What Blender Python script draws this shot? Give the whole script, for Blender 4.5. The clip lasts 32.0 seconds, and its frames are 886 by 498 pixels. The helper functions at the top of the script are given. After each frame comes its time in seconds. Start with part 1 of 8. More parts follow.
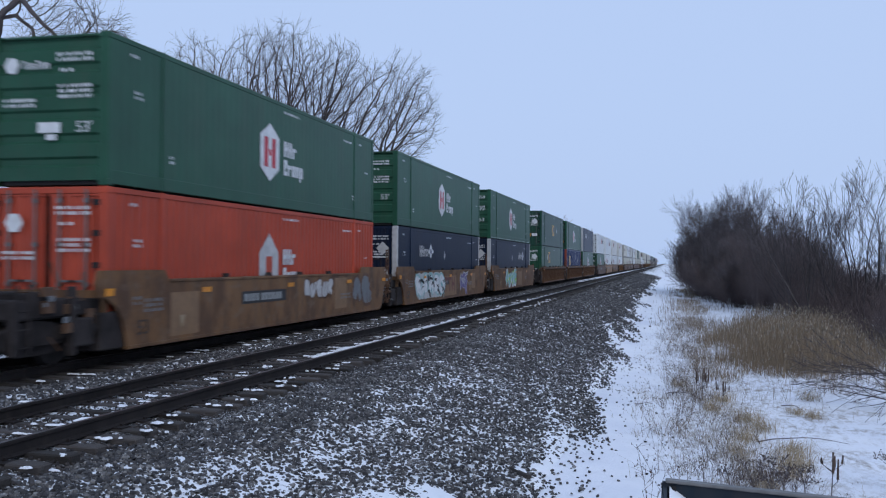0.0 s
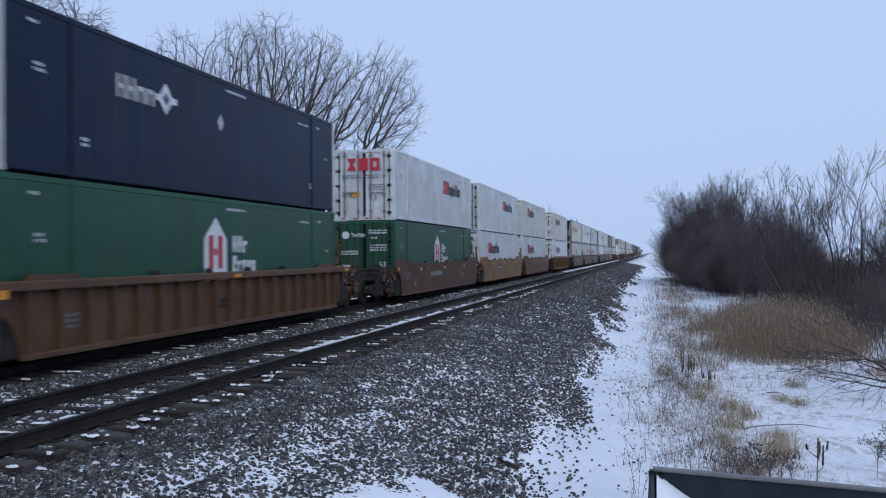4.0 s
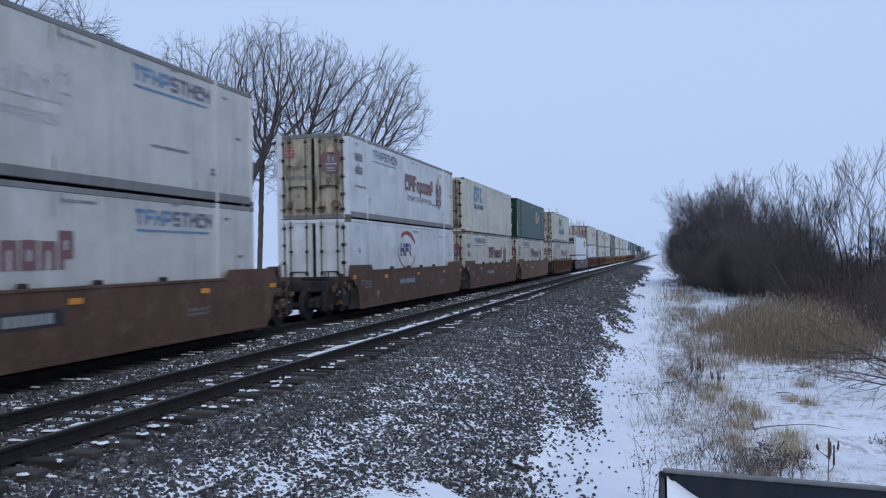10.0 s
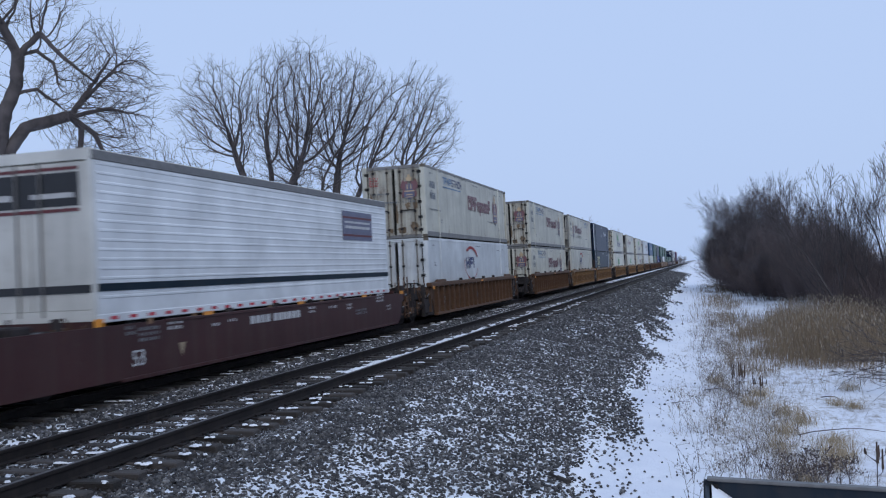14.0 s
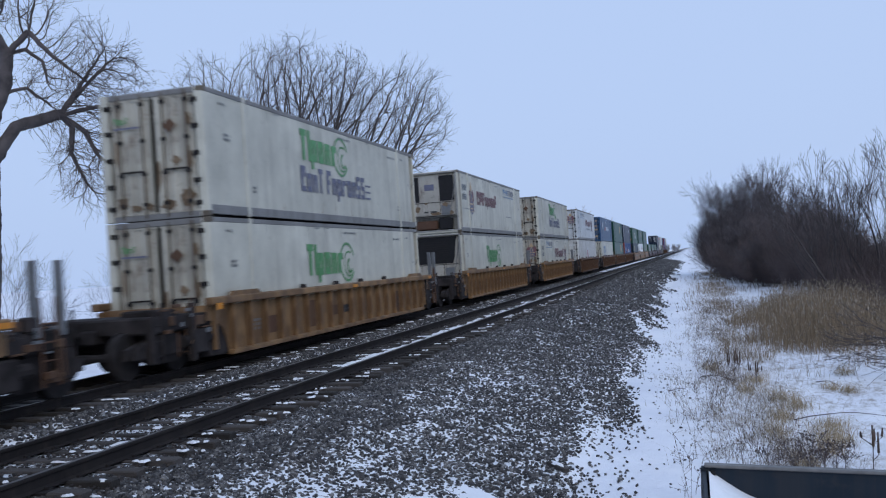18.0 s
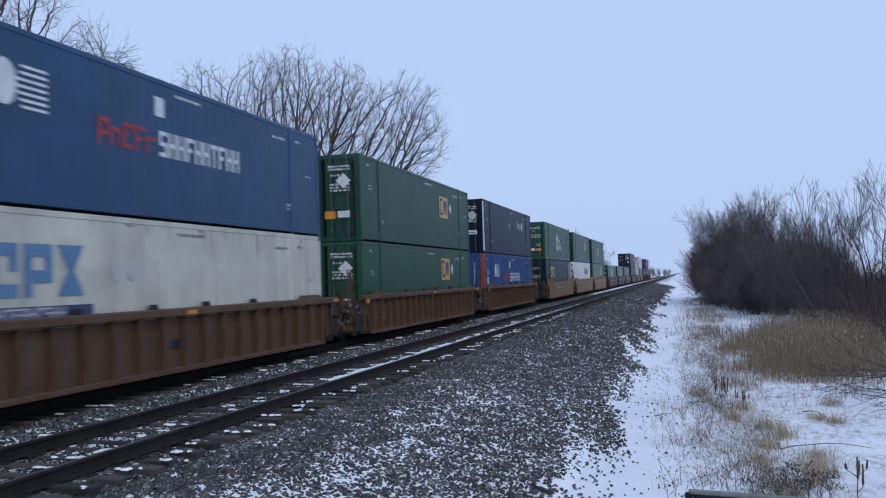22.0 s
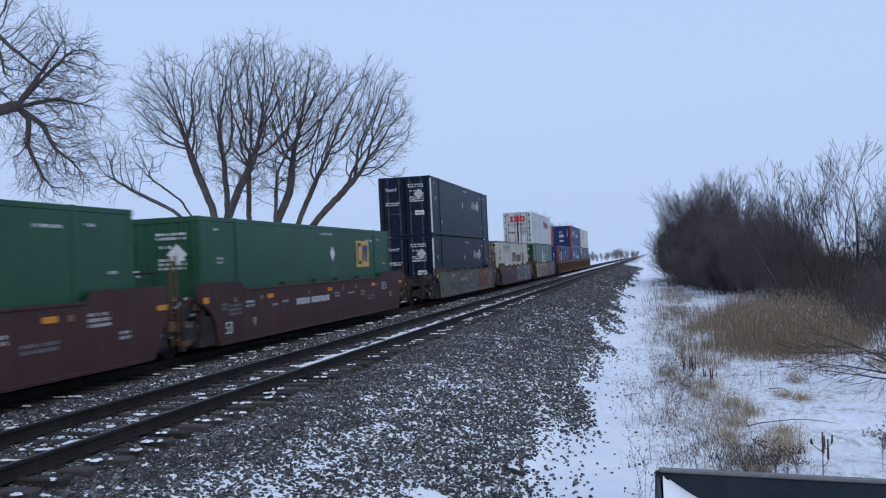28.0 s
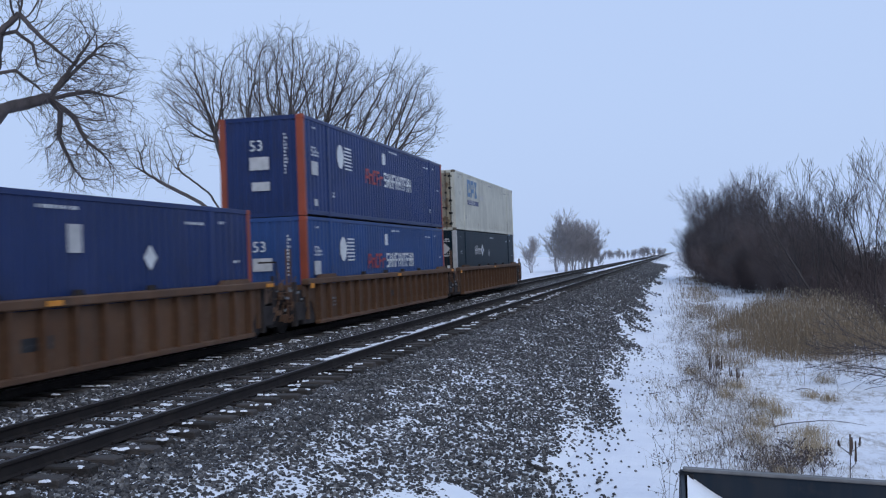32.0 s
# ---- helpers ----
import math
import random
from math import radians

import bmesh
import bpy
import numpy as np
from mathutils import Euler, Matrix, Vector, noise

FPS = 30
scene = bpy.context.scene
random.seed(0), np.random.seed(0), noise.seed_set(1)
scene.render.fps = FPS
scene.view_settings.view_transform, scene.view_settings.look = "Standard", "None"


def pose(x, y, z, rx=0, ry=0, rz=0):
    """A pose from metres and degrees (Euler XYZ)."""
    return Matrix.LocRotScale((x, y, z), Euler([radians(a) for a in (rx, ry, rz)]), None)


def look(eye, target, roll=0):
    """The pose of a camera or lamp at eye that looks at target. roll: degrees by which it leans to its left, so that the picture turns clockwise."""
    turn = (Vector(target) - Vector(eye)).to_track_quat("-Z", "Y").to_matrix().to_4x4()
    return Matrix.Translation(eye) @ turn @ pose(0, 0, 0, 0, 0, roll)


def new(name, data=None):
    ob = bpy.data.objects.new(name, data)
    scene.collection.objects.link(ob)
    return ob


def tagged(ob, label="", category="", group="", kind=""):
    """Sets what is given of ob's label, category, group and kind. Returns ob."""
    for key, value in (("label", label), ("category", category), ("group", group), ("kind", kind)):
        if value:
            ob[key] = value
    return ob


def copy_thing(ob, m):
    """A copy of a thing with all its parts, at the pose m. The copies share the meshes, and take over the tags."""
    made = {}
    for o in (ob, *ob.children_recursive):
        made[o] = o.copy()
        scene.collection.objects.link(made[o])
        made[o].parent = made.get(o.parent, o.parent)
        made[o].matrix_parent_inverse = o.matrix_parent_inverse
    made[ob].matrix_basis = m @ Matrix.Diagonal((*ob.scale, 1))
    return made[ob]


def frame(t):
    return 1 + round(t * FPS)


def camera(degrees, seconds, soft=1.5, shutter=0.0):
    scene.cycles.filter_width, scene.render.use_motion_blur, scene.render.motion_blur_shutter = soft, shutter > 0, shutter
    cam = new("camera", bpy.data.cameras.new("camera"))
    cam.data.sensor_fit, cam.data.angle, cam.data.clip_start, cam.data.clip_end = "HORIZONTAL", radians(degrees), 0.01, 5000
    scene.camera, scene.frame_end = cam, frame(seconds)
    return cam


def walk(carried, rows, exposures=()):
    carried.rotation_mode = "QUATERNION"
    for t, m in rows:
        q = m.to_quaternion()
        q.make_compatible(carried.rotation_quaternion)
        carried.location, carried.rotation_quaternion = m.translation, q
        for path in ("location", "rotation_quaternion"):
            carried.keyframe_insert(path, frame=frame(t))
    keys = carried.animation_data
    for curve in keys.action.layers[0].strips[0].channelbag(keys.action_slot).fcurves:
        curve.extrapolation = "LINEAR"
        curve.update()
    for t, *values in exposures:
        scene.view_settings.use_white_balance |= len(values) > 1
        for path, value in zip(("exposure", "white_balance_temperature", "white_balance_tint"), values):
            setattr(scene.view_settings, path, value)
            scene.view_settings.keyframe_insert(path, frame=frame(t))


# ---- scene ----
cam = camera(50.51, 32.0, soft=1.15, shutter=0.22)
EYE = (0.0, 0.0, 1.869)
# seconds, yaw, pitch, roll
PATH = [
    (0.0, 13.485, 0.777, -0.359),
    (0.5, 13.530, 0.852, -0.109),
    (1.0, 13.401, 0.976, -0.001),
    (1.5, 13.472, 0.863, 0.044),
    (2.0, 13.725, 0.652, 0.775),
    (2.5, 13.428, 0.389, 1.464),
    (3.0, 13.161, 0.137, 1.170),
    (3.5, 12.926, 0.140, 0.722),
    (5.5, 11.800, 0.849, -0.509),
    (6.0, 11.706, 0.803, -0.662),
    (6.5, 11.709, 0.688, -0.877),
    (7.0, 11.575, 0.680, -1.110),
    (7.5, 11.463, 0.670, -1.072),
    (8.0, 11.428, 0.532, -1.204),
    (8.5, 11.401, 0.395, -1.313),
    (9.0, 11.540, 0.419, -1.209),
    (9.5, 12.205, 0.488, -0.269),
    (10.0, 13.041, 0.524, 1.027),
    (10.5, 13.204, 0.602, 1.585),
    (11.0, 13.187, 0.737, 1.944),
    (11.5, 13.089, 0.591, 1.979),
    (12.0, 12.793, 0.541, 1.962),
    (12.5, 13.017, 0.819, 2.295),
    (13.0, 13.879, 1.138, 2.613),
    (13.5, 14.747, 1.358, 2.762),
    (14.0, 15.160, 1.381, 2.759),
    (14.5, 15.588, 1.454, 2.948),
    (16.5, 17.466, 0.834, 5.243),
    (17.0, 16.945, 0.490, 5.315),
    (17.5, 16.124, 0.360, 4.895),
    (18.0, 14.822, 0.879, 3.798),
    (18.5, 13.958, 1.237, 3.215),
    (19.0, 13.768, 1.409, 2.966),
    (19.5, 13.693, 1.631, 2.870),
    (20.0, 13.474, 1.755, 2.689),
    (20.5, 13.232, 1.916, 2.533),
    (21.0, 13.621, 2.110, 2.266),
    (21.5, 14.023, 2.060, 1.889),
    (22.0, 14.274, 1.896, 1.835),
    (22.5, 14.327, 1.824, 2.102),
    (23.0, 14.103, 1.785, 2.603),
    (23.5, 13.694, 1.839, 3.091),
    (24.0, 13.174, 1.912, 3.180),
    (24.5, 12.694, 1.996, 3.115),
    (25.0, 12.446, 1.819, 2.837),
    (25.5, 12.401, 1.550, 2.480),
    (27.5, 12.291, 0.946, 2.684),
    (28.0, 12.416, 0.873, 2.706),
    (28.5, 12.506, 0.840, 2.504),
    (29.0, 12.552, 0.849, 2.035),
    (29.5, 12.361, 0.946, 1.886),
    (30.0, 12.100, 0.781, 2.110),
    (30.5, 12.646, 0.525, 2.357),
    (31.0, 13.762, 0.397, 2.348),
    (31.5, 14.033, 0.456, 2.294),
    (32.0, 13.983, 0.644, 2.000),
]
walk(cam, [(t, pose(*EYE, 90 + p, roll, yaw)) for t, yaw, p, roll in PATH],
     [(0.0, 0.04), (19.0, 0.04), (22.5, 0.08), (24.0, 0.12), (25.5, 0.10), (28.0, 0.07), (32.0, 0.07)])

# ================= light: overcast winter daylight =================
world = bpy.data.worlds.new("overcast_sky")
scene.world = world
world.use_nodes = True
wn = world.node_tree
sky = wn.nodes.new("ShaderNodeTexSky")
sky.sky_type, sky.sun_disc = "NISHITA", False
sky.sun_elevation, sky.sun_rotation = radians(32), radians(150)
sky.air_density, sky.dust_density, sky.ozone_density = 1.0, 6.0, 2.0
cloud = wn.nodes.new("ShaderNodeMix")
cloud.data_type = "RGBA"
cloud.inputs["Factor"].default_value = 0.9
cloud.inputs["B"].default_value = (4.62, 6.0, 8.9, 1)
wn.links.new(sky.outputs["Color"], cloud.inputs["A"])
wn.links.new(cloud.outputs["Result"], wn.nodes["Background"].inputs["Color"])
wn.nodes["Background"].inputs["Strength"].default_value = 0.106
sun = new("sun", bpy.data.lights.new("sun", "SUN"))
sun.data.energy, sun.data.angle, sun.data.color = 0.6, radians(25), (1.0, 0.96, 0.9)
sun.matrix_basis = look((0, 0, 50), (0 - 30 * math.sin(radians(150)), 0 - 30 * math.cos(radians(150)), 30))

# ================= materials =================
def nodes_of(name):
    m = bpy.data.materials.new(name)
    m.use_nodes = True
    nt = m.node_tree
    b = nt.nodes["Principled BSDF"]
    return m, nt, b


def N(nt, kind, **kw):
    n = nt.nodes.new(kind)
    for k, v in kw.items():
        n.inputs[k.replace("_", " ")].default_value = v
    return n


def coords(nt, scale=(1, 1, 1)):
    tc = nt.nodes.new("ShaderNodeTexCoord")
    mp = nt.nodes.new("ShaderNodeMapping")
    mp.inputs["Scale"].default_value = scale
    nt.links.new(tc.outputs["Object"], mp.inputs["Vector"])
    return mp.outputs["Vector"]


def noise_tex(nt, vec, scale, detail=4, rough=0.55):
    n = N(nt, "ShaderNodeTexNoise", Scale=scale, Detail=detail, Roughness=rough)
    nt.links.new(vec, n.inputs["Vector"])
    return n.outputs["Fac"]


def ramp(nt, fac, stops):
    r = nt.nodes.new("ShaderNodeValToRGB")
    els = r.color_ramp.elements
    while len(els) < len(stops):
        els.new(0.5)
    for e, (p, c) in zip(els, stops):
        e.position, e.color = p, (*c, 1) if len(c) == 3 else c
    nt.links.new(fac, r.inputs["Fac"])
    return r.outputs["Color"]


def mix(nt, fac, a, b):
    m = nt.nodes.new("ShaderNodeMix")
    m.data_type = "RGBA"
    for sock, v in ((m.inputs["Factor"], fac), (m.inputs["A"], a), (m.inputs["B"], b)):
        if isinstance(v, (tuple, list)):
            sock.default_value = (*v, 1)
        elif isinstance(v, (int, float)):
            sock.default_value = v
        else:
            nt.links.new(v, sock)
    return m.outputs["Result"]


def bump(nt, b, fac, strength=0.3, dist=0.01):
    n = N(nt, "ShaderNodeBump", Strength=strength, Distance=dist)
    nt.links.new(fac, n.inputs["Height"])
    nt.links.new(n.outputs["Normal"], b.inputs["Normal"])


BW = ((0.0, (0, 0, 0)), (1.0, (1, 1, 1)))


def paint(name, rgb, rough=0.5, grime=0.35, rust=0.0, dirt=(0.075, 0.062, 0.05), patch=0.0):
    """Weathered paint on steel: tone shift, runs of dirt, grime, worn patches, rust spots."""
    m, nt, b = nodes_of(name)
    v = coords(nt)
    vs = coords(nt, (3.0, 3.0, 0.16))
    oi = nt.nodes.new("ShaderNodeObjectInfo")
    big = ramp(nt, noise_tex(nt, v, 0.9), ((0.3, tuple(c * 0.80 for c in rgb)), (0.7, tuple(min(1, c * 1.1) for c in rgb))))
    tone = ramp(nt, oi.outputs["Random"], ((0.0, (0.86,) * 3), (1.0, (1.06,) * 3)))
    mm = nt.nodes.new("ShaderNodeMix"); mm.data_type = "RGBA"; mm.blend_type = "MULTIPLY"
    mm.inputs["Factor"].default_value = 1.0
    nt.links.new(big, mm.inputs["A"]); nt.links.new(tone, mm.inputs["B"])
    streak = ramp(nt, noise_tex(nt, vs, 0.7, 5, 0.6), ((0.48, (0, 0, 0)), (0.8, (grime,) * 3)))
    col = mix(nt, streak, mm.outputs["Result"], dirt)
    runs = ramp(nt, noise_tex(nt, coords(nt, (9.0, 9.0, 0.7)), 1.2, 4, 0.6), ((0.58, (0, 0, 0)), (0.74, (min(1.0, grime * grime * 1.5),) * 3)))
    col = mix(nt, runs, col, (dirt[0] * 1.2, dirt[1] * 0.95, dirt[2] * 0.8))
    spots = ramp(nt, noise_tex(nt, v, 5.0, 6, 0.7), ((0.56, (0, 0, 0)), (0.78, (grime * 0.8,) * 3)))
    col = mix(nt, spots, col, dirt)
    if patch:
        worn = ramp(nt, noise_tex(nt, coords(nt, (1.0, 1.0, 0.55)), 1.5, 6, 0.62), ((0.46, (0, 0, 0)), (0.60, (patch,) * 3)))
        col = mix(nt, worn, col, (0.052, 0.027, 0.017))
        dust = ramp(nt, noise_tex(nt, coords(nt, (1.0, 1.0, 1.8)), 2.1, 5, 0.6), ((0.55, (0, 0, 0)), (0.68, (patch * 0.9,) * 3)))
        col = mix(nt, dust, col, (0.15, 0.105, 0.072))
    if rust:
        rs = ramp(nt, noise_tex(nt, v, 2.4, 7, 0.72), ((0.62 - 0.2 * rust, (0, 0, 0)), (0.72 - 0.1 * rust, (min(1, rust),) * 3)))
        rc = ramp(nt, noise_tex(nt, v, 11), ((0.3, (0.045, 0.019, 0.012)), (0.7, (0.15, 0.06, 0.026))))
        col = mix(nt, rs, col, rc)
    nt.links.new(col, b.inputs["Base Color"])
    b.inputs["Roughness"].default_value = rough
    b.inputs["Specular IOR Level"].default_value = 0.12 if max(rgb) < 0.05 else 0.25
    bump(nt, b, noise_tex(nt, v, 6.0, 3), 0.12, 0.02)
    return m


def plain(name, rgb, rough=0.6, var=0.12, scale=9.0, metal=0.0, bumpy=0.0, spec=0.5):
    m, nt, b = nodes_of(name)
    v = coords(nt)
    col = ramp(nt, noise_tex(nt, v, scale), ((0.3, tuple(c * (1 - var) for c in rgb)), (0.7, tuple(min(1, c * (1 + var)) for c in rgb))))
    nt.links.new(col, b.inputs["Base Color"])
    b.inputs["Roughness"].default_value, b.inputs["Metallic"].default_value = rough, metal
    b.inputs["Specular IOR Level"].default_value = spec
    if bumpy:
        bump(nt, b, noise_tex(nt, v, scale * 3), 0.5, bumpy)
    return m


def twig_material(name, a, c, snow=0.0):
    m, nt, b = nodes_of(name)
    v = coords(nt)
    col = ramp(nt, noise_tex(nt, v, 1.7), ((0.3, a), (0.7, c)))
    nt.links.new(col, b.inputs["Base Color"])
    b.inputs["Roughness"].default_value = 0.9
    bump(nt, b, noise_tex(nt, coords(nt, (9, 9, 2)), 5), 0.5, 0.02)
    return m


def snow_material(name, dirt=0.3):
    m, nt, b = nodes_of(name)
    v = coords(nt)
    a = ramp(nt, noise_tex(nt, v, 0.7, 5), ((0.3, (0.74, 0.77, 0.83)), (0.7, (0.86, 0.88, 0.91))))
    sp = ramp(nt, noise_tex(nt, v, 9.0, 6, 0.75), ((0.6, (0, 0, 0)), (0.75, (dirt,) * 3)))
    nt.links.new(mix(nt, sp, a, (0.30, 0.27, 0.22)), b.inputs["Base Color"])
    b.inputs["Roughness"].default_value = 0.75
    b.inputs["Subsurface Weight"].default_value = 0.0
    bump(nt, b, noise_tex(nt, v, 3.5, 6, 0.6), 0.55, 0.06)
    return m


def ground_material():
    """Snow field with dead grass showing through, and gravel streaks along the foot of the ballast."""
    m, nt, b = nodes_of("snowy_ground")
    v = coords(nt)
    snow = ramp(nt, noise_tex(nt, v, 0.5, 6), ((0.3, (0.72, 0.75, 0.82)), (0.7, (0.86, 0.88, 0.92))))
    grass = ramp(nt, noise_tex(nt, v, 14.0, 5, 0.7), ((0.3, (0.10, 0.075, 0.05)), (0.7, (0.30, 0.24, 0.16))))
    sep = nt.nodes.new("ShaderNodeSeparateXYZ")
    nt.links.new(v, sep.inputs[0])
    # dead grass strip between about 0 and 2.5 m from the eye line, thinning outwards
    band = nt.nodes.new("ShaderNodeMapRange")
    band.interpolation_type = "SMOOTHSTEP"
    band.inputs["From Min"].default_value, band.inputs["From Max"].default_value = -0.9, 0.8
    nt.links.new(sep.outputs["X"], band.inputs["Value"])
    patch = ramp(nt, noise_tex(nt, v, 0.42, 7, 0.68), ((0.44, (0, 0, 0)), (0.60, (1, 1, 1))))
    fine = ramp(nt, noise_tex(nt, coords(nt, (1, 0.45, 1)), 7.0, 6, 0.75), ((0.45, (0, 0, 0)), (0.62, (0.85,) * 3)))
    k = nt.nodes.new("ShaderNodeMath"); k.operation = "MULTIPLY"
    nt.links.new(patch, k.inputs[0]); nt.links.new(fine, k.inputs[1])
    k2 = nt.nodes.new("ShaderNodeMath"); k2.operation = "MULTIPLY"
    nt.links.new(k.outputs[0], k2.inputs[0]); nt.links.new(band.outputs[0], k2.inputs[1])
    nt.links.new(mix(nt, k2.outputs[0], snow, grass), b.inputs["Base Color"])
    b.inputs["Roughness"].default_value = 0.8
    bump(nt, b, noise_tex(nt, v, 2.2, 8, 0.65), 0.6, 0.1)
    return m


def ballast_material():
    """Dark crushed stone with snow caught in the gaps, thicker towards the foot of the bank."""
    m, nt, b = nodes_of("ballast_bed")
    v = coords(nt)
    vo = nt.nodes.new("ShaderNodeTexVoronoi")
    vo.inputs["Scale"].default_value = 22
    nt.links.new(v, vo.inputs["Vector"])
    stone = ramp(nt, vo.outputs["Color"], ((0.2, (0.035, 0.034, 0.036)), (0.9, (0.15, 0.145, 0.14))))
    sep = nt.nodes.new("ShaderNodeSeparateXYZ")
    nt.links.new(v, sep.inputs[0])
    foot = nt.nodes.new("ShaderNodeMapRange")
    foot.inputs["From Min"].default_value, foot.inputs["From Max"].default_value = -5.6, -1.9
    foot.inputs["To Min"].default_value, foot.inputs["To Max"].default_value = -0.20, 0.12
    nt.links.new(sep.outputs["X"], foot.inputs["Value"])
    fine = noise_tex(nt, v, 17.0, 3, 0.6)
    broad = noise_tex(nt, coords(nt, (1.0, 0.5, 1)), 0.55, 4, 0.6)
    a = nt.nodes.new("ShaderNodeMath"); a.operation = "MULTIPLY_ADD"
    nt.links.new(broad, a.inputs[0]); a.inputs[1].default_value = 0.85
    nt.links.new(fine, a.inputs[2])
    c = nt.nodes.new("ShaderNodeMath"); c.operation = "ADD"
    nt.links.new(a.outputs[0], c.inputs[0]); nt.links.new(foot.outputs[0], c.inputs[1])
    sn = ramp(nt, c.outputs[0], ((0.735, (0, 0, 0)), (0.80, (1, 1, 1))))
    nt.links.new(mix(nt, sn, stone, (0.78, 0.81, 0.86)), b.inputs["Base Color"])
    b.inputs["Roughness"].default_value = 0.9
    bump(nt, b, vo.outputs["Distance"], 0.9, 0.05)
    return m


def stone_material(name, tint=(1.0, 1.0, 1.0)):
    m, nt, b = nodes_of(name)
    oi = nt.nodes.new("ShaderNodeNewGeometry")
    v = coords(nt)
    tone = ramp(nt, oi.outputs["Random Per Island"], ((0.0, (0.022, 0.022, 0.026)), (0.5, (0.062, 0.06, 0.063)), (0.86, (0.15, 0.145, 0.142)), (1.0, (0.33, 0.325, 0.32))))
    speck = ramp(nt, noise_tex(nt, v, 30, 4), ((0.35, tuple(c * 0.6 for c in tint)), (0.7, tint)))
    mm = nt.nodes.new("ShaderNodeMix"); mm.data_type = "RGBA"; mm.blend_type = "MULTIPLY"
    mm.inputs["Factor"].default_value = 1.0
    nt.links.new(tone, mm.inputs["A"]); nt.links.new(speck, mm.inputs["B"])
    # a dusting of snow on the flat tops of the stones
    ge = nt.nodes.new("ShaderNodeSeparateXYZ")
    nt.links.new(oi.outputs["Normal"], ge.inputs[0])
    up = ramp(nt, ge.outputs["Z"], ((0.88, (0, 0, 0)), (0.98, (0.6,) * 3)))
    patch = ramp(nt, noise_tex(nt, v, 0.9, 5), ((0.55, (0, 0, 0)), (0.70, (1, 1, 1))))
    k = nt.nodes.new("ShaderNodeMath"); k.operation = "MULTIPLY"
    nt.links.new(up, k.inputs[0]); nt.links.new(patch, k.inputs[1])
    nt.links.new(mix(nt, k.outputs[0], mm.outputs["Result"], (0.75, 0.78, 0.83)), b.inputs["Base Color"])
    b.inputs["Roughness"].default_value = 0.85
    return m


def wood_material():
    m, nt, b = nodes_of("tie_wood")
    oi = nt.nodes.new("ShaderNodeObjectInfo")
    base = ramp(nt, oi.outputs["Random"], ((0.0, (0.018, 0.015, 0.013)), (1.0, (0.075, 0.066, 0.062))))
    g = ramp(nt, noise_tex(nt, coords(nt, (1.0, 14, 14)), 3, 6, 0.7), ((0.35, (0.5,) * 3), (0.7, (1.25,) * 3)))
    mm = nt.nodes.new("ShaderNodeMix"); mm.data_type = "RGBA"; mm.blend_type = "MULTIPLY"
    mm.inputs["Factor"].default_value = 1.0
    nt.links.new(base, mm.inputs["A"]); nt.links.new(g, mm.inputs["B"])
    nt.links.new(mm.outputs["Result"], b.inputs["Base Color"])
    b.inputs["Roughness"].default_value = 0.9
    bump(nt, b, noise_tex(nt, coords(nt, (1, 10, 10)), 4, 5), 0.6, 0.02)
    return m


def blade_material(name, a, c):
    m, nt, b = nodes_of(name)
    g = nt.nodes.new("ShaderNodeNewGeometry")
    nt.links.new(ramp(nt, g.outputs["Random Per Island"], ((0.0, a), (1.0, c))), b.inputs["Base Color"])
    b.inputs["Roughness"].default_value = 0.85
    return m


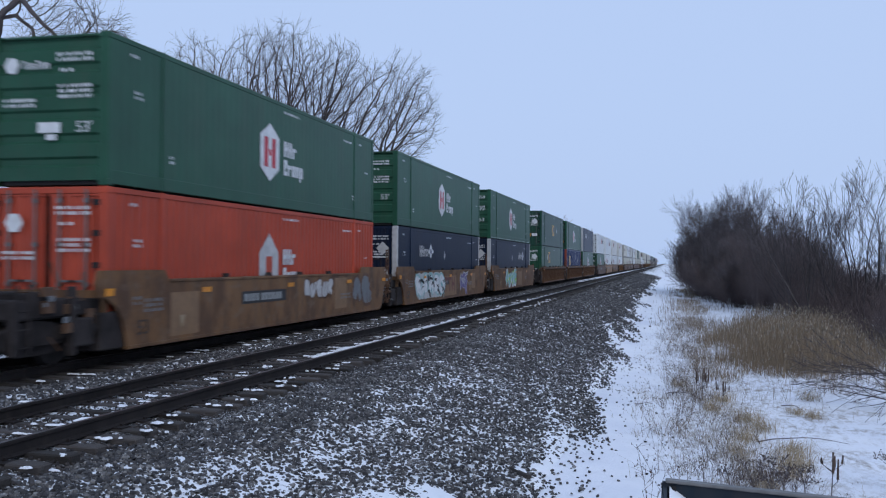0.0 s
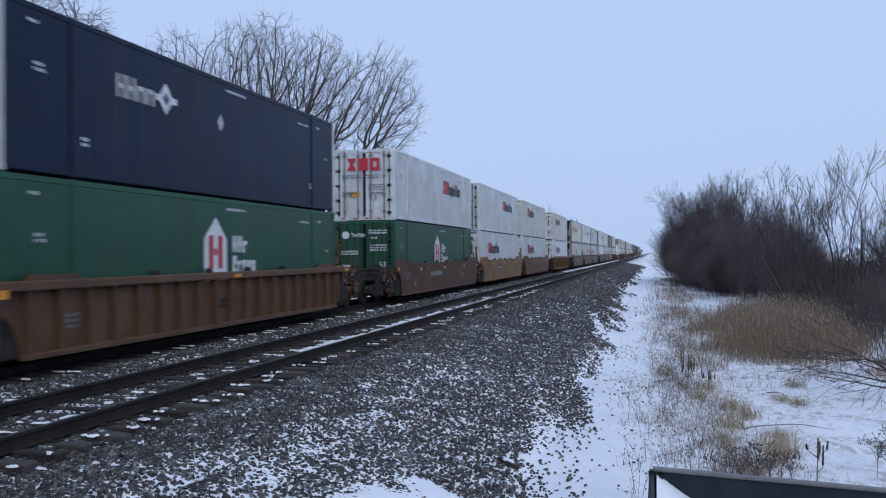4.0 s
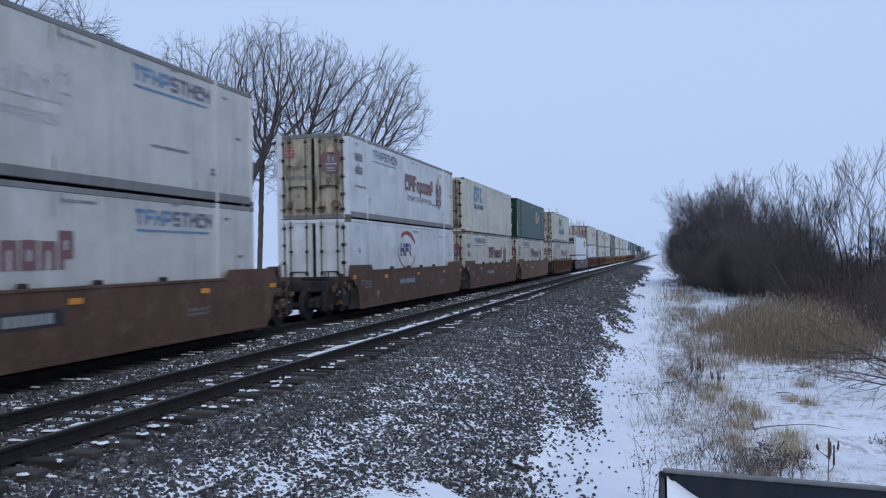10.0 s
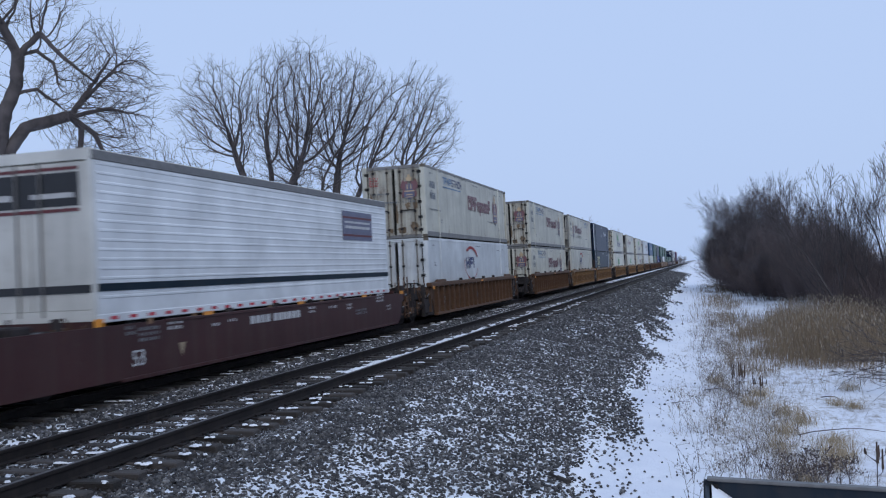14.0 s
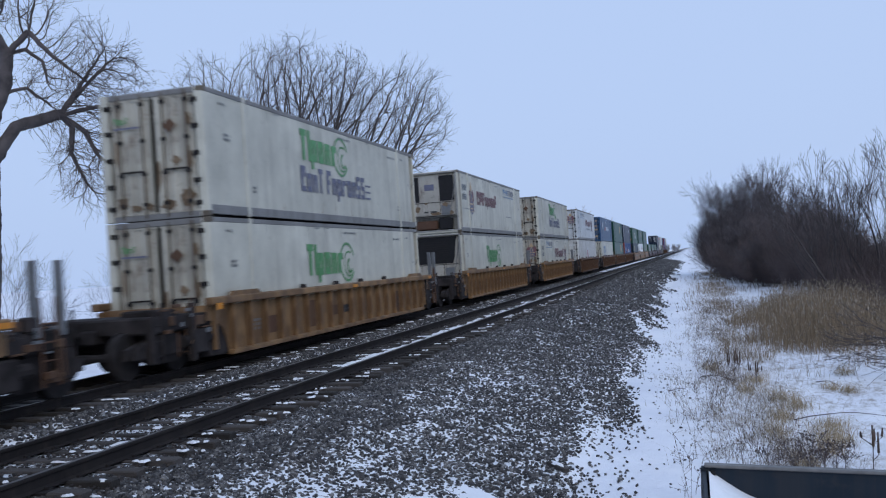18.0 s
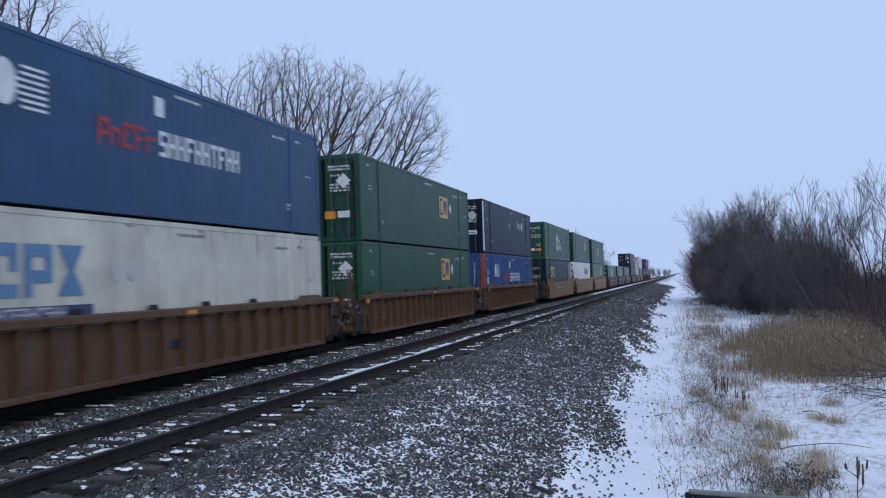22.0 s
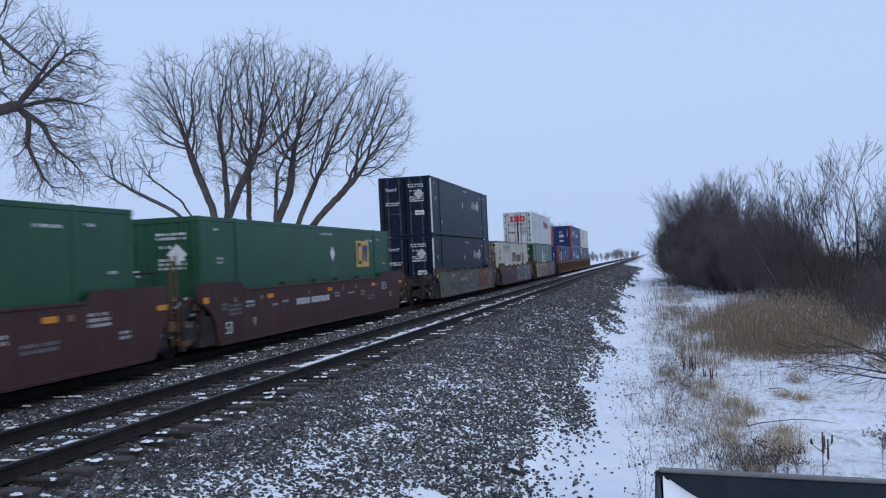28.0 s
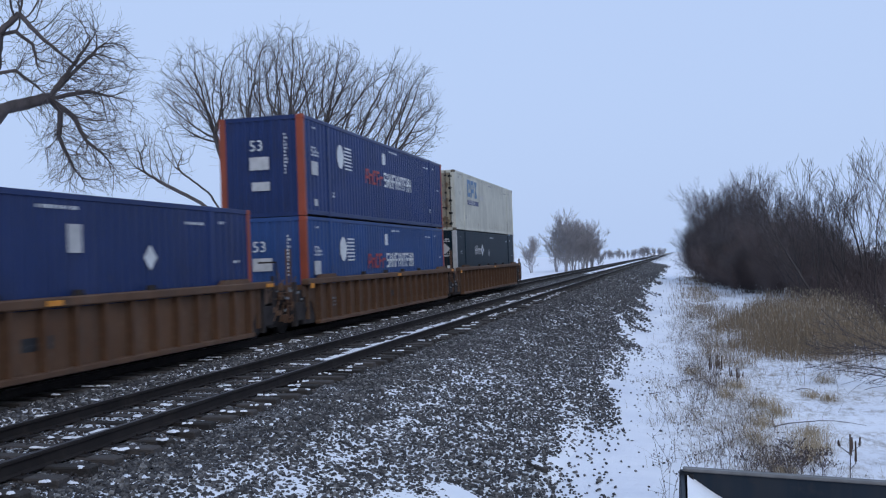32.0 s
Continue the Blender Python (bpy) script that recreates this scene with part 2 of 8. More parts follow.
MAT = {}
for nm, rgb, rough, grime, rust in (
        ("green_paint", (0.016, 0.078, 0.044), 0.45, 0.22, 0.0), ("green_bright", (0.014, 0.074, 0.040), 0.42, 0.18, 0.0),
        ("red_paint", (0.42, 0.062, 0.030), 0.5, 0.22, 0.03), ("navy_paint", (0.006, 0.014, 0.036), 0.42, 0.18, 0.0),
        ("blue_paint", (0.012, 0.030, 0.115), 0.42, 0.2, 0.0), ("pale_blue_paint", (0.022, 0.062, 0.19), 0.48, 0.25, 0.0),
        ("steel_blue_paint", (0.02, 0.07, 0.155), 0.45, 0.2, 0.0), ("black_navy_paint", (0.006, 0.018, 0.030), 0.45, 0.2, 0.0),
        ("white_paint", (0.60, 0.63, 0.64), 0.45, 0.24, 0.0), ("bright_white_paint", (0.76, 0.78, 0.79), 0.42, 0.06, 0.0), ("cream_paint", (0.55, 0.54, 0.46), 0.5, 0.36, 0.03),
        ("dirty_cream_paint", (0.47, 0.45, 0.38), 0.55, 0.9, 0.42), ("deep_green_paint", (0.011, 0.056, 0.036), 0.45, 0.22, 0.0), ("grey_white_paint", (0.56, 0.56, 0.53), 0.5, 0.25, 0.0),
        ("door_cream", (0.40, 0.36, 0.27), 0.55, 0.9, 0.6), ("orange_paint", (0.28, 0.06, 0.03), 0.5, 0.3, 0.05),
        ("reefer_cover", (0.40, 0.385, 0.34), 0.55, 0.95, 0.3),
        ("reefer_rail", (0.20, 0.20, 0.195), 0.5, 0.6, 0.1),
        ("car_yellow_brown", (0.175, 0.09, 0.039), 0.6, 0.6, 0.35), ("car_brown", (0.108, 0.055, 0.034), 0.62, 0.5, 0.3),
        ("car_rust", (0.115, 0.061, 0.034), 0.65, 0.6, 0.4), ("car_yellow", (0.27, 0.16, 0.075), 0.6, 0.55, 0.25), ("car_ochre", (0.17, 0.088, 0.036), 0.62, 0.55, 0.3),
        ("trailer_white", (0.66, 0.685, 0.70), 0.4, 0.05, 0.0), ("car_maroon", (0.050, 0.017, 0.017), 0.55, 0.4, 0.1), ("car_tan", (0.26, 0.146, 0.068), 0.6, 0.5, 0.2),
        ("car_grey", (0.062, 0.036, 0.032), 0.62, 0.5, 0.3)):
    MAT[nm] = paint(nm, rgb, rough, grime, rust, patch={"car_yellow": 0.6, "car_ochre": 0.5, "car_yellow_brown": 0.7, "car_tan": 0.5, "car_brown": 0.6, "car_rust": 0.4, "car_grey": 0.4}.get(nm, 0.0))
for nm, rgb, rough in (
        ("mark_white", (0.58, 0.60, 0.61), 0.5), ("mark_red", (0.42, 0.015, 0.03), 0.5), ("mark_black", (0.012, 0.012, 0.014), 0.5),
        ("mark_yellow", (0.66, 0.40, 0.03), 0.45), ("mark_gold", (0.55, 0.34, 0.08), 0.5), ("mark_tan", (0.45, 0.33, 0.2), 0.5),
        ("mark_navy", (0.032, 0.04, 0.12), 0.5), ("mark_green", (0.075, 0.25, 0.085), 0.5), ("mark_maroon", (0.16, 0.07, 0.075), 0.5),
        ("mark_blue", (0.09, 0.19, 0.33), 0.5), ("mark_straw", (0.46, 0.43, 0.21), 0.5), ("mark_slate", (0.10, 0.105, 0.16), 0.5), ("mark_teal", (0.055, 0.115, 0.145), 0.55), ("mark_rust", (0.12, 0.036, 0.030), 0.6), ("mark_deep_red", (0.105, 0.022, 0.026), 0.6), ("mark_umber", (0.19, 0.11, 0.055), 0.6), ("mark_grey", (0.13, 0.14, 0.15), 0.5), ("mark_orange", (0.58, 0.22, 0.015), 0.45),
        ("mark_cyan", (0.19, 0.40, 0.40), 0.5), ("mark_lime", (0.26, 0.46, 0.06), 0.5), ("mark_violet", (0.075, 0.06, 0.20), 0.5),
        ("mark_moss", (0.085, 0.088, 0.066), 0.65), ("mark_sage", (0.13, 0.135, 0.10), 0.65), ("mark_olive", (0.052, 0.062, 0.04), 0.65), ("mark_umber_grey", (0.075, 0.055, 0.045), 0.65),
        ("mark_steel", (0.10, 0.125, 0.13), 0.6), ("mark_slate_grey", (0.085, 0.085, 0.088), 0.65), ("mark_brick", (0.16, 0.04, 0.033), 0.65), ("mark_petrol", (0.04, 0.085, 0.12), 0.6), ("mark_pale_grey", (0.23, 0.24, 0.235), 0.6),
        ("mark_sand_dark", (0.19, 0.145, 0.095), 0.65), ("mark_sand_light", (0.36, 0.30, 0.21), 0.65),
        ("mark_pale", (0.42, 0.42, 0.42), 0.55), ("mark_sand", (0.30, 0.235, 0.15), 0.6), ("mark_crimson", (0.30, 0.03, 0.03), 0.55)):
    MAT[nm] = plain(nm, rgb, rough, 0.16, 5.0)
MAT["stain"] = plain("stain", (0.16, 0.115, 0.075), 0.8, 0.45, 4.0, spec=0.2)
MAT["soft_scuff"] = plain("soft_scuff", (0.27, 0.27, 0.25), 0.7, 0.4, 5.0, spec=0.2)
MAT["soft_rust"] = plain("soft_rust", (0.30, 0.245, 0.18), 0.8, 0.35, 5.0, spec=0.2)
MAT["gasket"] = plain("gasket", (0.024, 0.023, 0.024), 0.8, spec=0.15)
MAT["rod_steel"] = plain("rod_steel", (0.16, 0.155, 0.15), 0.5, 0.2, 9, 0.5)
MAT["rod_dark"] = plain("rod_dark", (0.06, 0.066, 0.065), 0.5, 0.25, 9, 0.3)
MAT["rod_rusty"] = paint("rod_rusty", (0.13, 0.11, 0.085), 0.6, 0.5, 0.5)
MAT["truck_iron"] = plain("truck_iron", (0.03, 0.026, 0.026), 0.9, 0.6, 2.0, spec=0.15)
MAT["wheel_steel"] = plain("wheel_steel", (0.028, 0.025, 0.025), 0.75, 0.3, 6, 0.0, spec=0.12)
MAT["grille_black"] = plain("grille_black", (0.017, 0.017, 0.019), 0.6, spec=0.15)
MAT["machine_grey_light"] = paint("machine_grey_light", (0.30, 0.30, 0.29), 0.55, 0.5, 0.15)
MAT["machine_grey"] = paint("machine_grey", (0.12, 0.12, 0.12), 0.6, 0.5, 0.2)
MAT["rail_side"] = paint("rail_side", (0.022, 0.019, 0.019), 0.75, 0.3, 0.08)
MAT["rail_head"] = plain("rail_head", (0.085, 0.08, 0.082), 0.42, 0.2, 4, 0.6)
MAT["tie_wood"] = wood_material()
MAT["snow"] = snow_material("snow", 0.15)
MAT["ground"] = ground_material()
MAT["ballast"] = ballast_material()
MAT["stone"] = stone_material("crushed_stone")
MAT["soiled_stone"] = stone_material("soiled_stone", (0.5, 0.43, 0.4))
MAT["bark"] = twig_material("bark", (0.05, 0.043, 0.044), (0.115, 0.1, 0.098))
MAT["twig_dark"] = twig_material("twig_dark", (0.068, 0.059, 0.066), (0.14, 0.122, 0.128))
MAT["sapling_bark"] = twig_material("sapling_bark", (0.045, 0.038, 0.04), (0.095, 0.082, 0.082))
MAT["twig_brown"] = twig_material("twig_brown", (0.075, 0.056, 0.057), (0.145, 0.112, 0.108))
# far twigs: paler than bark, with the haze of distance put into the colour
MAT["twig_far_haze"] = twig_material("twig_far_haze", (0.24, 0.23, 0.24), (0.38, 0.36, 0.37))
MAT["reed"] = blade_material("reed", (0.135, 0.095, 0.06), (0.30, 0.232, 0.155))
MAT["weed"] = blade_material("weed", (0.135, 0.113, 0.088), (0.41, 0.345, 0.265))
MAT["straw"] = blade_material("straw", (0.22, 0.165, 0.10), (0.45, 0.36, 0.235))
MAT["weed_stem"] = blade_material("weed_stem", (0.07, 0.055, 0.05), (0.2, 0.16, 0.135))
MAT["seed"] = blade_material("seed", (0.035, 0.022, 0.018), (0.09, 0.06, 0.045))
MAT["trailer_steel"] = paint("trailer_steel", (0.017, 0.026, 0.038), 0.5, 0.3, 0.08)
MAT["rubber"] = plain("rubber", (0.02, 0.02, 0.021), 0.85)


# ================= mesh tools =================
class Geo:
    """Collects vertices and faces of one mesh."""

    def __init__(self):
        self.v, self.f, self.mi, self.cur = [], [], [], 0

    def add(self, vs, fs):
        o = len(self.v)
        self.v.extend(vs)
        self.f.extend(tuple(i + o for i in f) for f in fs)
        self.mi.extend([self.cur] * len(fs))

    def box(self, x0, x1, y0, y1, z0, z1):
        self.add([(x, y, z) for z in (z0, z1) for y in (y0, y1) for x in (x0, x1)],
                 [(0, 2, 3, 1), (4, 5, 7, 6), (0, 1, 5, 4), (2, 6, 7, 3), (0, 4, 6, 2), (1, 3, 7, 5)])
        return self

    def bevel_box(self, x0, x1, y0, y1, z0, z1, b=0.02):
        """A box whose edges along z and along the top and bottom are chamfered."""
        r = []
        for z, i in ((z0, b), (z0 + b, 0), (z1 - b, 0), (z1, b)):
            a0, a1, c0, c1 = x0 + i, x1 - i, y0 + i, y1 - i
            r += [(a0 + b, c0, z), (a1 - b, c0, z), (a1, c0 + b, z), (a1, c1 - b, z), (a1 - b, c1, z), (a0 + b, c1, z), (a0, c1 - b, z), (a0, c0 + b, z)]
        fs = [tuple(range(7, -1, -1)), tuple(range(24, 32))]
        for k in range(3):
            for i in range(8):
                j = (i + 1) % 8
                fs.append((k * 8 + i, k * 8 + j, k * 8 + 8 + j, k * 8 + 8 + i))
        self.add(r, fs)
        return self

    def extrude(self, profile, axis, a, b, caps=True):
        """A closed 2D profile drawn out along an axis from a to b (x: (y, z), y: (x, z), z: (x, y))."""
        def put(p, t):
            return {"x": (t, p[0], p[1]), "y": (p[0], t, p[1]), "z": (p[0], p[1], t)}[axis]
        n = len(profile)
        vs = [put(p, a) for p in profile] + [put(p, b) for p in profile]
        fs = [(i, (i + 1) % n, n + (i + 1) % n, n + i) for i in range(n)]
        if caps:
            fs += [tuple(range(n - 1, -1, -1)), tuple(range(n, 2 * n))]
        self.add(vs, fs)
        return self

    def tube(self, p, q, r0, r1, n=6, caps=False):
        p, q = Vector(p), Vector(q)
        d = (q - p).normalized()
        u = d.orthogonal().normalized()
        w = d.cross(u)
        ring = [(math.cos(2 * math.pi * i / n), math.sin(2 * math.pi * i / n)) for i in range(n)]
        vs = [tuple(p + (u * c + w * s) * r0) for c, s in ring] + [tuple(q + (u * c + w * s) * r1) for c, s in ring]
        fs = [(i, (i + 1) % n, n + (i + 1) % n, n + i) for i in range(n)]
        if caps:
            fs += [tuple(range(n - 1, -1, -1)), tuple(range(n, 2 * n))]
        self.add(vs, fs)
        return self

    def disc(self, x0, x1, y, z, r, n=24):
        self.extrude([(y + r * math.cos(2 * math.pi * i / n), z + r * math.sin(2 * math.pi * i / n)) for i in range(n)], "x", x0, x1)
        return self

    def mesh(self, name, mats, smooth=False):
        me = bpy.data.meshes.new(name)
        me.from_pydata([tuple(v) for v in self.v], [], self.f)
        for m in (mats if isinstance(mats, (list, tuple)) else [mats]):
            me.materials.append(MAT[m] if isinstance(m, str) else m)
        if any(self.mi):
            me.polygons.foreach_set("material_index", self.mi)
        if smooth:
            me.polygons.foreach_set("use_smooth", [True] * len(me.polygons))
        me.update()
        return me


def part(name, geo, mat, parent, label="", smooth=False):
    ob = new(name, geo.mesh(name, mat, smooth) if isinstance(geo, Geo) else geo)
    ob.parent = parent
    if label:
        ob["label"] = label
    return ob


def root(name, label, category, group="", kind=""):
    ob = new(name)
    ob.empty_display_size = 0.2
    return tagged(ob, label, category, group, kind)


def text_mesh(body, size):
    cu = bpy.data.curves.new("writing", "FONT")
    cu.body, cu.size, cu.extrude = body, size, 0.002
    cu.resolution_u = 2
    ob = bpy.data.objects.new("writing", cu)
    scene.collection.objects.link(ob)
    me = bpy.data.meshes.new_from_object(ob.evaluated_get(bpy.context.evaluated_depsgraph_get()))
    bpy.data.objects.remove(ob)
    return me


# ================= containers =================
CL, CW, CH = 16.15, 2.59, 2.88          # length, width, height of a 53-foot box
HX = CW / 2


class Marks:
    """Flat painted shapes on the track side (side) or the leading end (end) of a box, one part each."""

    def __init__(self, thing, plane, at):
        self.thing, self.plane, self.at = thing, plane, at

    def put(self, p, lift=0.0):
        return (self.at + lift, p[0], p[1]) if self.plane == "side" else (p[0], -self.at - lift, p[1])

    def polys(self, name, mat, polys, lift=0.0, label=""):
        g = Geo()
        for q in polys:
            g.add([self.put(p, lift) for p in q], [tuple(range(len(q)))])
        return part(name, g, mat, self.thing, label)

    def rects(self, name, mat, rects, lift=0.0, label=""):
        if name.endswith("plate"):
            for r in rects[1:]:
                self.rects(name, mat, [r], lift, label)
            rects = rects[:1]
        return self.polys(name, mat, [[(a, c), (b, c), (b, d), (a, d)] for a, b, c, d in rects], lift, label)

    def words(self, name, mat, u, z, h, pattern, lift=0.0, width=0.62, slant=0.0, label="", weight=0.17):
        """A row of plain strokes in the rhythm of a word: T tall, n low, i thin, o ring, p hanging, space."""
        polys = []
        e = h * weight
        for ch in pattern:
            w = h * width * {"i": 0.42, " ": 0.5, "l": 0.42}.get(ch, 1.0)
            lo, hi = {"n": (0, 0.72), "o": (0, 0.74), "p": (-0.25, 0.72), "r": (0, 0.7)}.get(ch, (0, 1.0))
            a, b, c, d = u, u + w * 0.84, z + lo * h, z + hi * h
            mid = (c + d) / 2
            R = {"o": [(a, b, c, c + e), (a, b, d - e, d), (a, a + e, c + e, d - e), (b - e, b, c + e, d - e)],
                 "C": [(a, b, c, c + e), (a, b, d - e, d), (a, a + e * 1.2, c + e, d - e), (b - e, b, d - 2.2 * e, d - e)],
                 "N": [(a, a + e, c, d), (b - e, b, c, d), (a + e, b - e, mid - e / 2, mid + e / 2)],
                 "n": [(a, a + e, c, d), (b - e, b, c, d), (a + e, b - e, d - e, d)],
                 "r": [(a, a + e, c, d), (a + e, b, d - e, d)],
                 "p": [(a, a + e, c, d), (b - e, b, c + 0.25 * h, d), (a + e, b - e, d - e, d), (a + e, b - e, c + 0.25 * h, c + 0.25 * h + e)],
                 "F": [(a, a + e, c, d), (a + e, b, d - e, d), (a + e, b - e * 0.6, mid - e / 2, mid + e / 2)],
                 "S": [(a, b, c, c + e), (a, b, d - e, d), (a, b, mid - e / 2, mid + e / 2), (a, a + e, mid + e / 2, d - e), (b - e, b, c + e, mid - e / 2)],
                 "T": [(a, b, d - e, d), ((a + b - e) / 2, (a + b + e) / 2, c, d - e)],
                 "D": [(a, a + e, c, d), (a + e, b, d - e, d), (b - e, b, mid, d - e), (a + e, b, mid - e, mid)],
                 "B": [(a, b, c, d)], " ": [], "i": [(a, a + e, c, d)], "l": [(a, a + e, c, d)]}.get(ch)
            if ch == "O":
                R = [(a, b, c, c + e), (a, b, d - e, d), (a, a + e, c + e, d - e), (b - e, b, c + e, d - e)]
            if ch == "X":
                polys += [[(a, d), (b, d), (a + 0.62 * (b - a), mid), (a + 0.38 * (b - a), mid)], [(a, c), (a + 0.38 * (b - a), mid), (a + 0.62 * (b - a), mid), (b, c)]]
                R = []
            for r in R:
                polys.append([(r[0] + slant * (r[2] - z), r[2]), (r[1] + slant * (r[2] - z), r[2]), (r[1] + slant * (r[3] - z), r[3]), (r[0] + slant * (r[3] - z), r[3])])
            u += w
        row = self.polys(name, mat, polys, lift, label)
        if name == "number_bar":
            tagged(row, kind="stuff")
        return u

    def figures(self, body, size, u, z, mat):
        me = text_mesh(body, size)
        turn = pose(0, 0, 0, 90, 0, 90) if self.plane == "side" else pose(0, 0, 0, 90, 0, 0)
        me.transform(Matrix.Translation(self.put((u, z), 0.003)) @ turn)
        me.materials.append(MAT[mat])
        return part("size_figure", me, mat, self.thing)

    def small_print(self, mat, seed, spots):
        rnd = random.Random(seed)
        for u, z, w, h in spots:
            rows = max(1, round(h / 0.1))
            R = []
            for r in range(rows):
                x = u
                while x < u + w:
                    k = rnd.uniform(0.03, 0.07)
                    R.append((x, min(x + k, u + w), z + r * 0.1, z + r * 0.1 + 0.062))
                    x += k + rnd.choice((0.025, 0.025, 0.07))
            tagged(self.rects("small_print", mat, R), kind="stuff")


def corrugated(g, along0, along1, z0, z1, outer, pitch, depth, sign, axis="y"):
    """A wall with upright trapezoid ribs, as a strip with thickness."""
    pts, a = [], along0
    n = max(1, round((along1 - along0) / pitch))
    p = (along1 - along0) / n
    for i in range(n):
        b = along0 + i * p
        pts += [(b, 0), (b + 0.38 * p, 0), (b + 0.5 * p, depth), (b + 0.88 * p, depth)]
    pts.append((along1, 0))
    prof = [(outer - sign * d, u) for u, d in pts] + [(outer - sign * (depth + 0.03), along1), (outer - sign * (depth + 0.03), along0)]
    if axis == "x":
        prof = [(u, o) for o, u in prof]
    g.extrude(prof, "z", z0, z1, caps=False)


def ridged_end(g, x0, x1, z0, z1, y, pitch, depth):
    n = round((z1 - z0) / pitch)
    p = (z1 - z0) / n
    prof = []
    for i in range(n):
        b = z0 + i * p
        prof += [(y, b), (y, b + 0.55 * p), (y + depth, b + 0.66 * p), (y + depth, b + 0.9 * p)]
    prof += [(y, z1), (y + depth + 0.04, z1), (y + depth + 0.04, z0)]
    g.extrude(prof, "x", x0, x1)


SIDE = {"rib": (0.275, 0.030), "fine": (0.30, 0.0013), "flat": (0.61, 0.004)}


def box_container(label, col, side="fine", front="door", post=None, rail=None, end_col=None, rods="rod_steel", length=CL, height=CH, snow_top=False, rear="wall", rail_h=0.17, gap=0.04):
    """A 53-foot domestic box with its long axis on y, leading end at y = 0, floor at z = 0."""
    t = root("freight_container", label, "container", "containers on the train")
    post, rail, end_col = post or col, rail or col, end_col or col
    if rods == "rod_steel" and ("green" in col or "navy" in col):
        rods = "rod_dark"
    L, H = length, height
    pitch, depth = SIDE[side]
    pw, pw2 = (0.09 if front.startswith("reefer") else 0.16), (0.09 if rear == "reefer" else 0.16)
    w0, w1 = (0.5 if front.startswith("reefer") else 0.16), (0.5 if rear == "reefer" else 0.16)
    for s in (1, -1):
        g = Geo()
        for a, b in ((w0, 1.93), (2.07, L - 2.07), (L - 1.93, L - w1)):
            corrugated(g, a, b, rail_h, H - 0.11, s * (HX - 0.012), pitch, depth, s)
        part("side_wall", g, col, t)
        g = Geo().bevel_box(s * HX - (0.07 if s > 0 else 0), s * HX + (0.07 if s < 0 else 0), 0.12, L - 0.12, gap, rail_h, 0.012)
        part("bottom_rail", g, rail, t)
        g = Geo().bevel_box(s * HX - (0.06 if s > 0 else 0), s * HX + (0.06 if s < 0 else 0), 0.12, L - 0.12, H - 0.11, H, 0.012)
        part("top_rail", g, rail, t)
        for y in (2.0, L - 2.0) if s > 0 else ():
            g = Geo().bevel_box(s * HX - (0.05 if s > 0 else -0.012), s * HX + (0.05 if s < 0 else 0.012), y - 0.07, y + 0.07, gap * 0.5, H + 0.012, 0.01)
            part("side_post", g, col, t)
        for y0, y1 in ((0.0, pw), (L - pw2, L)):
            pd = 0.1 if (front.startswith("reefer") and y0 == 0.0) else 0.2
            g = Geo().bevel_box(s * HX - (pd if s > 0 else -0.004), s * HX + (pd if s < 0 else 0.004), y0, y1, 0.0, H, 0.015)
            part("corner_post", g, post, t)
            for z0 in (0.0, H - 0.12) if s > 0 else ():
                g = Geo().bevel_box(s * HX - (0.17 if s > 0 else -0.012), s * HX + (0.17 if s < 0 else 0.012), y0 - 0.008, y1 + 0.008, z0 - 0.004, z0 + 0.124, 0.012)
                part("corner_casting", g, "rod_rusty" if rods == "rod_rusty" else post, t)
    g = Geo()
    n = 26
    for i in range(n):
        a, b = 0.1 + (L - 0.2) * i / n, 0.1 + (L - 0.2) * (i + 1) / n
        g.box(-HX + 0.05, HX - 0.05, a, b - 0.06, H - 0.03, H - 0.002)
    g.box(-HX + 0.04, HX - 0.04, 0.1, L - 0.1, H - 0.05, H - 0.03)
    part("roof", g, "machine_grey" if rods == "rod_rusty" else col, t)
    part("floor", Geo().box(-HX + 0.28, HX - 0.28, 0.1, L - 0.1, 0.02, 0.16), "gasket", t)
    g = Geo()
    corrugated(g, -HX + 0.2, HX - 0.2, 0.1, H - 0.1, L - 0.03 - (0.45 if rear == "reefer" else 0), 0.28, 0.03, 1, "x")
    part("rear_wall", g, end_col, t)
    if rear == "reefer":
        part("machine_guard", Geo().bevel_box(-HX + 0.09, HX - 0.09, L - 0.09, L, H - 0.09, H, 0.02).bevel_box(-HX + 0.09, HX - 0.09, L - 0.09, L, 0.0, 0.14, 0.02), end_col, t)
        part("cooling_unit", Geo().bevel_box(-0.95, 0.95, L - 0.42, L - 0.06, 0.3, H - 0.2, 0.06), "machine_grey", t)
        part("guard_bar", Geo().tube((HX - 0.05, L - 0.04, 1.75), (HX - 0.05, L - 0.5, 1.45), 0.018, 0.018, 6), "rod_steel", t)
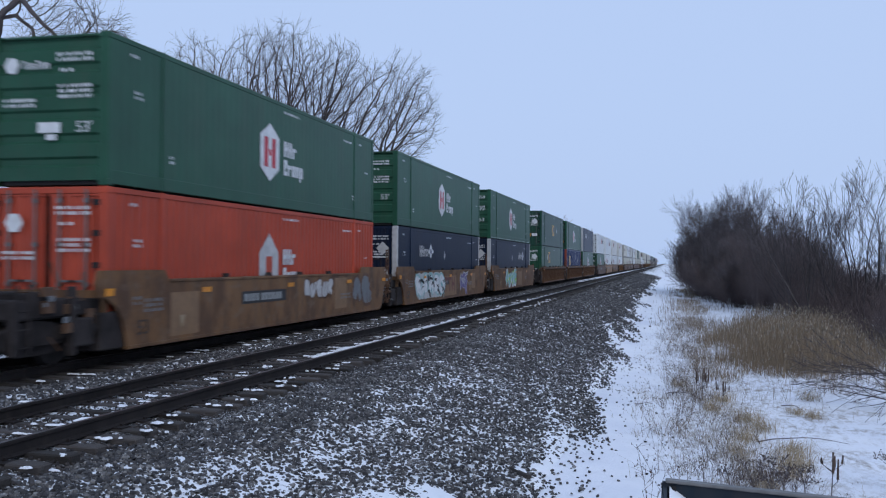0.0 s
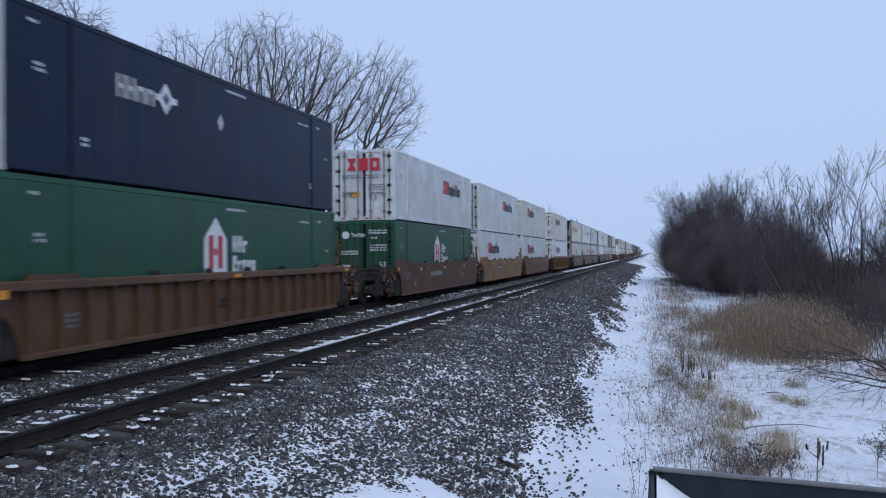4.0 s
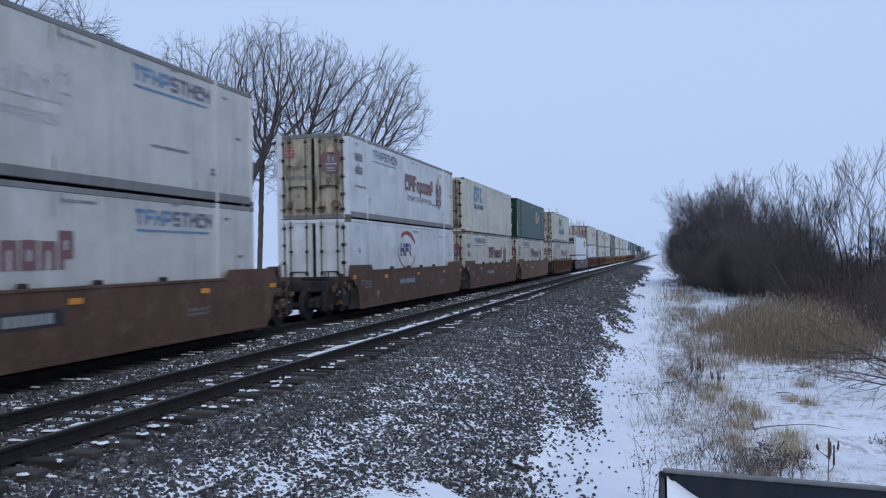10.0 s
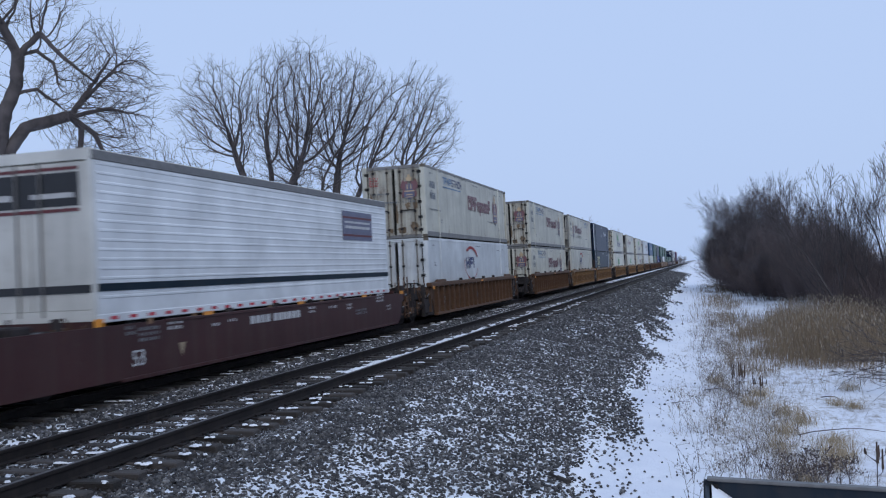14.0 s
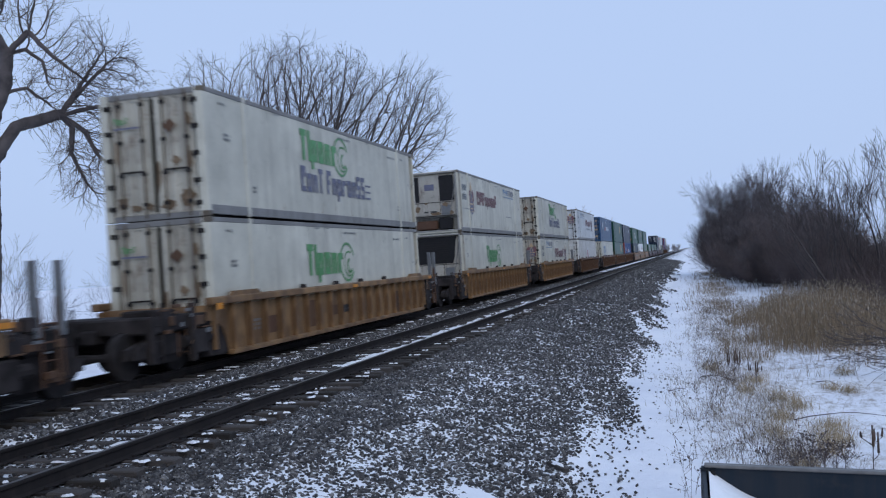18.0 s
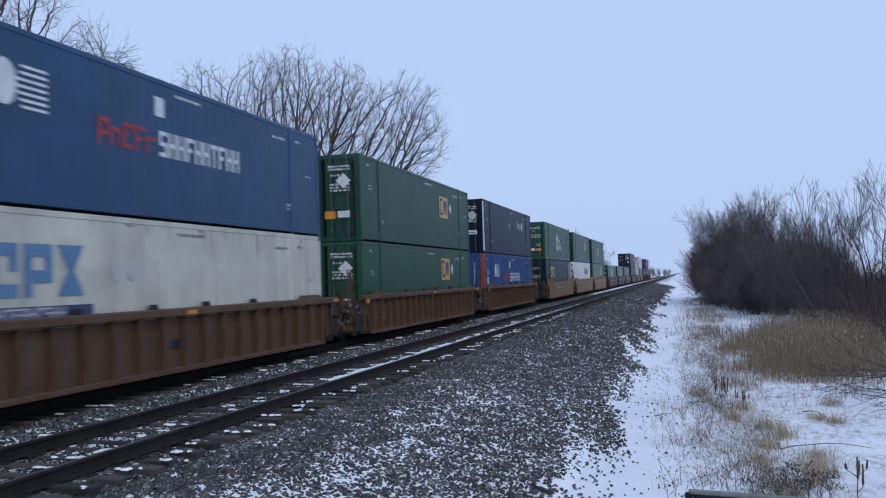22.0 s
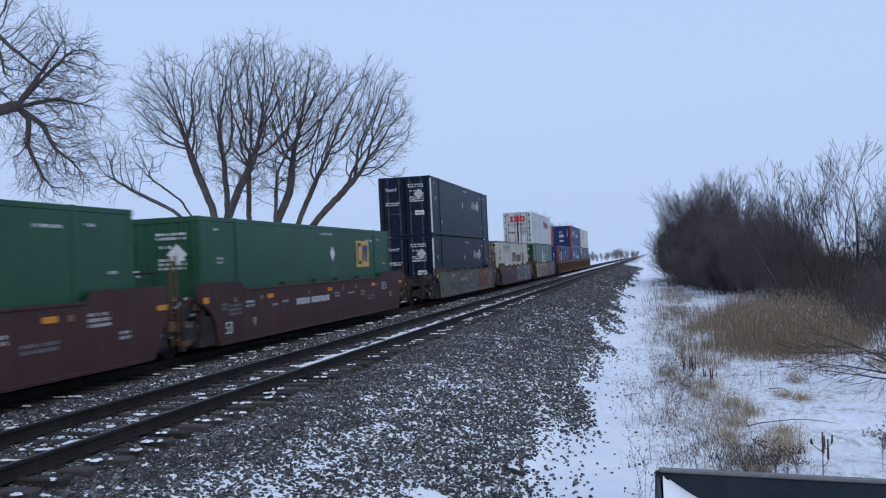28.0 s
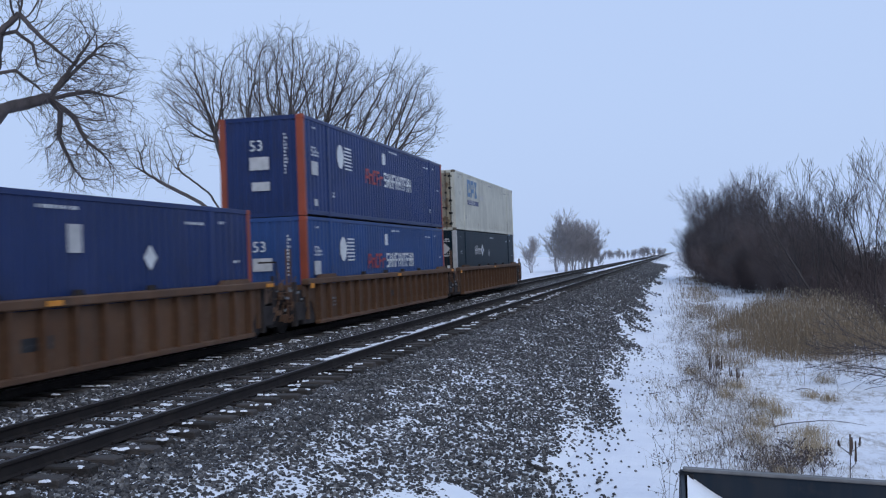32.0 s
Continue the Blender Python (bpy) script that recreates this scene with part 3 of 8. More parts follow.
    if front == "door":
        part("door_sill", Geo().bevel_box(-HX + 0.2, HX - 0.2, 0.03, 0.15, 0.0, 0.13, 0.01), rail, t)
        part("door_header", Geo().bevel_box(-HX + 0.2, HX - 0.2, 0.03, 0.15, H - 0.13, H, 0.01), rail, t)
        for s in (-1, 1):
            x0, x1 = (0.035, HX - 0.225) if s > 0 else (-HX + 0.225, -0.035)
            g = Geo()
            corrugated(g, x0 + 0.03, x1 - 0.03, 0.17, H - 0.17, 0.055, 0.36, 0.03, -1, "x")
            g.box(x0, x1, 0.05, 0.11, 0.135, 0.175).box(x0, x1, 0.05, 0.11, H - 0.175, H - 0.135)
            door = part("door", g, end_col, t)
            for k, x in enumerate((x0 + 0.24, x1 - 0.22)):
                rod = part("locking_rod", Geo().tube((x, 0.02, 0.05), (x, 0.02, H - 0.05), 0.024, 0.024, 8), rods, door)
                h = Geo()
                for z in (0.32, 1.0, 1.75, H - 0.3):
                    h.box(x - 0.05, x + 0.05, -0.004, 0.052, z, z + 0.08)
                h.box(x - 0.02, x + 0.36 * (1 if k == 0 else -1) + 0.02, -0.006, 0.014, 1.08, 1.12) if k == 0 else h.box(x - 0.36, x + 0.02, -0.006, 0.014, 1.08, 1.12)
                tagged(part("rod_bracket", h, "gasket" if rods == "rod_rusty" else rods, door), kind="stuff")
            h = Geo()
            for z in (0.25, 0.75, 1.35, 1.95, H - 0.35):
                h.box(s * (HX - 0.2) - 0.11, s * (HX - 0.2) + 0.07, 0.0, 0.05, z, z + 0.11)
            tagged(part("hinge_strip", h, "gasket", door), kind="stuff")
            part("door_gasket", Geo().box(min(x0, x1) - 0.008, max(x0, x1) + 0.008, 0.118, 0.13, 0.1, H - 0.1), "gasket", door)
    elif front == "panel":
        g = Geo()
        ridged_end(g, -HX + 0.19, HX - 0.19, 0.1, H - 0.1, 0.03, 0.42, 0.045)
        part("front_wall", g, end_col, t)
    elif front == "plain":
        g = Geo()
        corrugated(g, -HX + 0.19, HX - 0.19, 0.1, H - 0.1, 0.03, 0.28, 0.035, -1, "x")
        g.box(-HX + 0.19, HX - 0.19, 0.02, 0.1, 0.0, 0.12).box(-HX + 0.19, HX - 0.19, 0.02, 0.1, H - 0.12, H)
        part("front_wall", g, end_col, t)
    elif front in ("reefer", "reefer_panel"):
        g = Geo().box(-HX + 0.03, HX - 0.03, 0.46, 0.52, 0.0, H)
        part("front_wall", g, "reefer_cover", t)
        part("machine_guard", Geo().bevel_box(-HX + 0.1, HX - 0.1, 0.0, 0.12, H - 0.1, H, 0.02).bevel_box(-HX + 0.1, HX - 0.1, 0.0, 0.12, 0.0, 0.14, 0.02), end_col, t)
        g = Geo()
        for x in (-HX + 0.1, HX - 0.1):
            g.tube((x, 0.06, 0.7), (x + (0.35 if x < 0 else -0.35), 0.1, 0.7), 0.02, 0.02, 6)
            g.tube((x, 0.04, H - 0.2), (x + (0.3 if x < 0 else -0.3), 0.02, 1.2), 0.024, 0.024, 6)
        part("guard_bar", g, "rod_steel", t)
        g = Geo()
        for x in (-HX + 0.07, HX - 0.07):
            g.tube((x, -0.16, 0.1), (x, -0.16, H - 0.06), 0.035, 0.035, 6)
            for z in (0.12, 0.74, 1.46, H - 0.09):
                g.tube((x, -0.16, z), (x, 0.08, z), 0.022, 0.022, 6)
        g.tube((-HX + 0.07, -0.16, H - 0.07), (HX - 0.07, -0.16, H - 0.07), 0.03, 0.03, 6)
        g.tube((-HX + 0.07, -0.16, 0.12), (HX - 0.07, -0.16, 0.12), 0.03, 0.03, 6)
        part("guard_frame", g, "machine_grey_light", t, "pale grey tube frame guarding the machine")
        cover = "reefer_cover"
        unit = part("cooling_unit", Geo().bevel_box(-1.08, 1.08, 0.06, 0.44, 0.78, H - 0.11, 0.06), cover, t, "grimy cream cooling machine cover")
        if front == "reefer":
            g = Geo().add_poly([(-0.84, 1.50), (0.80, 1.50), (0.90, 1.8), (0.98, H - 0.34), (1.06, H - 0.14), (-1.05, H - 0.14), (-0.98, H - 0.34), (-0.92, 1.8)], 0.052)
            part("grille", g, "grille_black", unit)
            g = Geo()
            for i in range(10):
                g.box(-0.62, 0.58, 0.035, 0.05, 1.58 + i * 0.1, 1.615 + i * 0.1)
            part("grille_slat", g, "gasket", unit)
        else:
            for a, b in ((-1.05, -0.62), (0.36, 1.05)):
                part("grille", Geo().box(a, b, 0.045, 0.06, 1.5, H - 0.2), "grille_black", unit)
            part("display", Geo().box(-0.36, 0.1, 0.05, 0.062, 2.02, 2.3), "mark_slate", unit)
        part("control_box", Geo().bevel_box(-0.9, 0.35, 0.02, 0.1, 0.86, 1.42, 0.02), cover, unit)
        part("cover_seam", Geo().box(-1.06, 1.06, 0.05, 0.064, 1.44, 1.47).box(-1.06, 1.06, 0.05, 0.064, 0.80, 0.83).box(0.36, 0.38, 0.05, 0.064, 0.83, 1.44), "gasket", unit)
        part("vent_opening", Geo().box(0.42, 0.86, 0.045, 0.062, 0.85, 1.3), "mark_grey", unit)
        part("fuel_tank", Geo().bevel_box(-0.85, 0.15, 0.1, 0.42, 0.2, 0.62, 0.05), "car_brown", t, "rusty fuel tank")
        part("generator", Geo().bevel_box(0.25, 0.85, 0.12, 0.42, 0.18, 0.72, 0.04), "grille_black", t)
    if snow_top:
        g = Geo()
        rnd = random.Random(4)
        for i in range(14):
            y = 0.4 + i * 1.1
            g.bevel_box(-HX + 0.1, HX - 0.02, y, y + rnd.uniform(0.6, 1.15), H - 0.01, H + rnd.uniform(0.03, 0.09), 0.02)
        part("roof_snow", g, "snow", t)
    return t


def add_poly(self, pts, y):
    self.add([(x, y, z) for x, z in pts] + [(x, y + 0.012, z) for x, z in pts],
             [tuple(range(len(pts)))] + [(i, (i + 1) % len(pts), len(pts) + (i + 1) % len(pts), len(pts) + i) for i in range(len(pts))])
    return self


Geo.add_poly = add_poly


def common_side(m, seed, mat="mark_white"):
    m.small_print(mat, seed, [(0.75, 2.55, 0.28, 0.1), (0.9, 1.75, 0.3, 0.2), (2.25, 0.62, 0.2, 0.2), (13.85, 0.62, 0.2, 0.2), (13.0, 2.45, 0.8, 0.1), (8.2, 2.6, 1.1, 0.1), (15.2, 1.6, 0.3, 0.1), (14.5, 2.5, 0.3, 0.1)])


def end_writing(m, seed, mat="mark_white", fig=True):
    m.small_print(mat, seed, [(0.2, 2.35, 0.75, 0.2), (0.25, 1.65, 0.7, 0.3), (-0.95, 1.5, 0.7, 0.2), (0.28, 2.15, 0.3, 0.1)])
    if fig:
        m.figures("53'", 0.3, 0.62, 1.0, mat)


def ellipse(u, z, a, b, n=20, a0=0.0, a1=360.0):
    return [(u + a * math.cos(radians(a0 + (a1 - a0) * i / n)), z + b * math.sin(radians(a0 + (a1 - a0) * i / n))) for i in range(n + (a1 - a0 < 359))]


def ring(u, z, a, b, w, a0=0.0, a1=360.0, n=24):
    """Quads of an arc of a ring."""
    out = []
    for i in range(n):
        p, q = radians(a0 + (a1 - a0) * i / n), radians(a0 + (a1 - a0) * (i + 1) / n)
        out.append([(u + a * math.cos(p), z + b * math.sin(p)), (u + a * math.cos(q), z + b * math.sin(q)),
                    (u + (a - w) * math.cos(q), z + (b - w) * math.sin(q)), (u + (a - w) * math.cos(p), z + (b - w) * math.sin(p))])
    return out


def stains(t, seed, spots, at=-0.046):
    """Brown run-off stains on the leading end: (x, z, half width, half height) each."""
    m, rnd = Marks(t, "end", at), random.Random(seed)
    for x, z, a, b in spots:
        q = []
        for i in range(14):
            k = rnd.uniform(0.6, 1.15)
            q.append((x + a * k * math.cos(i * 0.449), z + b * k * math.sin(i * 0.449) * (1.0 if i > 7 else 0.7)))
        m.polys("stain", "stain", [q])


def edge_wear(t, seed, z_top, count=16):
    """Scuffs below the top rail, rust and dirt runs above the bottom rail of a box's track side."""
    m, r = Marks(t, "side", HX + 0.0035), random.Random(seed)
    for name, mat, top in (("scuff", "soft_scuff", True), ("rust_run", "soft_rust", False)):
        polys = []
        for _ in range(count):
            u = r.uniform(0.7, CL - 0.7)
            if any(abs(u - p) < 0.3 for p in (2.0, CL - 2.0)):
                continue
            if top and r.random() < 0.3:
                w, h = r.uniform(0.1, 0.35), r.uniform(0.03, 0.07)
                polys.append([(u - w, z_top), (u - w * 0.7, z_top - h * 0.7), (u + w * r.uniform(-0.2, 0.4), z_top - h), (u + w * 0.8, z_top - h * 0.4), (u + w, z_top)])
            else:
                w, h, z = r.uniform(0.008, 0.03), r.uniform(0.1, 0.7), z_top if top else 0.27
                h = -h if top else h * 0.6
                polys.append([(u - w, z), (u + w, z), (u + w * 0.6, z + h * 0.6), (u, z + h), (u - w * 0.5, z + h * 0.5)])
        tagged(m.polys(name, mat, polys), kind="stuff")


DOOR_STAINS = ((-0.85, 0.45, 0.14, 0.22), (-0.5, 0.3, 0.2, 0.1), (0.3, 0.34, 0.22, 0.14), (0.8, 0.5, 0.2, 0.25), (0.86, 1.35, 0.1, 0.35), (0.55, 1.3, 0.12, 0.16), (-0.95, 1.6, 0.05, 0.4), (-0.15, 0.32, 0.1, 0.12), (0.1, 1.0, 0.05, 0.5), (0.9, 2.2, 0.07, 0.2))


def hexagon_logo(m, y, z, house=False, mat="mark_white"):
    a, h = 0.6, 0.76
    pts = [(y, z - h), (y + a, z - 0.42), (y + a, z + 0.42), (y, z + h), (y - a, z + 0.42), (y - a, z - 0.42)]
    if house:
        pts = [(y + a, z - 0.72), (y + a, z + 0.3), (y, z + h + 0.05), (y - a, z + 0.3), (y - a, z - 0.72)]
    m.polys("emblem", mat, [pts])
    if mat == "mark_white":
        m.rects("emblem_bar", "mark_red", [(y - 0.36, y - 0.12, z - 0.4, z + 0.38), (y + 0.12, y + 0.36, z - 0.4, z + 0.38), (y - 0.08, y + 0.08, z - 0.09, z + 0.07)], 0.004)
    else:
        m.rects("emblem_bar", "red_paint", [(y - 0.2, y + 0.2, z - 0.5, z + 0.2)], 0.004)
    m.words("lettering", "mark_white", y + 0.92, z - 0.02, 0.42, "NNr", width=0.72, weight=0.24)
    m.words("lettering", "mark_white", y + 0.92, z - 0.52, 0.42, "Cronp", width=0.66, weight=0.24)


def quality_dashes(m, z=0.06):
    m.rects("reflector_dash", "mark_white", [(0.35 + i * 0.62, 0.35 + i * 0.62 + 0.27, z, z + 0.045) for i in range(25)])


def hexagon_box(front="panel", house=False, shade="green_paint", at=7.3, dashes=True, snow=False, zc=1.45):
    t = box_container("dark green container with a white hexagonal emblem on its side", shade, "fine", front, snow_top=snow, rail_h=0.3, gap=0.03)
    m = Marks(t, "side", HX + 0.004)
    hexagon_logo(m, at, zc, house)
    common_side(m, 11)
    if dashes:
        quality_dashes(m)
    e = Marks(t, "end", 0.004)
    e.polys("emblem", "mark_white", [ellipse(-0.78, 2.3, 0.17, 0.17, 6)])
    e.words("lettering", "mark_white", -0.55, 2.22, 0.16, "TnnTnn")
    end_writing(e, 12)
    if front != "door":
        e.rects("plate", "mark_white", [(-0.2, 0.28, 1.0, 1.2), (-0.02, 0.2, 0.86, 0.97)])
    if front == "door":
        e.rects("warning_plate", "mark_orange", [(0.6, 0.98, 0.62, 0.84)])
        e.rects("plate", "mark_white", [(0.1, 0.5, 0.66, 0.84), (-0.9, -0.55, 0.9, 1.1)])
    return t


def red_house_box():
    t = box_container("red-orange corrugated container with white house emblem", "red_paint", "rib", "door")
    m = Marks(t, "side", HX + 0.004)
    hexagon_logo(m, 7.3, 1.42, True, "mark_pale")
    common_side(m, 13)
    e = Marks(t, "end", 0.004)
    e.polys("emblem", "mark_white", [ellipse(-0.7, 2.2, 0.2, 0.2, 6)])
    end_writing(e, 14, fig=False)
    return t


def navy_box(front="plain", where=11.6, shade="navy_paint"):
    t = box_container("navy blue container with white lettering and white corner posts", shade, "fine", front, "mark_pale" if front != "door" else shade)
    if front == "door":
        part("corner_cover", Geo().box(HX - 0.02, HX + 0.012, -0.012, 0.17, 0.13, CH - 0.13), "mark_white", t)
    m = Marks(t, "side", HX + 0.004)
    u = m.words("lettering", "mark_pale", where - 1.0, 1.72, 0.46, "NNnn", width=0.8, weight=0.2)
    m.polys("emblem", "mark_white", [[(u + 0.1, 1.95), (u + 0.42, 1.62), (u + 0.75, 1.95), (u + 0.42, 2.3)], [(u + 0.0, 1.88), (u + 0.9, 1.88), (u + 0.9, 2.02), (u + 0.0, 2.02)]])
    m.polys("emblem_eye", "mark_navy", [[(u + 0.28, 1.95), (u + 0.42, 1.8), (u + 0.58, 1.95), (u + 0.42, 2.1)]], 0.004)
    m.polys("placard", "mark_pale", [[(7.9, 1.58), (8.06, 1.8), (7.9, 2.02), (7.74, 1.8)]])
    common_side(m, 15)
    e = Marks(t, "end", 0.004)
    e.words("lettering", "mark_white", -0.95, 2.2, 0.15, "TnnnT", width=0.8)
    end_writing(e, 16, fig=False)
    e.polys("placard", "mark_pale", [[(0.72, 1.75), (0.98, 2.02), (0.72, 2.28), (0.46, 2.02)]], 0.005)
    e.rects("plate", "mark_white", [(0.5, 0.95, 1.0, 1.22)])
    return t


def yellow_sign_box(front="door", shade="deep_green_paint", at=7.9, post=None, dia=10.6, zc=1.5, label="dark green container with a yellow square sign on its side", frost=False):
    t = box_container(label, shade, "fine" if ("green" in shade) else "rib", front, post, rail_h=0.34, gap=0.05)
    if frost:
        r = random.Random(3)
        Marks(t, "side", HX + 0.008).polys("frost", "mark_white", [[(-0.02, 0.15), (0.28, 0.2), (0.2, 0.45 + r.uniform(0, 0.1)), (0.3, 0.7), (0.12, 0.85), (0.16, 1.25), (0.05, 1.45), (-0.02, 1.9)]])
    m = Marks(t, "side", HX + 0.004)
    m.rects("sign", "mark_gold" if ("green" in shade) else "mark_yellow", [(at - 0.75, at + 0.75, zc - 0.48, zc + 0.46)])
    m.rects("sign_shape", "mark_black", [(at - 0.6, at - 0.48, zc - 0.38, zc + 0.38), (at - 0.48, at - 0.16, zc + 0.26, zc + 0.38), (at - 0.48, at - 0.16, zc - 0.38, zc - 0.26)], 0.004)
    m.polys("sign_shape", "mark_navy", [[(at - 0.1, zc - 0.3), (at + 0.08, zc - 0.3), (at + 0.2, zc + 0.05), (at + 0.32, zc - 0.3), (at + 0.5, zc - 0.3), (at + 0.62, zc + 0.3), (at + 0.0, zc + 0.3)]], 0.004)
    m.polys("placard", "mark_white", [[(dia, zc - 0.26), (dia + 0.24, zc), (dia, zc + 0.26), (dia - 0.24, zc)]])
    common_side(m, 17)
    e = Marks(t, "end", 0.004)
    if ("green" in shade):
        e.rects("sign", "mark_gold", [(-0.92, -0.4, 2.0, 2.36)])
        e.rects("sign_shape", "mark_navy", [(-0.85, -0.72, 2.06, 2.3), (-0.66, -0.47, 2.06, 2.3)], 0.004)
        e.polys("placard", "mark_white", [[(0.72, 1.75), (0.98, 2.0), (0.72, 2.25), (0.46, 2.0)]], 0.005)
        e.rects("warning_plate", "mark_orange", [(0.05, 0.42, 0.75, 1.0)])
        e.rects("plate", "mark_white", [(0.5, 0.92, 0.78, 1.0), (-0.98, -0.84, 0.7, 0.95)])
        end_writing(e, 18, fig=False)
        e.figures("53'", 0.28, -0.5, 0.76, "mark_white")
    else:
        e.figures("53", 0.44, -0.42, 1.42, "mark_white")
        e.rects("plate", "mark_pale", [(-0.35, 0.25, 0.7, 1.15)])
        e.small_print("mark_white", 3, [(0.72, 1.2, 0.1, 0.9)])
        m.figures("53", 0.4, 0.6, 1.55, "mark_white")
        m.rects("plate", "mark_pale", [(0.6, 1.1, 0.65, 1.15), (9.0, 9.4, 1.85, 2.35)])
    return t


def red_letter_box(front="door", at=9.0, z=1.6, shade="white_paint"):
    t = box_container("white container with red and black lettering", shade, "flat", front, rods="rod_steel", gap=0.05, rail_h=0.2)
    m = Marks(t, "side", HX + 0.004)
    u = m.words("lettering", "mark_red", at, z, 0.66, "XBO", width=0.66, weight=0.26)
    m.words("lettering", "mark_black", u - 0.04, z, 0.62, "lopinTinn", width=0.66, weight=0.2)
    common_side(m, 19, "mark_grey")
    m.polys("round_plate", "mark_pale", ring(2.75, 2.0, 0.2, 0.2, 0.05))
    m.rects("red_tab", "mark_red", [(1.95, 2.05, CH - 0.2, CH - 0.06), (1.95, 2.05, 0.02, 0.12)], 0.014)
    e = Marks(t, "end", 0.004)
    if front == "door":
        e.words("lettering", "mark_red", -0.72, 2.02, 0.5, "XBO", width=0.98, weight=0.26)
        e.small_print("mark_grey", 20, [(-0.9, 1.7, 1.6, 0.2), (0.2, 1.2, 0.7, 0.3), (-0.9, 1.0, 0.5, 0.2)])
        e.rects("warning_plate", "mark_orange", [(-0.55, -0.2, 0.95, 1.15)])
        e.figures("53'", 0.32, 0.25, 0.8, "mark_grey")
        e.rects("tail_reflector", "mark_red", [(-0.95 + i * 0.5, -0.8 + i * 0.5, 0.05, 0.1) for i in range(4)])
    else:
        stains(t, 9, ((0.78, 1.9, 0.09, 0.6), (0.8, 2.45, 0.12, 0.16), (-0.2, 0.5, 0.7, 0.05), (0.8, 0.8, 0.1, 0.25)), -0.024)
        e.words("lettering", "mark_red", -0.78, 2.2, 0.2, "XBO", width=0.9, weight=0.26)
        e.words("lettering", "mark_black", -0.24, 2.2, 0.19, "lopinTinn", width=0.62, weight=0.2)
        e.figures("53'", 0.24, -0.2, 1.2, "mark_grey")
        e.small_print("mark_grey", 21, [(-0.8, 0.8, 0.6, 0.1), (-0.6, 1.62, 1.0, 0.1)])
    return t


def crest(m, u, z, faded=False, k=1.0):
    """A heraldic figure as plain shapes: crown, cloak, shield."""
    a, b, c = ("mark_pale", "mark_grey", "mark_pale") if faded else ("mark_maroon", "mark_slate", "mark_tan")

    def at(pts):
        return [(u + p * k, z + q * k) for p, q in pts]

    for d in (-1, 1):
        m.polys("emblem", a, [at(((d * 0.1, -0.12), (d * 0.48, -0.2), (d * 0.5, 0.05), (d * 0.42, 0.28), (d * 0.58, 0.42), (d * 0.54, 0.7), (d * 0.4, 0.92), (d * 0.28, 0.8), (d * 0.1, 0.85)))])
    m.polys("emblem_crown", c, [at(((-0.16, 0.84), (0.16, 0.84), (0.2, 1.06), (0.1, 1.12), (0.06, 1.26), (-0.06, 1.26), (-0.1, 1.12), (-0.2, 1.06)))], 0.002)
    m.polys("emblem_shield", b, [at(((-0.22, 0.66), (-0.24, 0.2), (-0.34, 0.14), (-0.34, -0.16), (0, -0.34), (0.34, -0.16), (0.34, 0.14), (0.24, 0.2), (0.22, 0.66)))], 0.004)
    tagged(m.polys("emblem_stripe", c, [at(((p, r), (q, r), (q, t), (p, t))) for p, q, r, t in ((-0.34, 0.34, 0.16, 0.23), (-0.2, 0.2, -0.06, 0.0), (-0.15, -0.08, 0.32, 0.62), (0.08, 0.15, 0.32, 0.62), (-0.24, 0.24, -0.2, -0.16))], 0.008), kind="stuff")


def tempstack(m, u, z):
    m.words("lettering", "mark_blue", u, z, 0.32, "TFND", width=1.14, weight=0.2)
    m.words("lettering", "mark_slate", u + 1.48, z, 0.32, "STNCN", width=1.14, weight=0.2)
    m.rects("underline", "mark_blue", [(u, u + 3.1, z - 0.13, z - 0.09)])


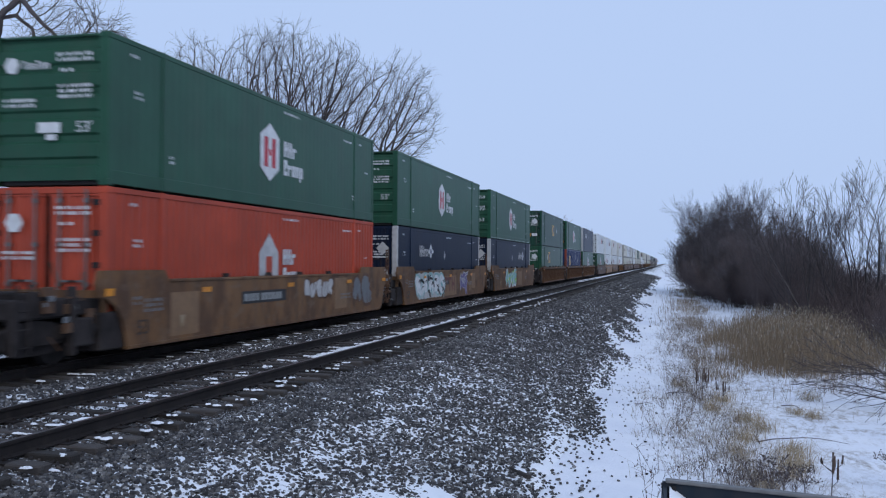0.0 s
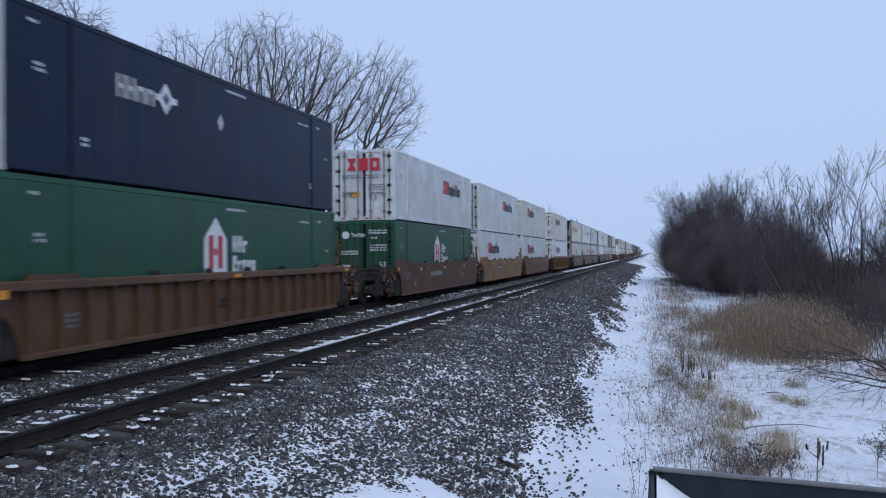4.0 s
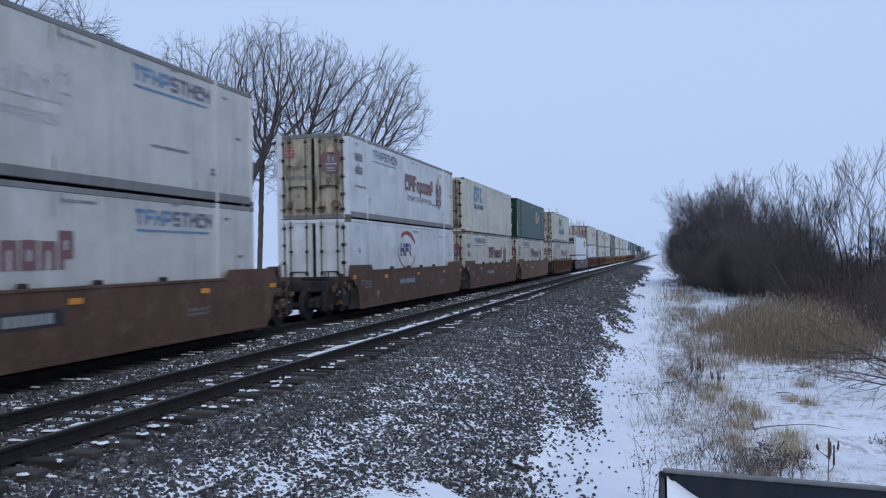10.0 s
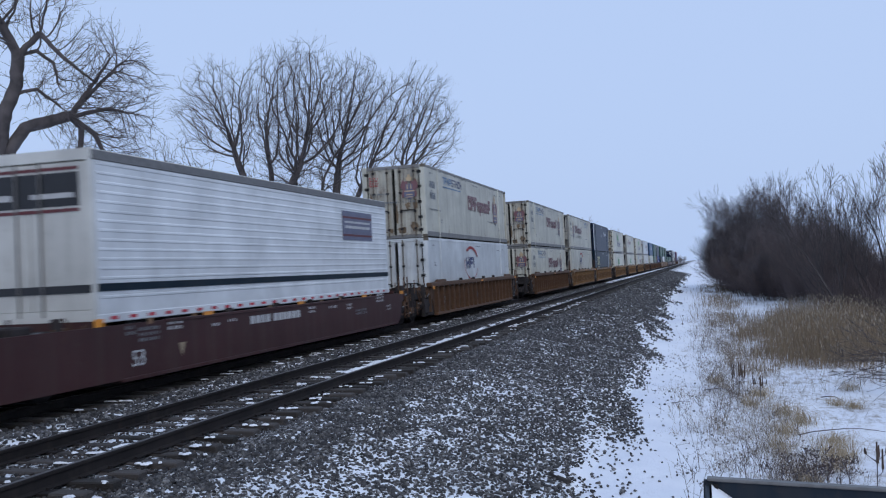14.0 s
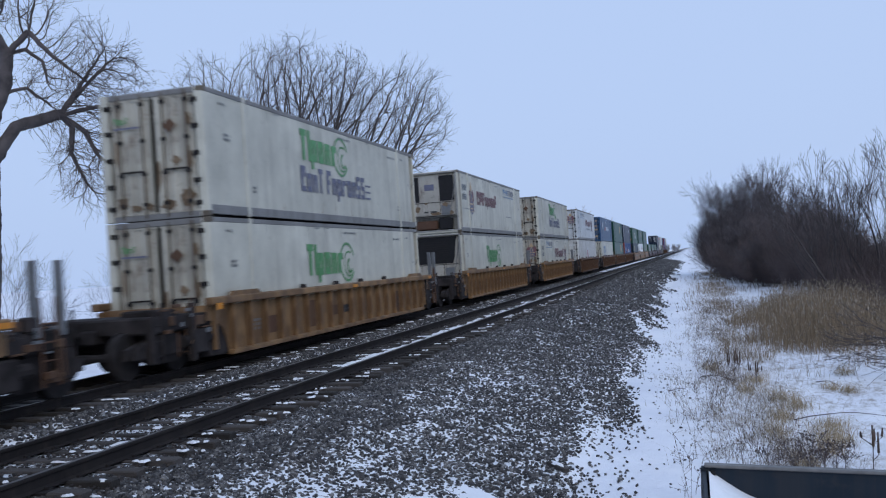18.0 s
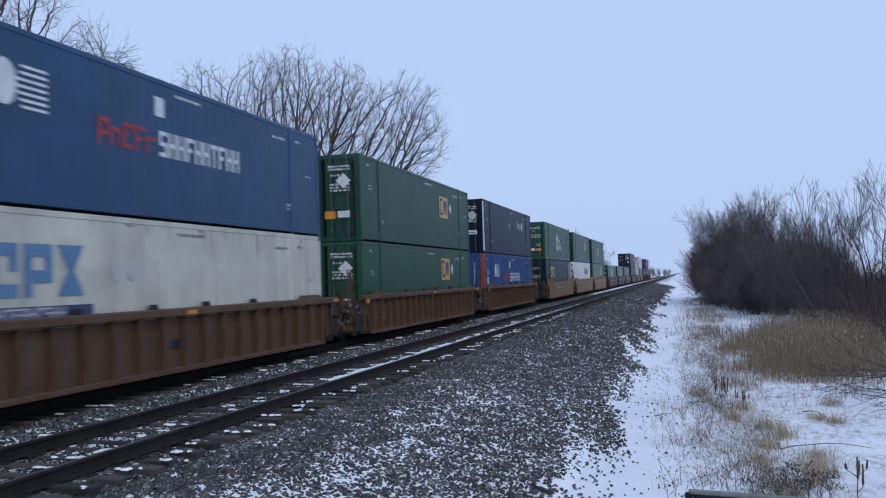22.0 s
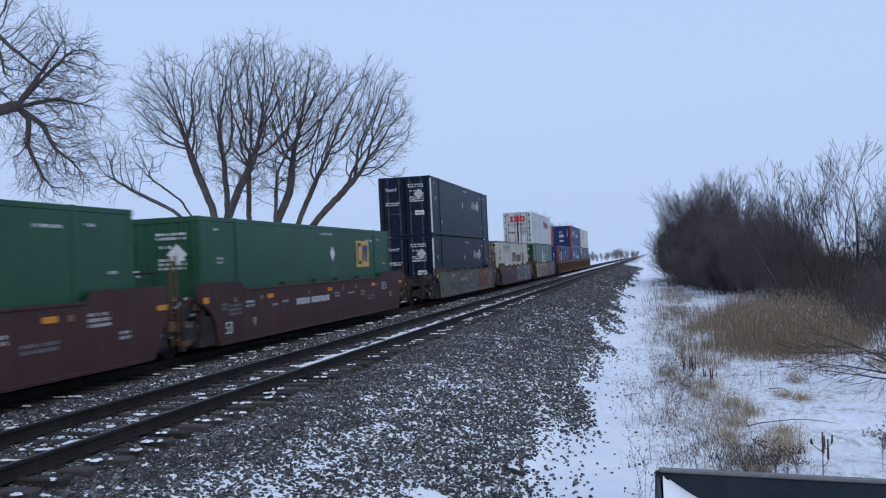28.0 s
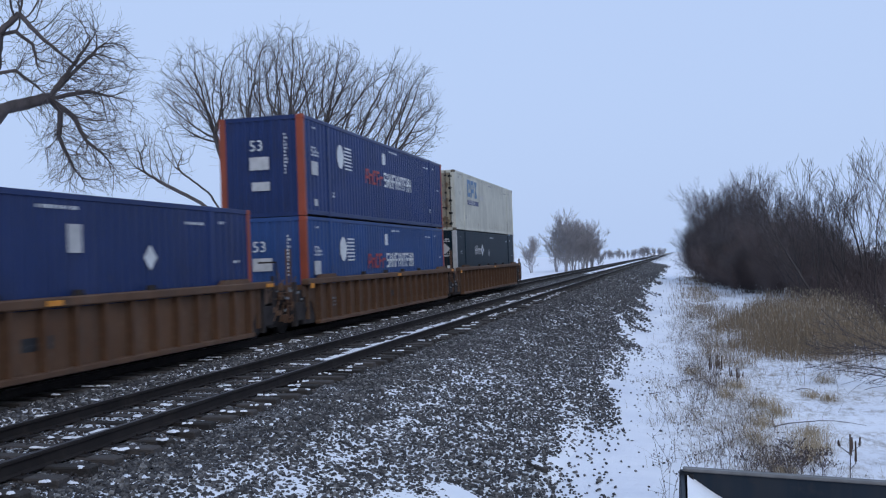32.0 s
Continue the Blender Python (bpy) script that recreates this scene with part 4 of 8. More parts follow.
def crested_box(front="door", shade="cream_paint", lead=False, faded=False, rods="rod_rusty", ext=True, doors=None, dz=0.0):
    """lead: the emblem stands near the leading end."""
    t = box_container("cream white refrigerated container with dark red lettering", shade, "flat", front, rods=rods, end_col=doors or shade, rear="reefer" if front == "door" else "wall", rail="reefer_rail", rail_h=0.24, gap=0.045)
    m = Marks(t, "side", HX + 0.004)
    ink = "mark_pale" if faded else "mark_maroon"
    u, cz, tz = (3.75, 2.5, 10.6) if lead else (7.15, 13.1, 2.75)
    crest(m, cz, 1.2 + dz, faded)
    m.words("lettering", ink, u, 1.42 + dz, 0.68, "CiDiFnpnonD", width=0.73, weight=0.22)
    if ext:
        m.words("lettering", "mark_pale" if faded else "mark_grey", u + 0.4, 1.02 + dz, 0.2, "CTONNT TDNNSFDTNTTON", width=1.05)
    tempstack(m, tz, 2.28)
    common_side(m, 23, "mark_grey")
    edge_wear(t, len(front) * 7 + lead, CH - 0.12, 9 if shade == "white_paint" else 16)
    for z in (1.55, 2.0):
        m.words("number_bar", "mark_grey", 0.72, z, 0.27, "NNSN", width=0.75, weight=0.24)
    m.small_print("mark_grey", 24, [(0.7, 1.1, 1.5, 0.1), (11.2, 1.0, 1.6, 0.1)])
    e = Marks(t, "end", 0.004)
    if doors:
        stains(t, 5, DOOR_STAINS)
    elif front == "reefer_panel":
        stains(t, 6, ((-0.75, 1.2, 0.16, 0.2), (0.62, 1.35, 0.14, 0.14), (0.15, 0.95, 0.3, 0.1), (-0.3, 1.42, 0.1, 0.06), (0.9, 0.95, 0.12, 0.12)), -0.012)
    if front == "door":
        e.small_print("mark_crimson", 25, [(-0.98, 2.1, 0.36, 0.4)])
        crest(e, 0.66, 1.72, k=0.62)
        e.small_print("mark_grey", 26, [(-0.9, 1.4, 1.8, 0.1), (-0.95, 1.75, 0.7, 0.1)])
    else:
        e.rects("sticker", "mark_black", [(-0.4, -0.2, 0.98, 1.05), (-0.1, 0.2, 0.98, 1.05)], 0.02)
    return t


def green_letter_box(front="door", cool=True, shade="cream_paint", doors=None):
    t = box_container("cream white refrigerated container with green lettering", shade, "flat", front, rods="rod_rusty", end_col=doors or shade, rear="reefer" if front == "door" else "wall", rail="reefer_rail", rail_h=0.26, gap=0.045)
    m = Marks(t, "side", HX + 0.004)
    z = 1.72 if cool else 1.42
    u = m.words("lettering", "mark_green", 5.3, z, 0.86, "Tiponr", width=0.6, weight=0.22)
    m.polys("emblem", "mark_green", ring(u + 0.28, z + 0.33, 0.62, 0.6, 0.07, 20, 330) + ring(u + 0.4, z + 0.27, 0.42, 0.4, 0.05, 60, 300) + ring(u + 0.5, z + 0.22, 0.24, 0.24, 0.08, 100, 330))
    if cool:
        u = m.words("lettering", "mark_slate", 5.2, 0.85, 0.7, "ConT FnpronSS", width=0.6, weight=0.2)
        m.rects("speed_line", "mark_slate", [(u, u + 0.5, 0.87 + i * 0.2, 0.93 + i * 0.2) for i in range(3)])
    common_side(m, 27, "mark_grey")
    edge_wear(t, 61 + cool, CH - 0.12, 12)
    e = Marks(t, "end", 0.004)
    if doors:
        stains(t, 8, DOOR_STAINS)
    if front == "door":
        e.words("lettering", "mark_green", -0.95, 2.2, 0.14, "TipnT")
        e.rects("plate", "mark_slate", [(-0.95, -0.3, 2.08, 2.12)])
        e.polys("placard", "car_rust", [[(0.45, 1.9), (0.62, 2.07), (0.45, 2.24), (0.28, 2.07)]])
    return t


def ring_box(front="door", shade="white_paint", doors=None):
    t = box_container("white container with a red and blue round emblem", shade, "flat", front, end_col=doors or shade, rods="rod_rusty")
    m = Marks(t, "side", HX + 0.004)
    m.polys("emblem_ring", "mark_crimson", ring(7.3, 1.85, 1.42, 0.78, 0.14, 25, 130), 0.002)
    m.polys("emblem_ring", "mark_crimson", ring(7.3, 1.85, 1.36, 0.76, 0.05, 165, 340), 0.002)
    m.words("lettering", "mark_navy", 6.3, 1.6, 0.52, "NFl", width=1.35, weight=0.28)
    m.rects("strapline", "mark_grey", [(6.6, 8.2, 0.95, 1.07)])
    common_side(m, 29, "mark_grey")
    return t


def blue_letter_box(front="door", shade="cream_paint", ink="mark_blue", at=3.7, z=1.45, sub="mark_navy", doors=None):
    t = box_container("cream container with large blue lettering" if ink == "mark_blue" else "navy container with large yellow lettering", shade, "fine", front, rods="rod_rusty" if ink == "mark_blue" else "rod_steel", end_col=doors or shade)
    if doors:
        stains(t, 11, DOOR_STAINS)
    m = Marks(t, "side", HX + 0.004)
    m.words("lettering", ink, at - 1.1, z, 0.86, "CDX", width=0.98, weight=0.24)
    m.words("lettering", "mark_pale" if ink == "mark_blue" else sub, at - 0.9, z - 0.38, 0.2, "NTFDNCSNN", width=0.95)
    if ink == "mark_blue":
        edge_wear(t, 67, CH - 0.12, 22)
        m.polys("faded_disc", "mark_pale", [ellipse(5.95, 1.85, 0.16, 0.16, 12), ellipse(6.49, 1.85, 0.16, 0.16, 12)])
        m.rects("plate", "mark_navy", [(at - 1.15, at + 1.55, z - 0.4, z - 0.16)], -0.001)
    common_side(m, 31, "mark_grey" if ink == "mark_blue" else "mark_white")
    if ink != "mark_blue":
        m.rects("repaint_patch", "mark_grey", [(14.25, 15.98, 0.24, 2.72)], -0.002)
    e = Marks(t, "end", 0.004)
    e.words("lettering", ink, -0.92, 2.1, 0.32, "CDX", width=0.95, weight=0.25)
    e.small_print("mark_pale" if ink != "mark_blue" else "mark_grey", 32, [(0.25, 2.1, 0.5, 0.2), (0.25, 1.4, 0.6, 0.3)])
    return t


def orange_post_box(front="plain", shade="blue_paint", post="orange_paint"):
    t = box_container("blue corrugated container with orange corner posts and red and white lettering", shade, "rib" if shade != "steel_blue_paint" else "fine", front, post)
    m = Marks(t, "side", HX + 0.004)
    m.polys("emblem", "mark_white", [ellipse(3.05, 1.95, 0.3, 0.38, 14)])
    tagged(m.rects("emblem_line", "mark_white", [(3.3 + 0.05 * abs(i - 3), 4.1, 1.58 + i * 0.11, 1.63 + i * 0.11) for i in range(7)]), kind="stuff")
    u = m.words("lettering", "mark_crimson", 5.45, 1.3, 0.5, "DnCFr", width=0.8, slant=0.1)
    m.words("lettering", "mark_white", u + 0.1, 1.3, 0.52, "SNNFNNTFNN", width=0.69)
    common_side(m, 33)
    m.rects("plate", "mark_white", [(7.4, 7.75, 2.1, 2.5)])
    e = Marks(t, "end", 0.004)
    if front == "plain":
        e.figures("53", 0.44, -0.35, 1.9, "mark_white")
        e.rects("plate", "mark_pale", [(-0.35, 0.25, 1.35, 1.72), (-0.3, 0.25, 0.75, 1.0)])
        e.small_print("mark_white", 3, [(0.72, 1.2, 0.1, 1.2)])
        m.figures("53", 0.4, 0.6, 1.75, "mark_white")
        m.rects("plate", "mark_pale", [(0.6, 1.1, 1.2, 1.6), (0.75, 1.0, 0.3, 0.5)])
    else:
        e.polys("placard", "mark_pale", [[(0.1, 1.8), (0.32, 2.05), (0.1, 2.3), (-0.12, 2.05)], [(-0.75, 1.8), (-0.55, 2.05), (-0.75, 2.3), (-0.95, 2.05)]])
        end_writing(e, 34, "mark_tan", False)
        e.rects("warning_plate", "mark_sand", [(0.5, 0.95, 1.3, 1.5), (0.5, 0.95, 0.5, 0.7), (-0.9, -0.4, 0.9, 1.1)])
    return t


def highway_trailer():
    """White sheet-and-post road trailer without its tractor, standing in the low car."""
    t = root("highway_trailer", "white ribbed road trailer with dark stripe loaded on a railcar", "trailer")
    L, H0, H = 16.1, 1.05, 4.0
    part("side_wall", Geo().box(HX - 0.05, HX, 0.1, L, H0, H - 0.1), "trailer_white", t)
    part("side_wall", Geo().box(-HX, -HX + 0.05, 0.1, L, H0, H - 0.1), "trailer_white", t)
    for i in range(15):
        z = H0 + 0.28 + i * 0.17
        part("rib_line", Geo().extrude([(HX - 0.002, z), (HX + 0.012, z + 0.02), (HX + 0.012, z + 0.05), (HX - 0.002, z + 0.07)], "y", 0.2, L - 0.1), "trailer_white", t)
    part("roof", Geo().bevel_box(-HX, HX, 0.05, L, H - 0.06, H, 0.03), "grey_white_paint", t)
    part("top_rail", Geo().bevel_box(HX - 0.04, HX + 0.02, 0.05, L, H - 0.2, H - 0.02, 0.015), "rod_steel", t)
    part("bottom_rail", Geo().bevel_box(HX - 0.05, HX + 0.025, 0.05, L, H0 - 0.14, H0 + 0.02, 0.015), "trailer_white", t)
    part("stripe", Geo().box(HX + 0.013, HX + 0.018, 0.1, L - 0.05, H0 + 0.42, H0 + 0.56), "black_navy_paint", t)
    g = Geo()
    for i in range(26):
        g.box(HX + 0.026, HX + 0.03, 0.4 + i * 0.6, 0.62 + i * 0.6, H0 - 0.09, H0 - 0.03)
    part("reflector_dash", g, "mark_red", t)
    m = Marks(t, "side", HX + 0.018)
    m.rects("sign", "mark_slate", [(12.0, 14.6, 2.62, 3.5)])
    m.rects("sign_stripe", "mark_deep_red", [(12.0, 14.6, 2.74, 2.8), (12.0, 14.6, 3.28, 3.34)], 0.004)
    m.rects("sign_bar", "mark_pale", [(12.2, 14.4, 2.98, 3.06), (12.2, 14.4, 3.14, 3.2)], 0.004)
    for s in (-1, 1):
        x0, x1 = (0.01, HX - 0.08) if s > 0 else (-HX + 0.08, -0.01)
        door = part("door", Geo().bevel_box(x0, x1, 0.02, 0.08, H0 + 0.1, H - 0.22, 0.015), "grey_white_paint", t)
        part("locking_rod", Geo().tube((s * 0.25, -0.01, H0), (s * 0.25, -0.01, H - 0.2), 0.02, 0.02, 8), "rod_steel", door)
    part("door_frame", Geo().box(-HX, -HX + 0.08, 0, 0.12, H0 - 0.1, H).box(HX - 0.08, HX, 0, 0.12, H0 - 0.1, H).box(-HX, HX, 0, 0.12, H - 0.2, H).box(-HX, HX, 0, 0.12, H0 - 0.14, H0 + 0.1), "grey_white_paint", t)
    e = Marks(t, "end", 0.0)
    e.rects("sign", "mark_black", [(-1.0, 1.05, 3.0, 3.6)], -0.012)
    e.rects("sign_stripe", "mark_deep_red", [(-1.0, 1.05, 2.9, 2.96), (-1.0, 1.05, 3.64, 3.7), (-0.98, -0.75, 3.06, 3.5)], -0.008)
    e.rects("sign_bar", "mark_pale", [(-1.0, -0.35, 3.15, 3.26), (0.05, 0.95, 3.15, 3.24)], -0.004)
    e.rects("stripe", "mark_black", [(-1.25, 1.25, 1.46, 1.6)], 0.004)
    for y in (1.4, 2.7):
        for x in (-0.95, 0.95):
            w = part("wheel", Geo().disc(x - 0.22, x + 0.22, y, 0.5, 0.5), "rubber", t)
            part("rim", Geo().disc(x - 0.225, x + 0.225, y, 0.5, 0.28), "rod_steel", w)
    part("chassis_rail", Geo().box(-0.6, -0.45, 0.5, L - 1, 0.75, H0).box(0.45, 0.6, 0.5, L - 1, 0.75, H0), "gasket", t)
    part("landing_gear", Geo().box(-0.65, -0.5, L - 3, L - 2.85, 0.0, 0.95).box(0.5, 0.65, L - 3, L - 2.85, 0.0, 0.95), "gasket", t)
    return t


# ================= well cars =================
GA = 0.755        # half the distance between rail centres


def bogie(t, y):
    """A two-axle truck whose centre is at y, as parts of its car."""
    for s in (-1, 1):
        prof = [(y - 1.25, 0.62), (y - 0.75, 0.72), (y - 0.45, 0.78), (y + 0.45, 0.78), (y + 0.75, 0.72), (y + 1.25, 0.62), (y + 1.25, 0.42), (y + 0.8, 0.42), (y + 0.45, 0.24), (y - 0.45, 0.24), (y - 0.8, 0.42), (y - 1.25, 0.42)]
        f = part("truck_frame", Geo().extrude(prof, "x", s * 1.0 - 0.07, s * 1.0 + 0.07), "truck_iron", t)
        g = Geo()
        for k in (-0.24, -0.08, 0.08, 0.24):
            g.tube((s * 1.0, y + k, 0.34), (s * 1.0, y + k, 0.66), 0.06, 0.06, 8, True)
        part("spring", g, "truck_iron", f)
        for a in (-0.89, 0.89):
            part("bearing_cap", Geo().disc(s * 1.08 - 0.04, s * 1.08 + 0.06, y + a, 0.5, 0.13, 12), "truck_iron", f)
    part("bolster", Geo().bevel_box(-1.05, 1.05, y - 0.22, y + 0.22, 0.5, 0.86, 0.03), "truck_iron", t)
    for a in (-0.89, 0.89):
        w = part("wheel_set", Geo().tube((-0.9, y + a, 0.46), (0.9, y + a, 0.46), 0.08, 0.08, 8), "wheel_steel", t)
        for s in (-1, 1):
            g = Geo().disc(s * GA - 0.07, s * GA + 0.06, y + a, 0.46, 0.46, 28)
            g.disc(s * (GA - 0.07) - 0.02, s * (GA - 0.07) + 0.02, y + a, 0.46, 0.485, 28)
            part("wheel", g, "wheel_steel", w)


def ladder(t, x, y, z0, z1, mat, hw=0.2):
    g = Geo().tube((x, y - hw, z0), (x, y - hw, z1), 0.028, 0.028, 6).tube((x, y + hw, z0), (x, y + hw, z1), 0.028, 0.028, 6)
    n = int((z1 - z0) / 0.3)
    for i in range(n):
        g.tube((x, y - hw, z0 + 0.12 + i * 0.3), (x, y + hw, z0 + 0.12 + i * 0.3), 0.015, 0.015, 6)
    part("ladder", g, mat, t)


def well_car(style, col, lead, trail, length=CL, label="", spread=1.62, seed=0, low=False):
    """One well of a stack car. lead, trail: 'shared', 'end' or 'none' for the truck at each end."""
    t = root("well_car", label, "rail car", "well cars of the train")
    L, rnd = length, random.Random(seed)
    XO = 1.49
    top = 1.47
    e0, e1 = (-0.6, L + 0.95) if style == "smooth" else (-0.45, L + 0.8)
    if low:
        top, e0 = 1.2, -3.6
    for s in (1, -1):
        xi, xo = (XO - 0.06, XO) if s > 0 else (-XO, -XO + 0.06)
        hump = 0.2 if style == "smooth" else 0.0
        prof = [(0.42, 0.2), (L + 0.3, 0.2), (L + 0.55, 0.45), (L + 0.72, 0.9), (e1, 1.05), (e1, top - 0.12), (e1 - 0.1, top + hump), (L - 1.75, top + hump), (L - 1.95, top), (1.95, top), (1.75, top + hump), (e0 + 0.1, top + hump), (e0, top - 0.05), (e0 + 0.05, 1.22), (-0.25, 1.15), (0.05, 0.98), (0.25, 0.75), (0.36, 0.45)]
        if low:
            prof = [(e0 + 0.5, 0.22), (L + 0.3, 0.2), (L + 0.55, 0.45), (L + 0.72, 0.9), (e1, 0.95), (e1, top), (e0, top), (e0, 0.5)]
        if style != "smooth":
            prof = [(0.5, 0.2), (L - 0.3, 0.2), (L + 0.0, 0.65), (L + 0.3, 0.85), (e1, 0.92), (e1, top - 0.2), (e0, top - 0.2), (e0, 0.98), (-0.1, 0.95), (0.2, 0.8), (0.4, 0.5)]
            xi, xo = (XO - 0.175, XO - 0.145) if s > 0 else (-XO + 0.145, -XO + 0.175)
        panel = part("side_sill", Geo().extrude(prof, "x", xi, xo), col, t)
        if style == "ribbed":
            part("top_chord", Geo().bevel_box(min(s * (XO - 0.19), s * (XO + 0.03)), max(s * (XO - 0.19), s * (XO + 0.03)), e0, e1, top - 0.17, top, 0.025), col, t)
            part("bottom_chord", Geo().bevel_box(min(s * (XO - 0.18), s * XO), max(s * (XO - 0.18), s * XO), 0.45, L - 0.3, 0.16, 0.27, 0.02), col, t)
            g = Geo().extrude([(-0.035, 0.27), (0.035, 0.27), (0.03, top - 0.17), (-0.03, top - 0.17)], "x", min(s * (XO - 0.16), s * (XO + 0.0)), max(s * (XO - 0.16), s * (XO + 0.0)))
            me = g.mesh("rib", col)
            for i in range(19) if s > 0 else ():
                r = part("rib", me, col, panel)
                r.location = (0, 0.55 + i * (L - 1.0) / 18, 0)
            for y in (1.2, L - 1.2):
                part("guide", Geo().extrude([(-0.75, top), (0.75, top), (0.6, top + 0.1), (-0.6, top + 0.1)], "x", s * XO - 0.1, s * XO).shift(0, y, 0), col, t)
        else:
            part("top_lip", Geo().bevel_box(min(s * (XO - 0.12), s * (XO + 0.025)), max(s * (XO - 0.12), s * (XO + 0.025)), 1.95, L - 1.95, top - 0.05, top + 0.012, 0.01), col, t)
            part("bottom_lip", Geo().bevel_box(min(s * (XO - 0.1), s * (XO + 0.02)), max(s * (XO - 0.1), s * (XO + 0.02)), 0.42, L + 0.25, 0.17, 0.24, 0.01), col, t)
    # container stops along the top edge
    g = Geo()
    for y in (4.6, 7.0, 9.1, 11.4):
        g.extrude([(y - 0.12, top), (y + 0.12, top), (y + 0.07, top + 0.1), (y - 0.07, top + 0.1)], "x", XO - 0.12, XO - 0.02)
    tagged(part("edge_clip", g, "truck_iron", t), kind="stuff")
    part("well_floor", Geo().box(-1.3, 1.3, 0.0, L, 0.2, 0.33), "truck_iron", t)
    for y0, y1 in ((-1.3, -0.12), (L + 0.12, L + 1.3)):
        part("end_platform", Geo().bevel_box(-1.3, 1.3, y0, y1, 0.88, 1.16, 0.03), "truck_iron", t)
        part("bulkhead", Geo().box(-1.4, 1.4, (y1 - 0.08) if y0 < 0 else y0, y1 if y0 < 0 else y0 + 0.08, 0.33, 1.3), col, t)
    for y0, y1 in ((-0.35, 0.6), (L - 0.45, L + 0.5)):
        part("end_sill", Geo().bevel_box(*((-1.31, 1.31) if style != "smooth" else (-1.42, 1.42)), y0, y1, 0.2, 0.9, 0.03), "truck_iron", t)
    # brake gear, pipes and hoses hung about the ends
    for y, sg in ((-0.75, 1), (L + 0.75, -1)):
        g = Geo()
        for k in range(5):
            x, a = 1.2 - 0.12 * k, y + sg * rnd.uniform(-0.5, 0.2)
            g.tube((x, a, 0.3 + 0.1 * k), (x, a + rnd.uniform(-0.4, 0.4), 1.1), 0.03, 0.03, 6)
        g.bevel_box(0.95, 1.4, y - 0.32, y + 0.25, 0.34, 0.84, 0.03)
        g.tube((1.25, y - sg * 0.6, 0.62), (1.25, y + sg * 0.5, 0.62), 0.12, 0.12, 10, True)
        g.bevel_box(1.28, 1.42, y - 0.42, y - 0.3, 0.2, 1.4, 0.01)
        g.cur = 1
        for k in range(16):
            x, a, z = rnd.uniform(1.2, 1.4), y - sg * rnd.uniform(-0.3, 1.5), rnd.uniform(0.3, 1.35)
            if k % 3:
                g.tube((x, a, z), (x, a + rnd.choice((0, 0.35, -0.3)), z + rnd.choice((0.0, 0.25, 0.5))), 0.018, 0.018, 5)
            else:
                g.bevel_box(x - 0.05, x + 0.03, a, a + rnd.uniform(0.1, 0.35), z, z + rnd.uniform(0.06, 0.25), 0.012)
        g.cur = 2
        for k in range(4):
            a, z = y - sg * rnd.uniform(-0.2, 1.3), rnd.uniform(0.4, 1.25)
            g.box(1.405, 1.415, a, a + rnd.uniform(0.06, 0.22), z, z + rnd.uniform(0.03, 0.1))
        tagged(part("brake_gear", g, ("truck_iron", "car_rust", "mark_grey"), t), kind="stuff")
    if lead != "none":
        bogie(t, -spread if lead == "shared" else -1.75)
    if lead == "shared":
        part("articulation", Geo().bevel_box(-0.5, 0.5, -2.9, -0.4, 0.55, 1.05, 0.04).bevel_box(-1.15, 1.15, -2.1, -1.1, 0.8, 1.22, 0.04), "truck_iron", t)
        ladder(t, 1.32, -1.35, 0.35, 2.3, "car_brown", 0.13)
        part("grab_iron", Geo().tube((1.3, -2.1, 0.5), (1.3, -2.1, 1.95), 0.022, 0.022, 6).tube((1.3, -2.1, 1.95), (0.8, -2.1, 1.95), 0.022, 0.022, 6).tube((1.3, -2.35, 0.4), (1.3, -2.35, 1.6), 0.05, 0.05, 6), "truck_iron", t)
    if trail == "end":
        bogie(t, L + 1.75)
        part("coupler", Geo().bevel_box(-0.16, 0.16, e1 + 0.2, e1 + 2.3, 0.72, 1.0, 0.03), "truck_iron", t)
        part("end_frame", Geo().bevel_box(-1.3, 1.3, L + 1.2, L + 2.5, 0.86, 1.2, 0.04).bevel_box(1.1, 1.36, L + 1.3, L + 1.55, 1.2, 1.45, 0.03).bevel_box(0.5, 1.3, L + 2.1, L + 2.5, 0.35, 0.9, 0.03).tube((1.3, L + 2.45, 0.4), (1.3, L + 2.45, 1.5), 0.03, 0.03, 6), "truck_iron", t)
        for x in (-1.25, 1.3):
            ladder(t, x, L + 1.85, 0.3, 1.75, "car_brown")
        if col == "car_rust":
            g = Geo().tube((0.7, L + 1.3, 1.1), (0.7, L + 1.3, 2.0), 0.06, 0.06, 8).bevel_box(0.5, 0.95, L + 1.15, L + 1.5, 1.5, 1.95, 0.05).bevel_box(0.4, 1.1, L + 0.95, L + 1.6, 1.15, 1.5, 0.04)
            for k in range(10):
                a0, a1 = k * 0.628, (k + 1) * 0.628
                g.tube((0.98, L + 1.3 + 0.26 * math.cos(a0), 2.1 + 0.26 * math.sin(a0)), (0.98, L + 1.3 + 0.26 * math.cos(a1), 2.1 + 0.26 * math.sin(a1)), 0.035, 0.035, 6)
                if k % 2:
                    g.tube((0.98, L + 1.3, 2.1), (0.98, L + 1.3 + 0.26 * math.cos(a0), 2.1 + 0.26 * math.sin(a0)), 0.025, 0.025, 5)
            part("brake_stand", g, col, t)
        elif col in ("car_yellow", "car_ochre"):
            for y in (L + 1.5, L + 2.15):
                part("end_post", Geo().bevel_box(1.2, 1.32, y, y + 0.12, 1.1, 2.35, 0.01), "mark_grey", t)
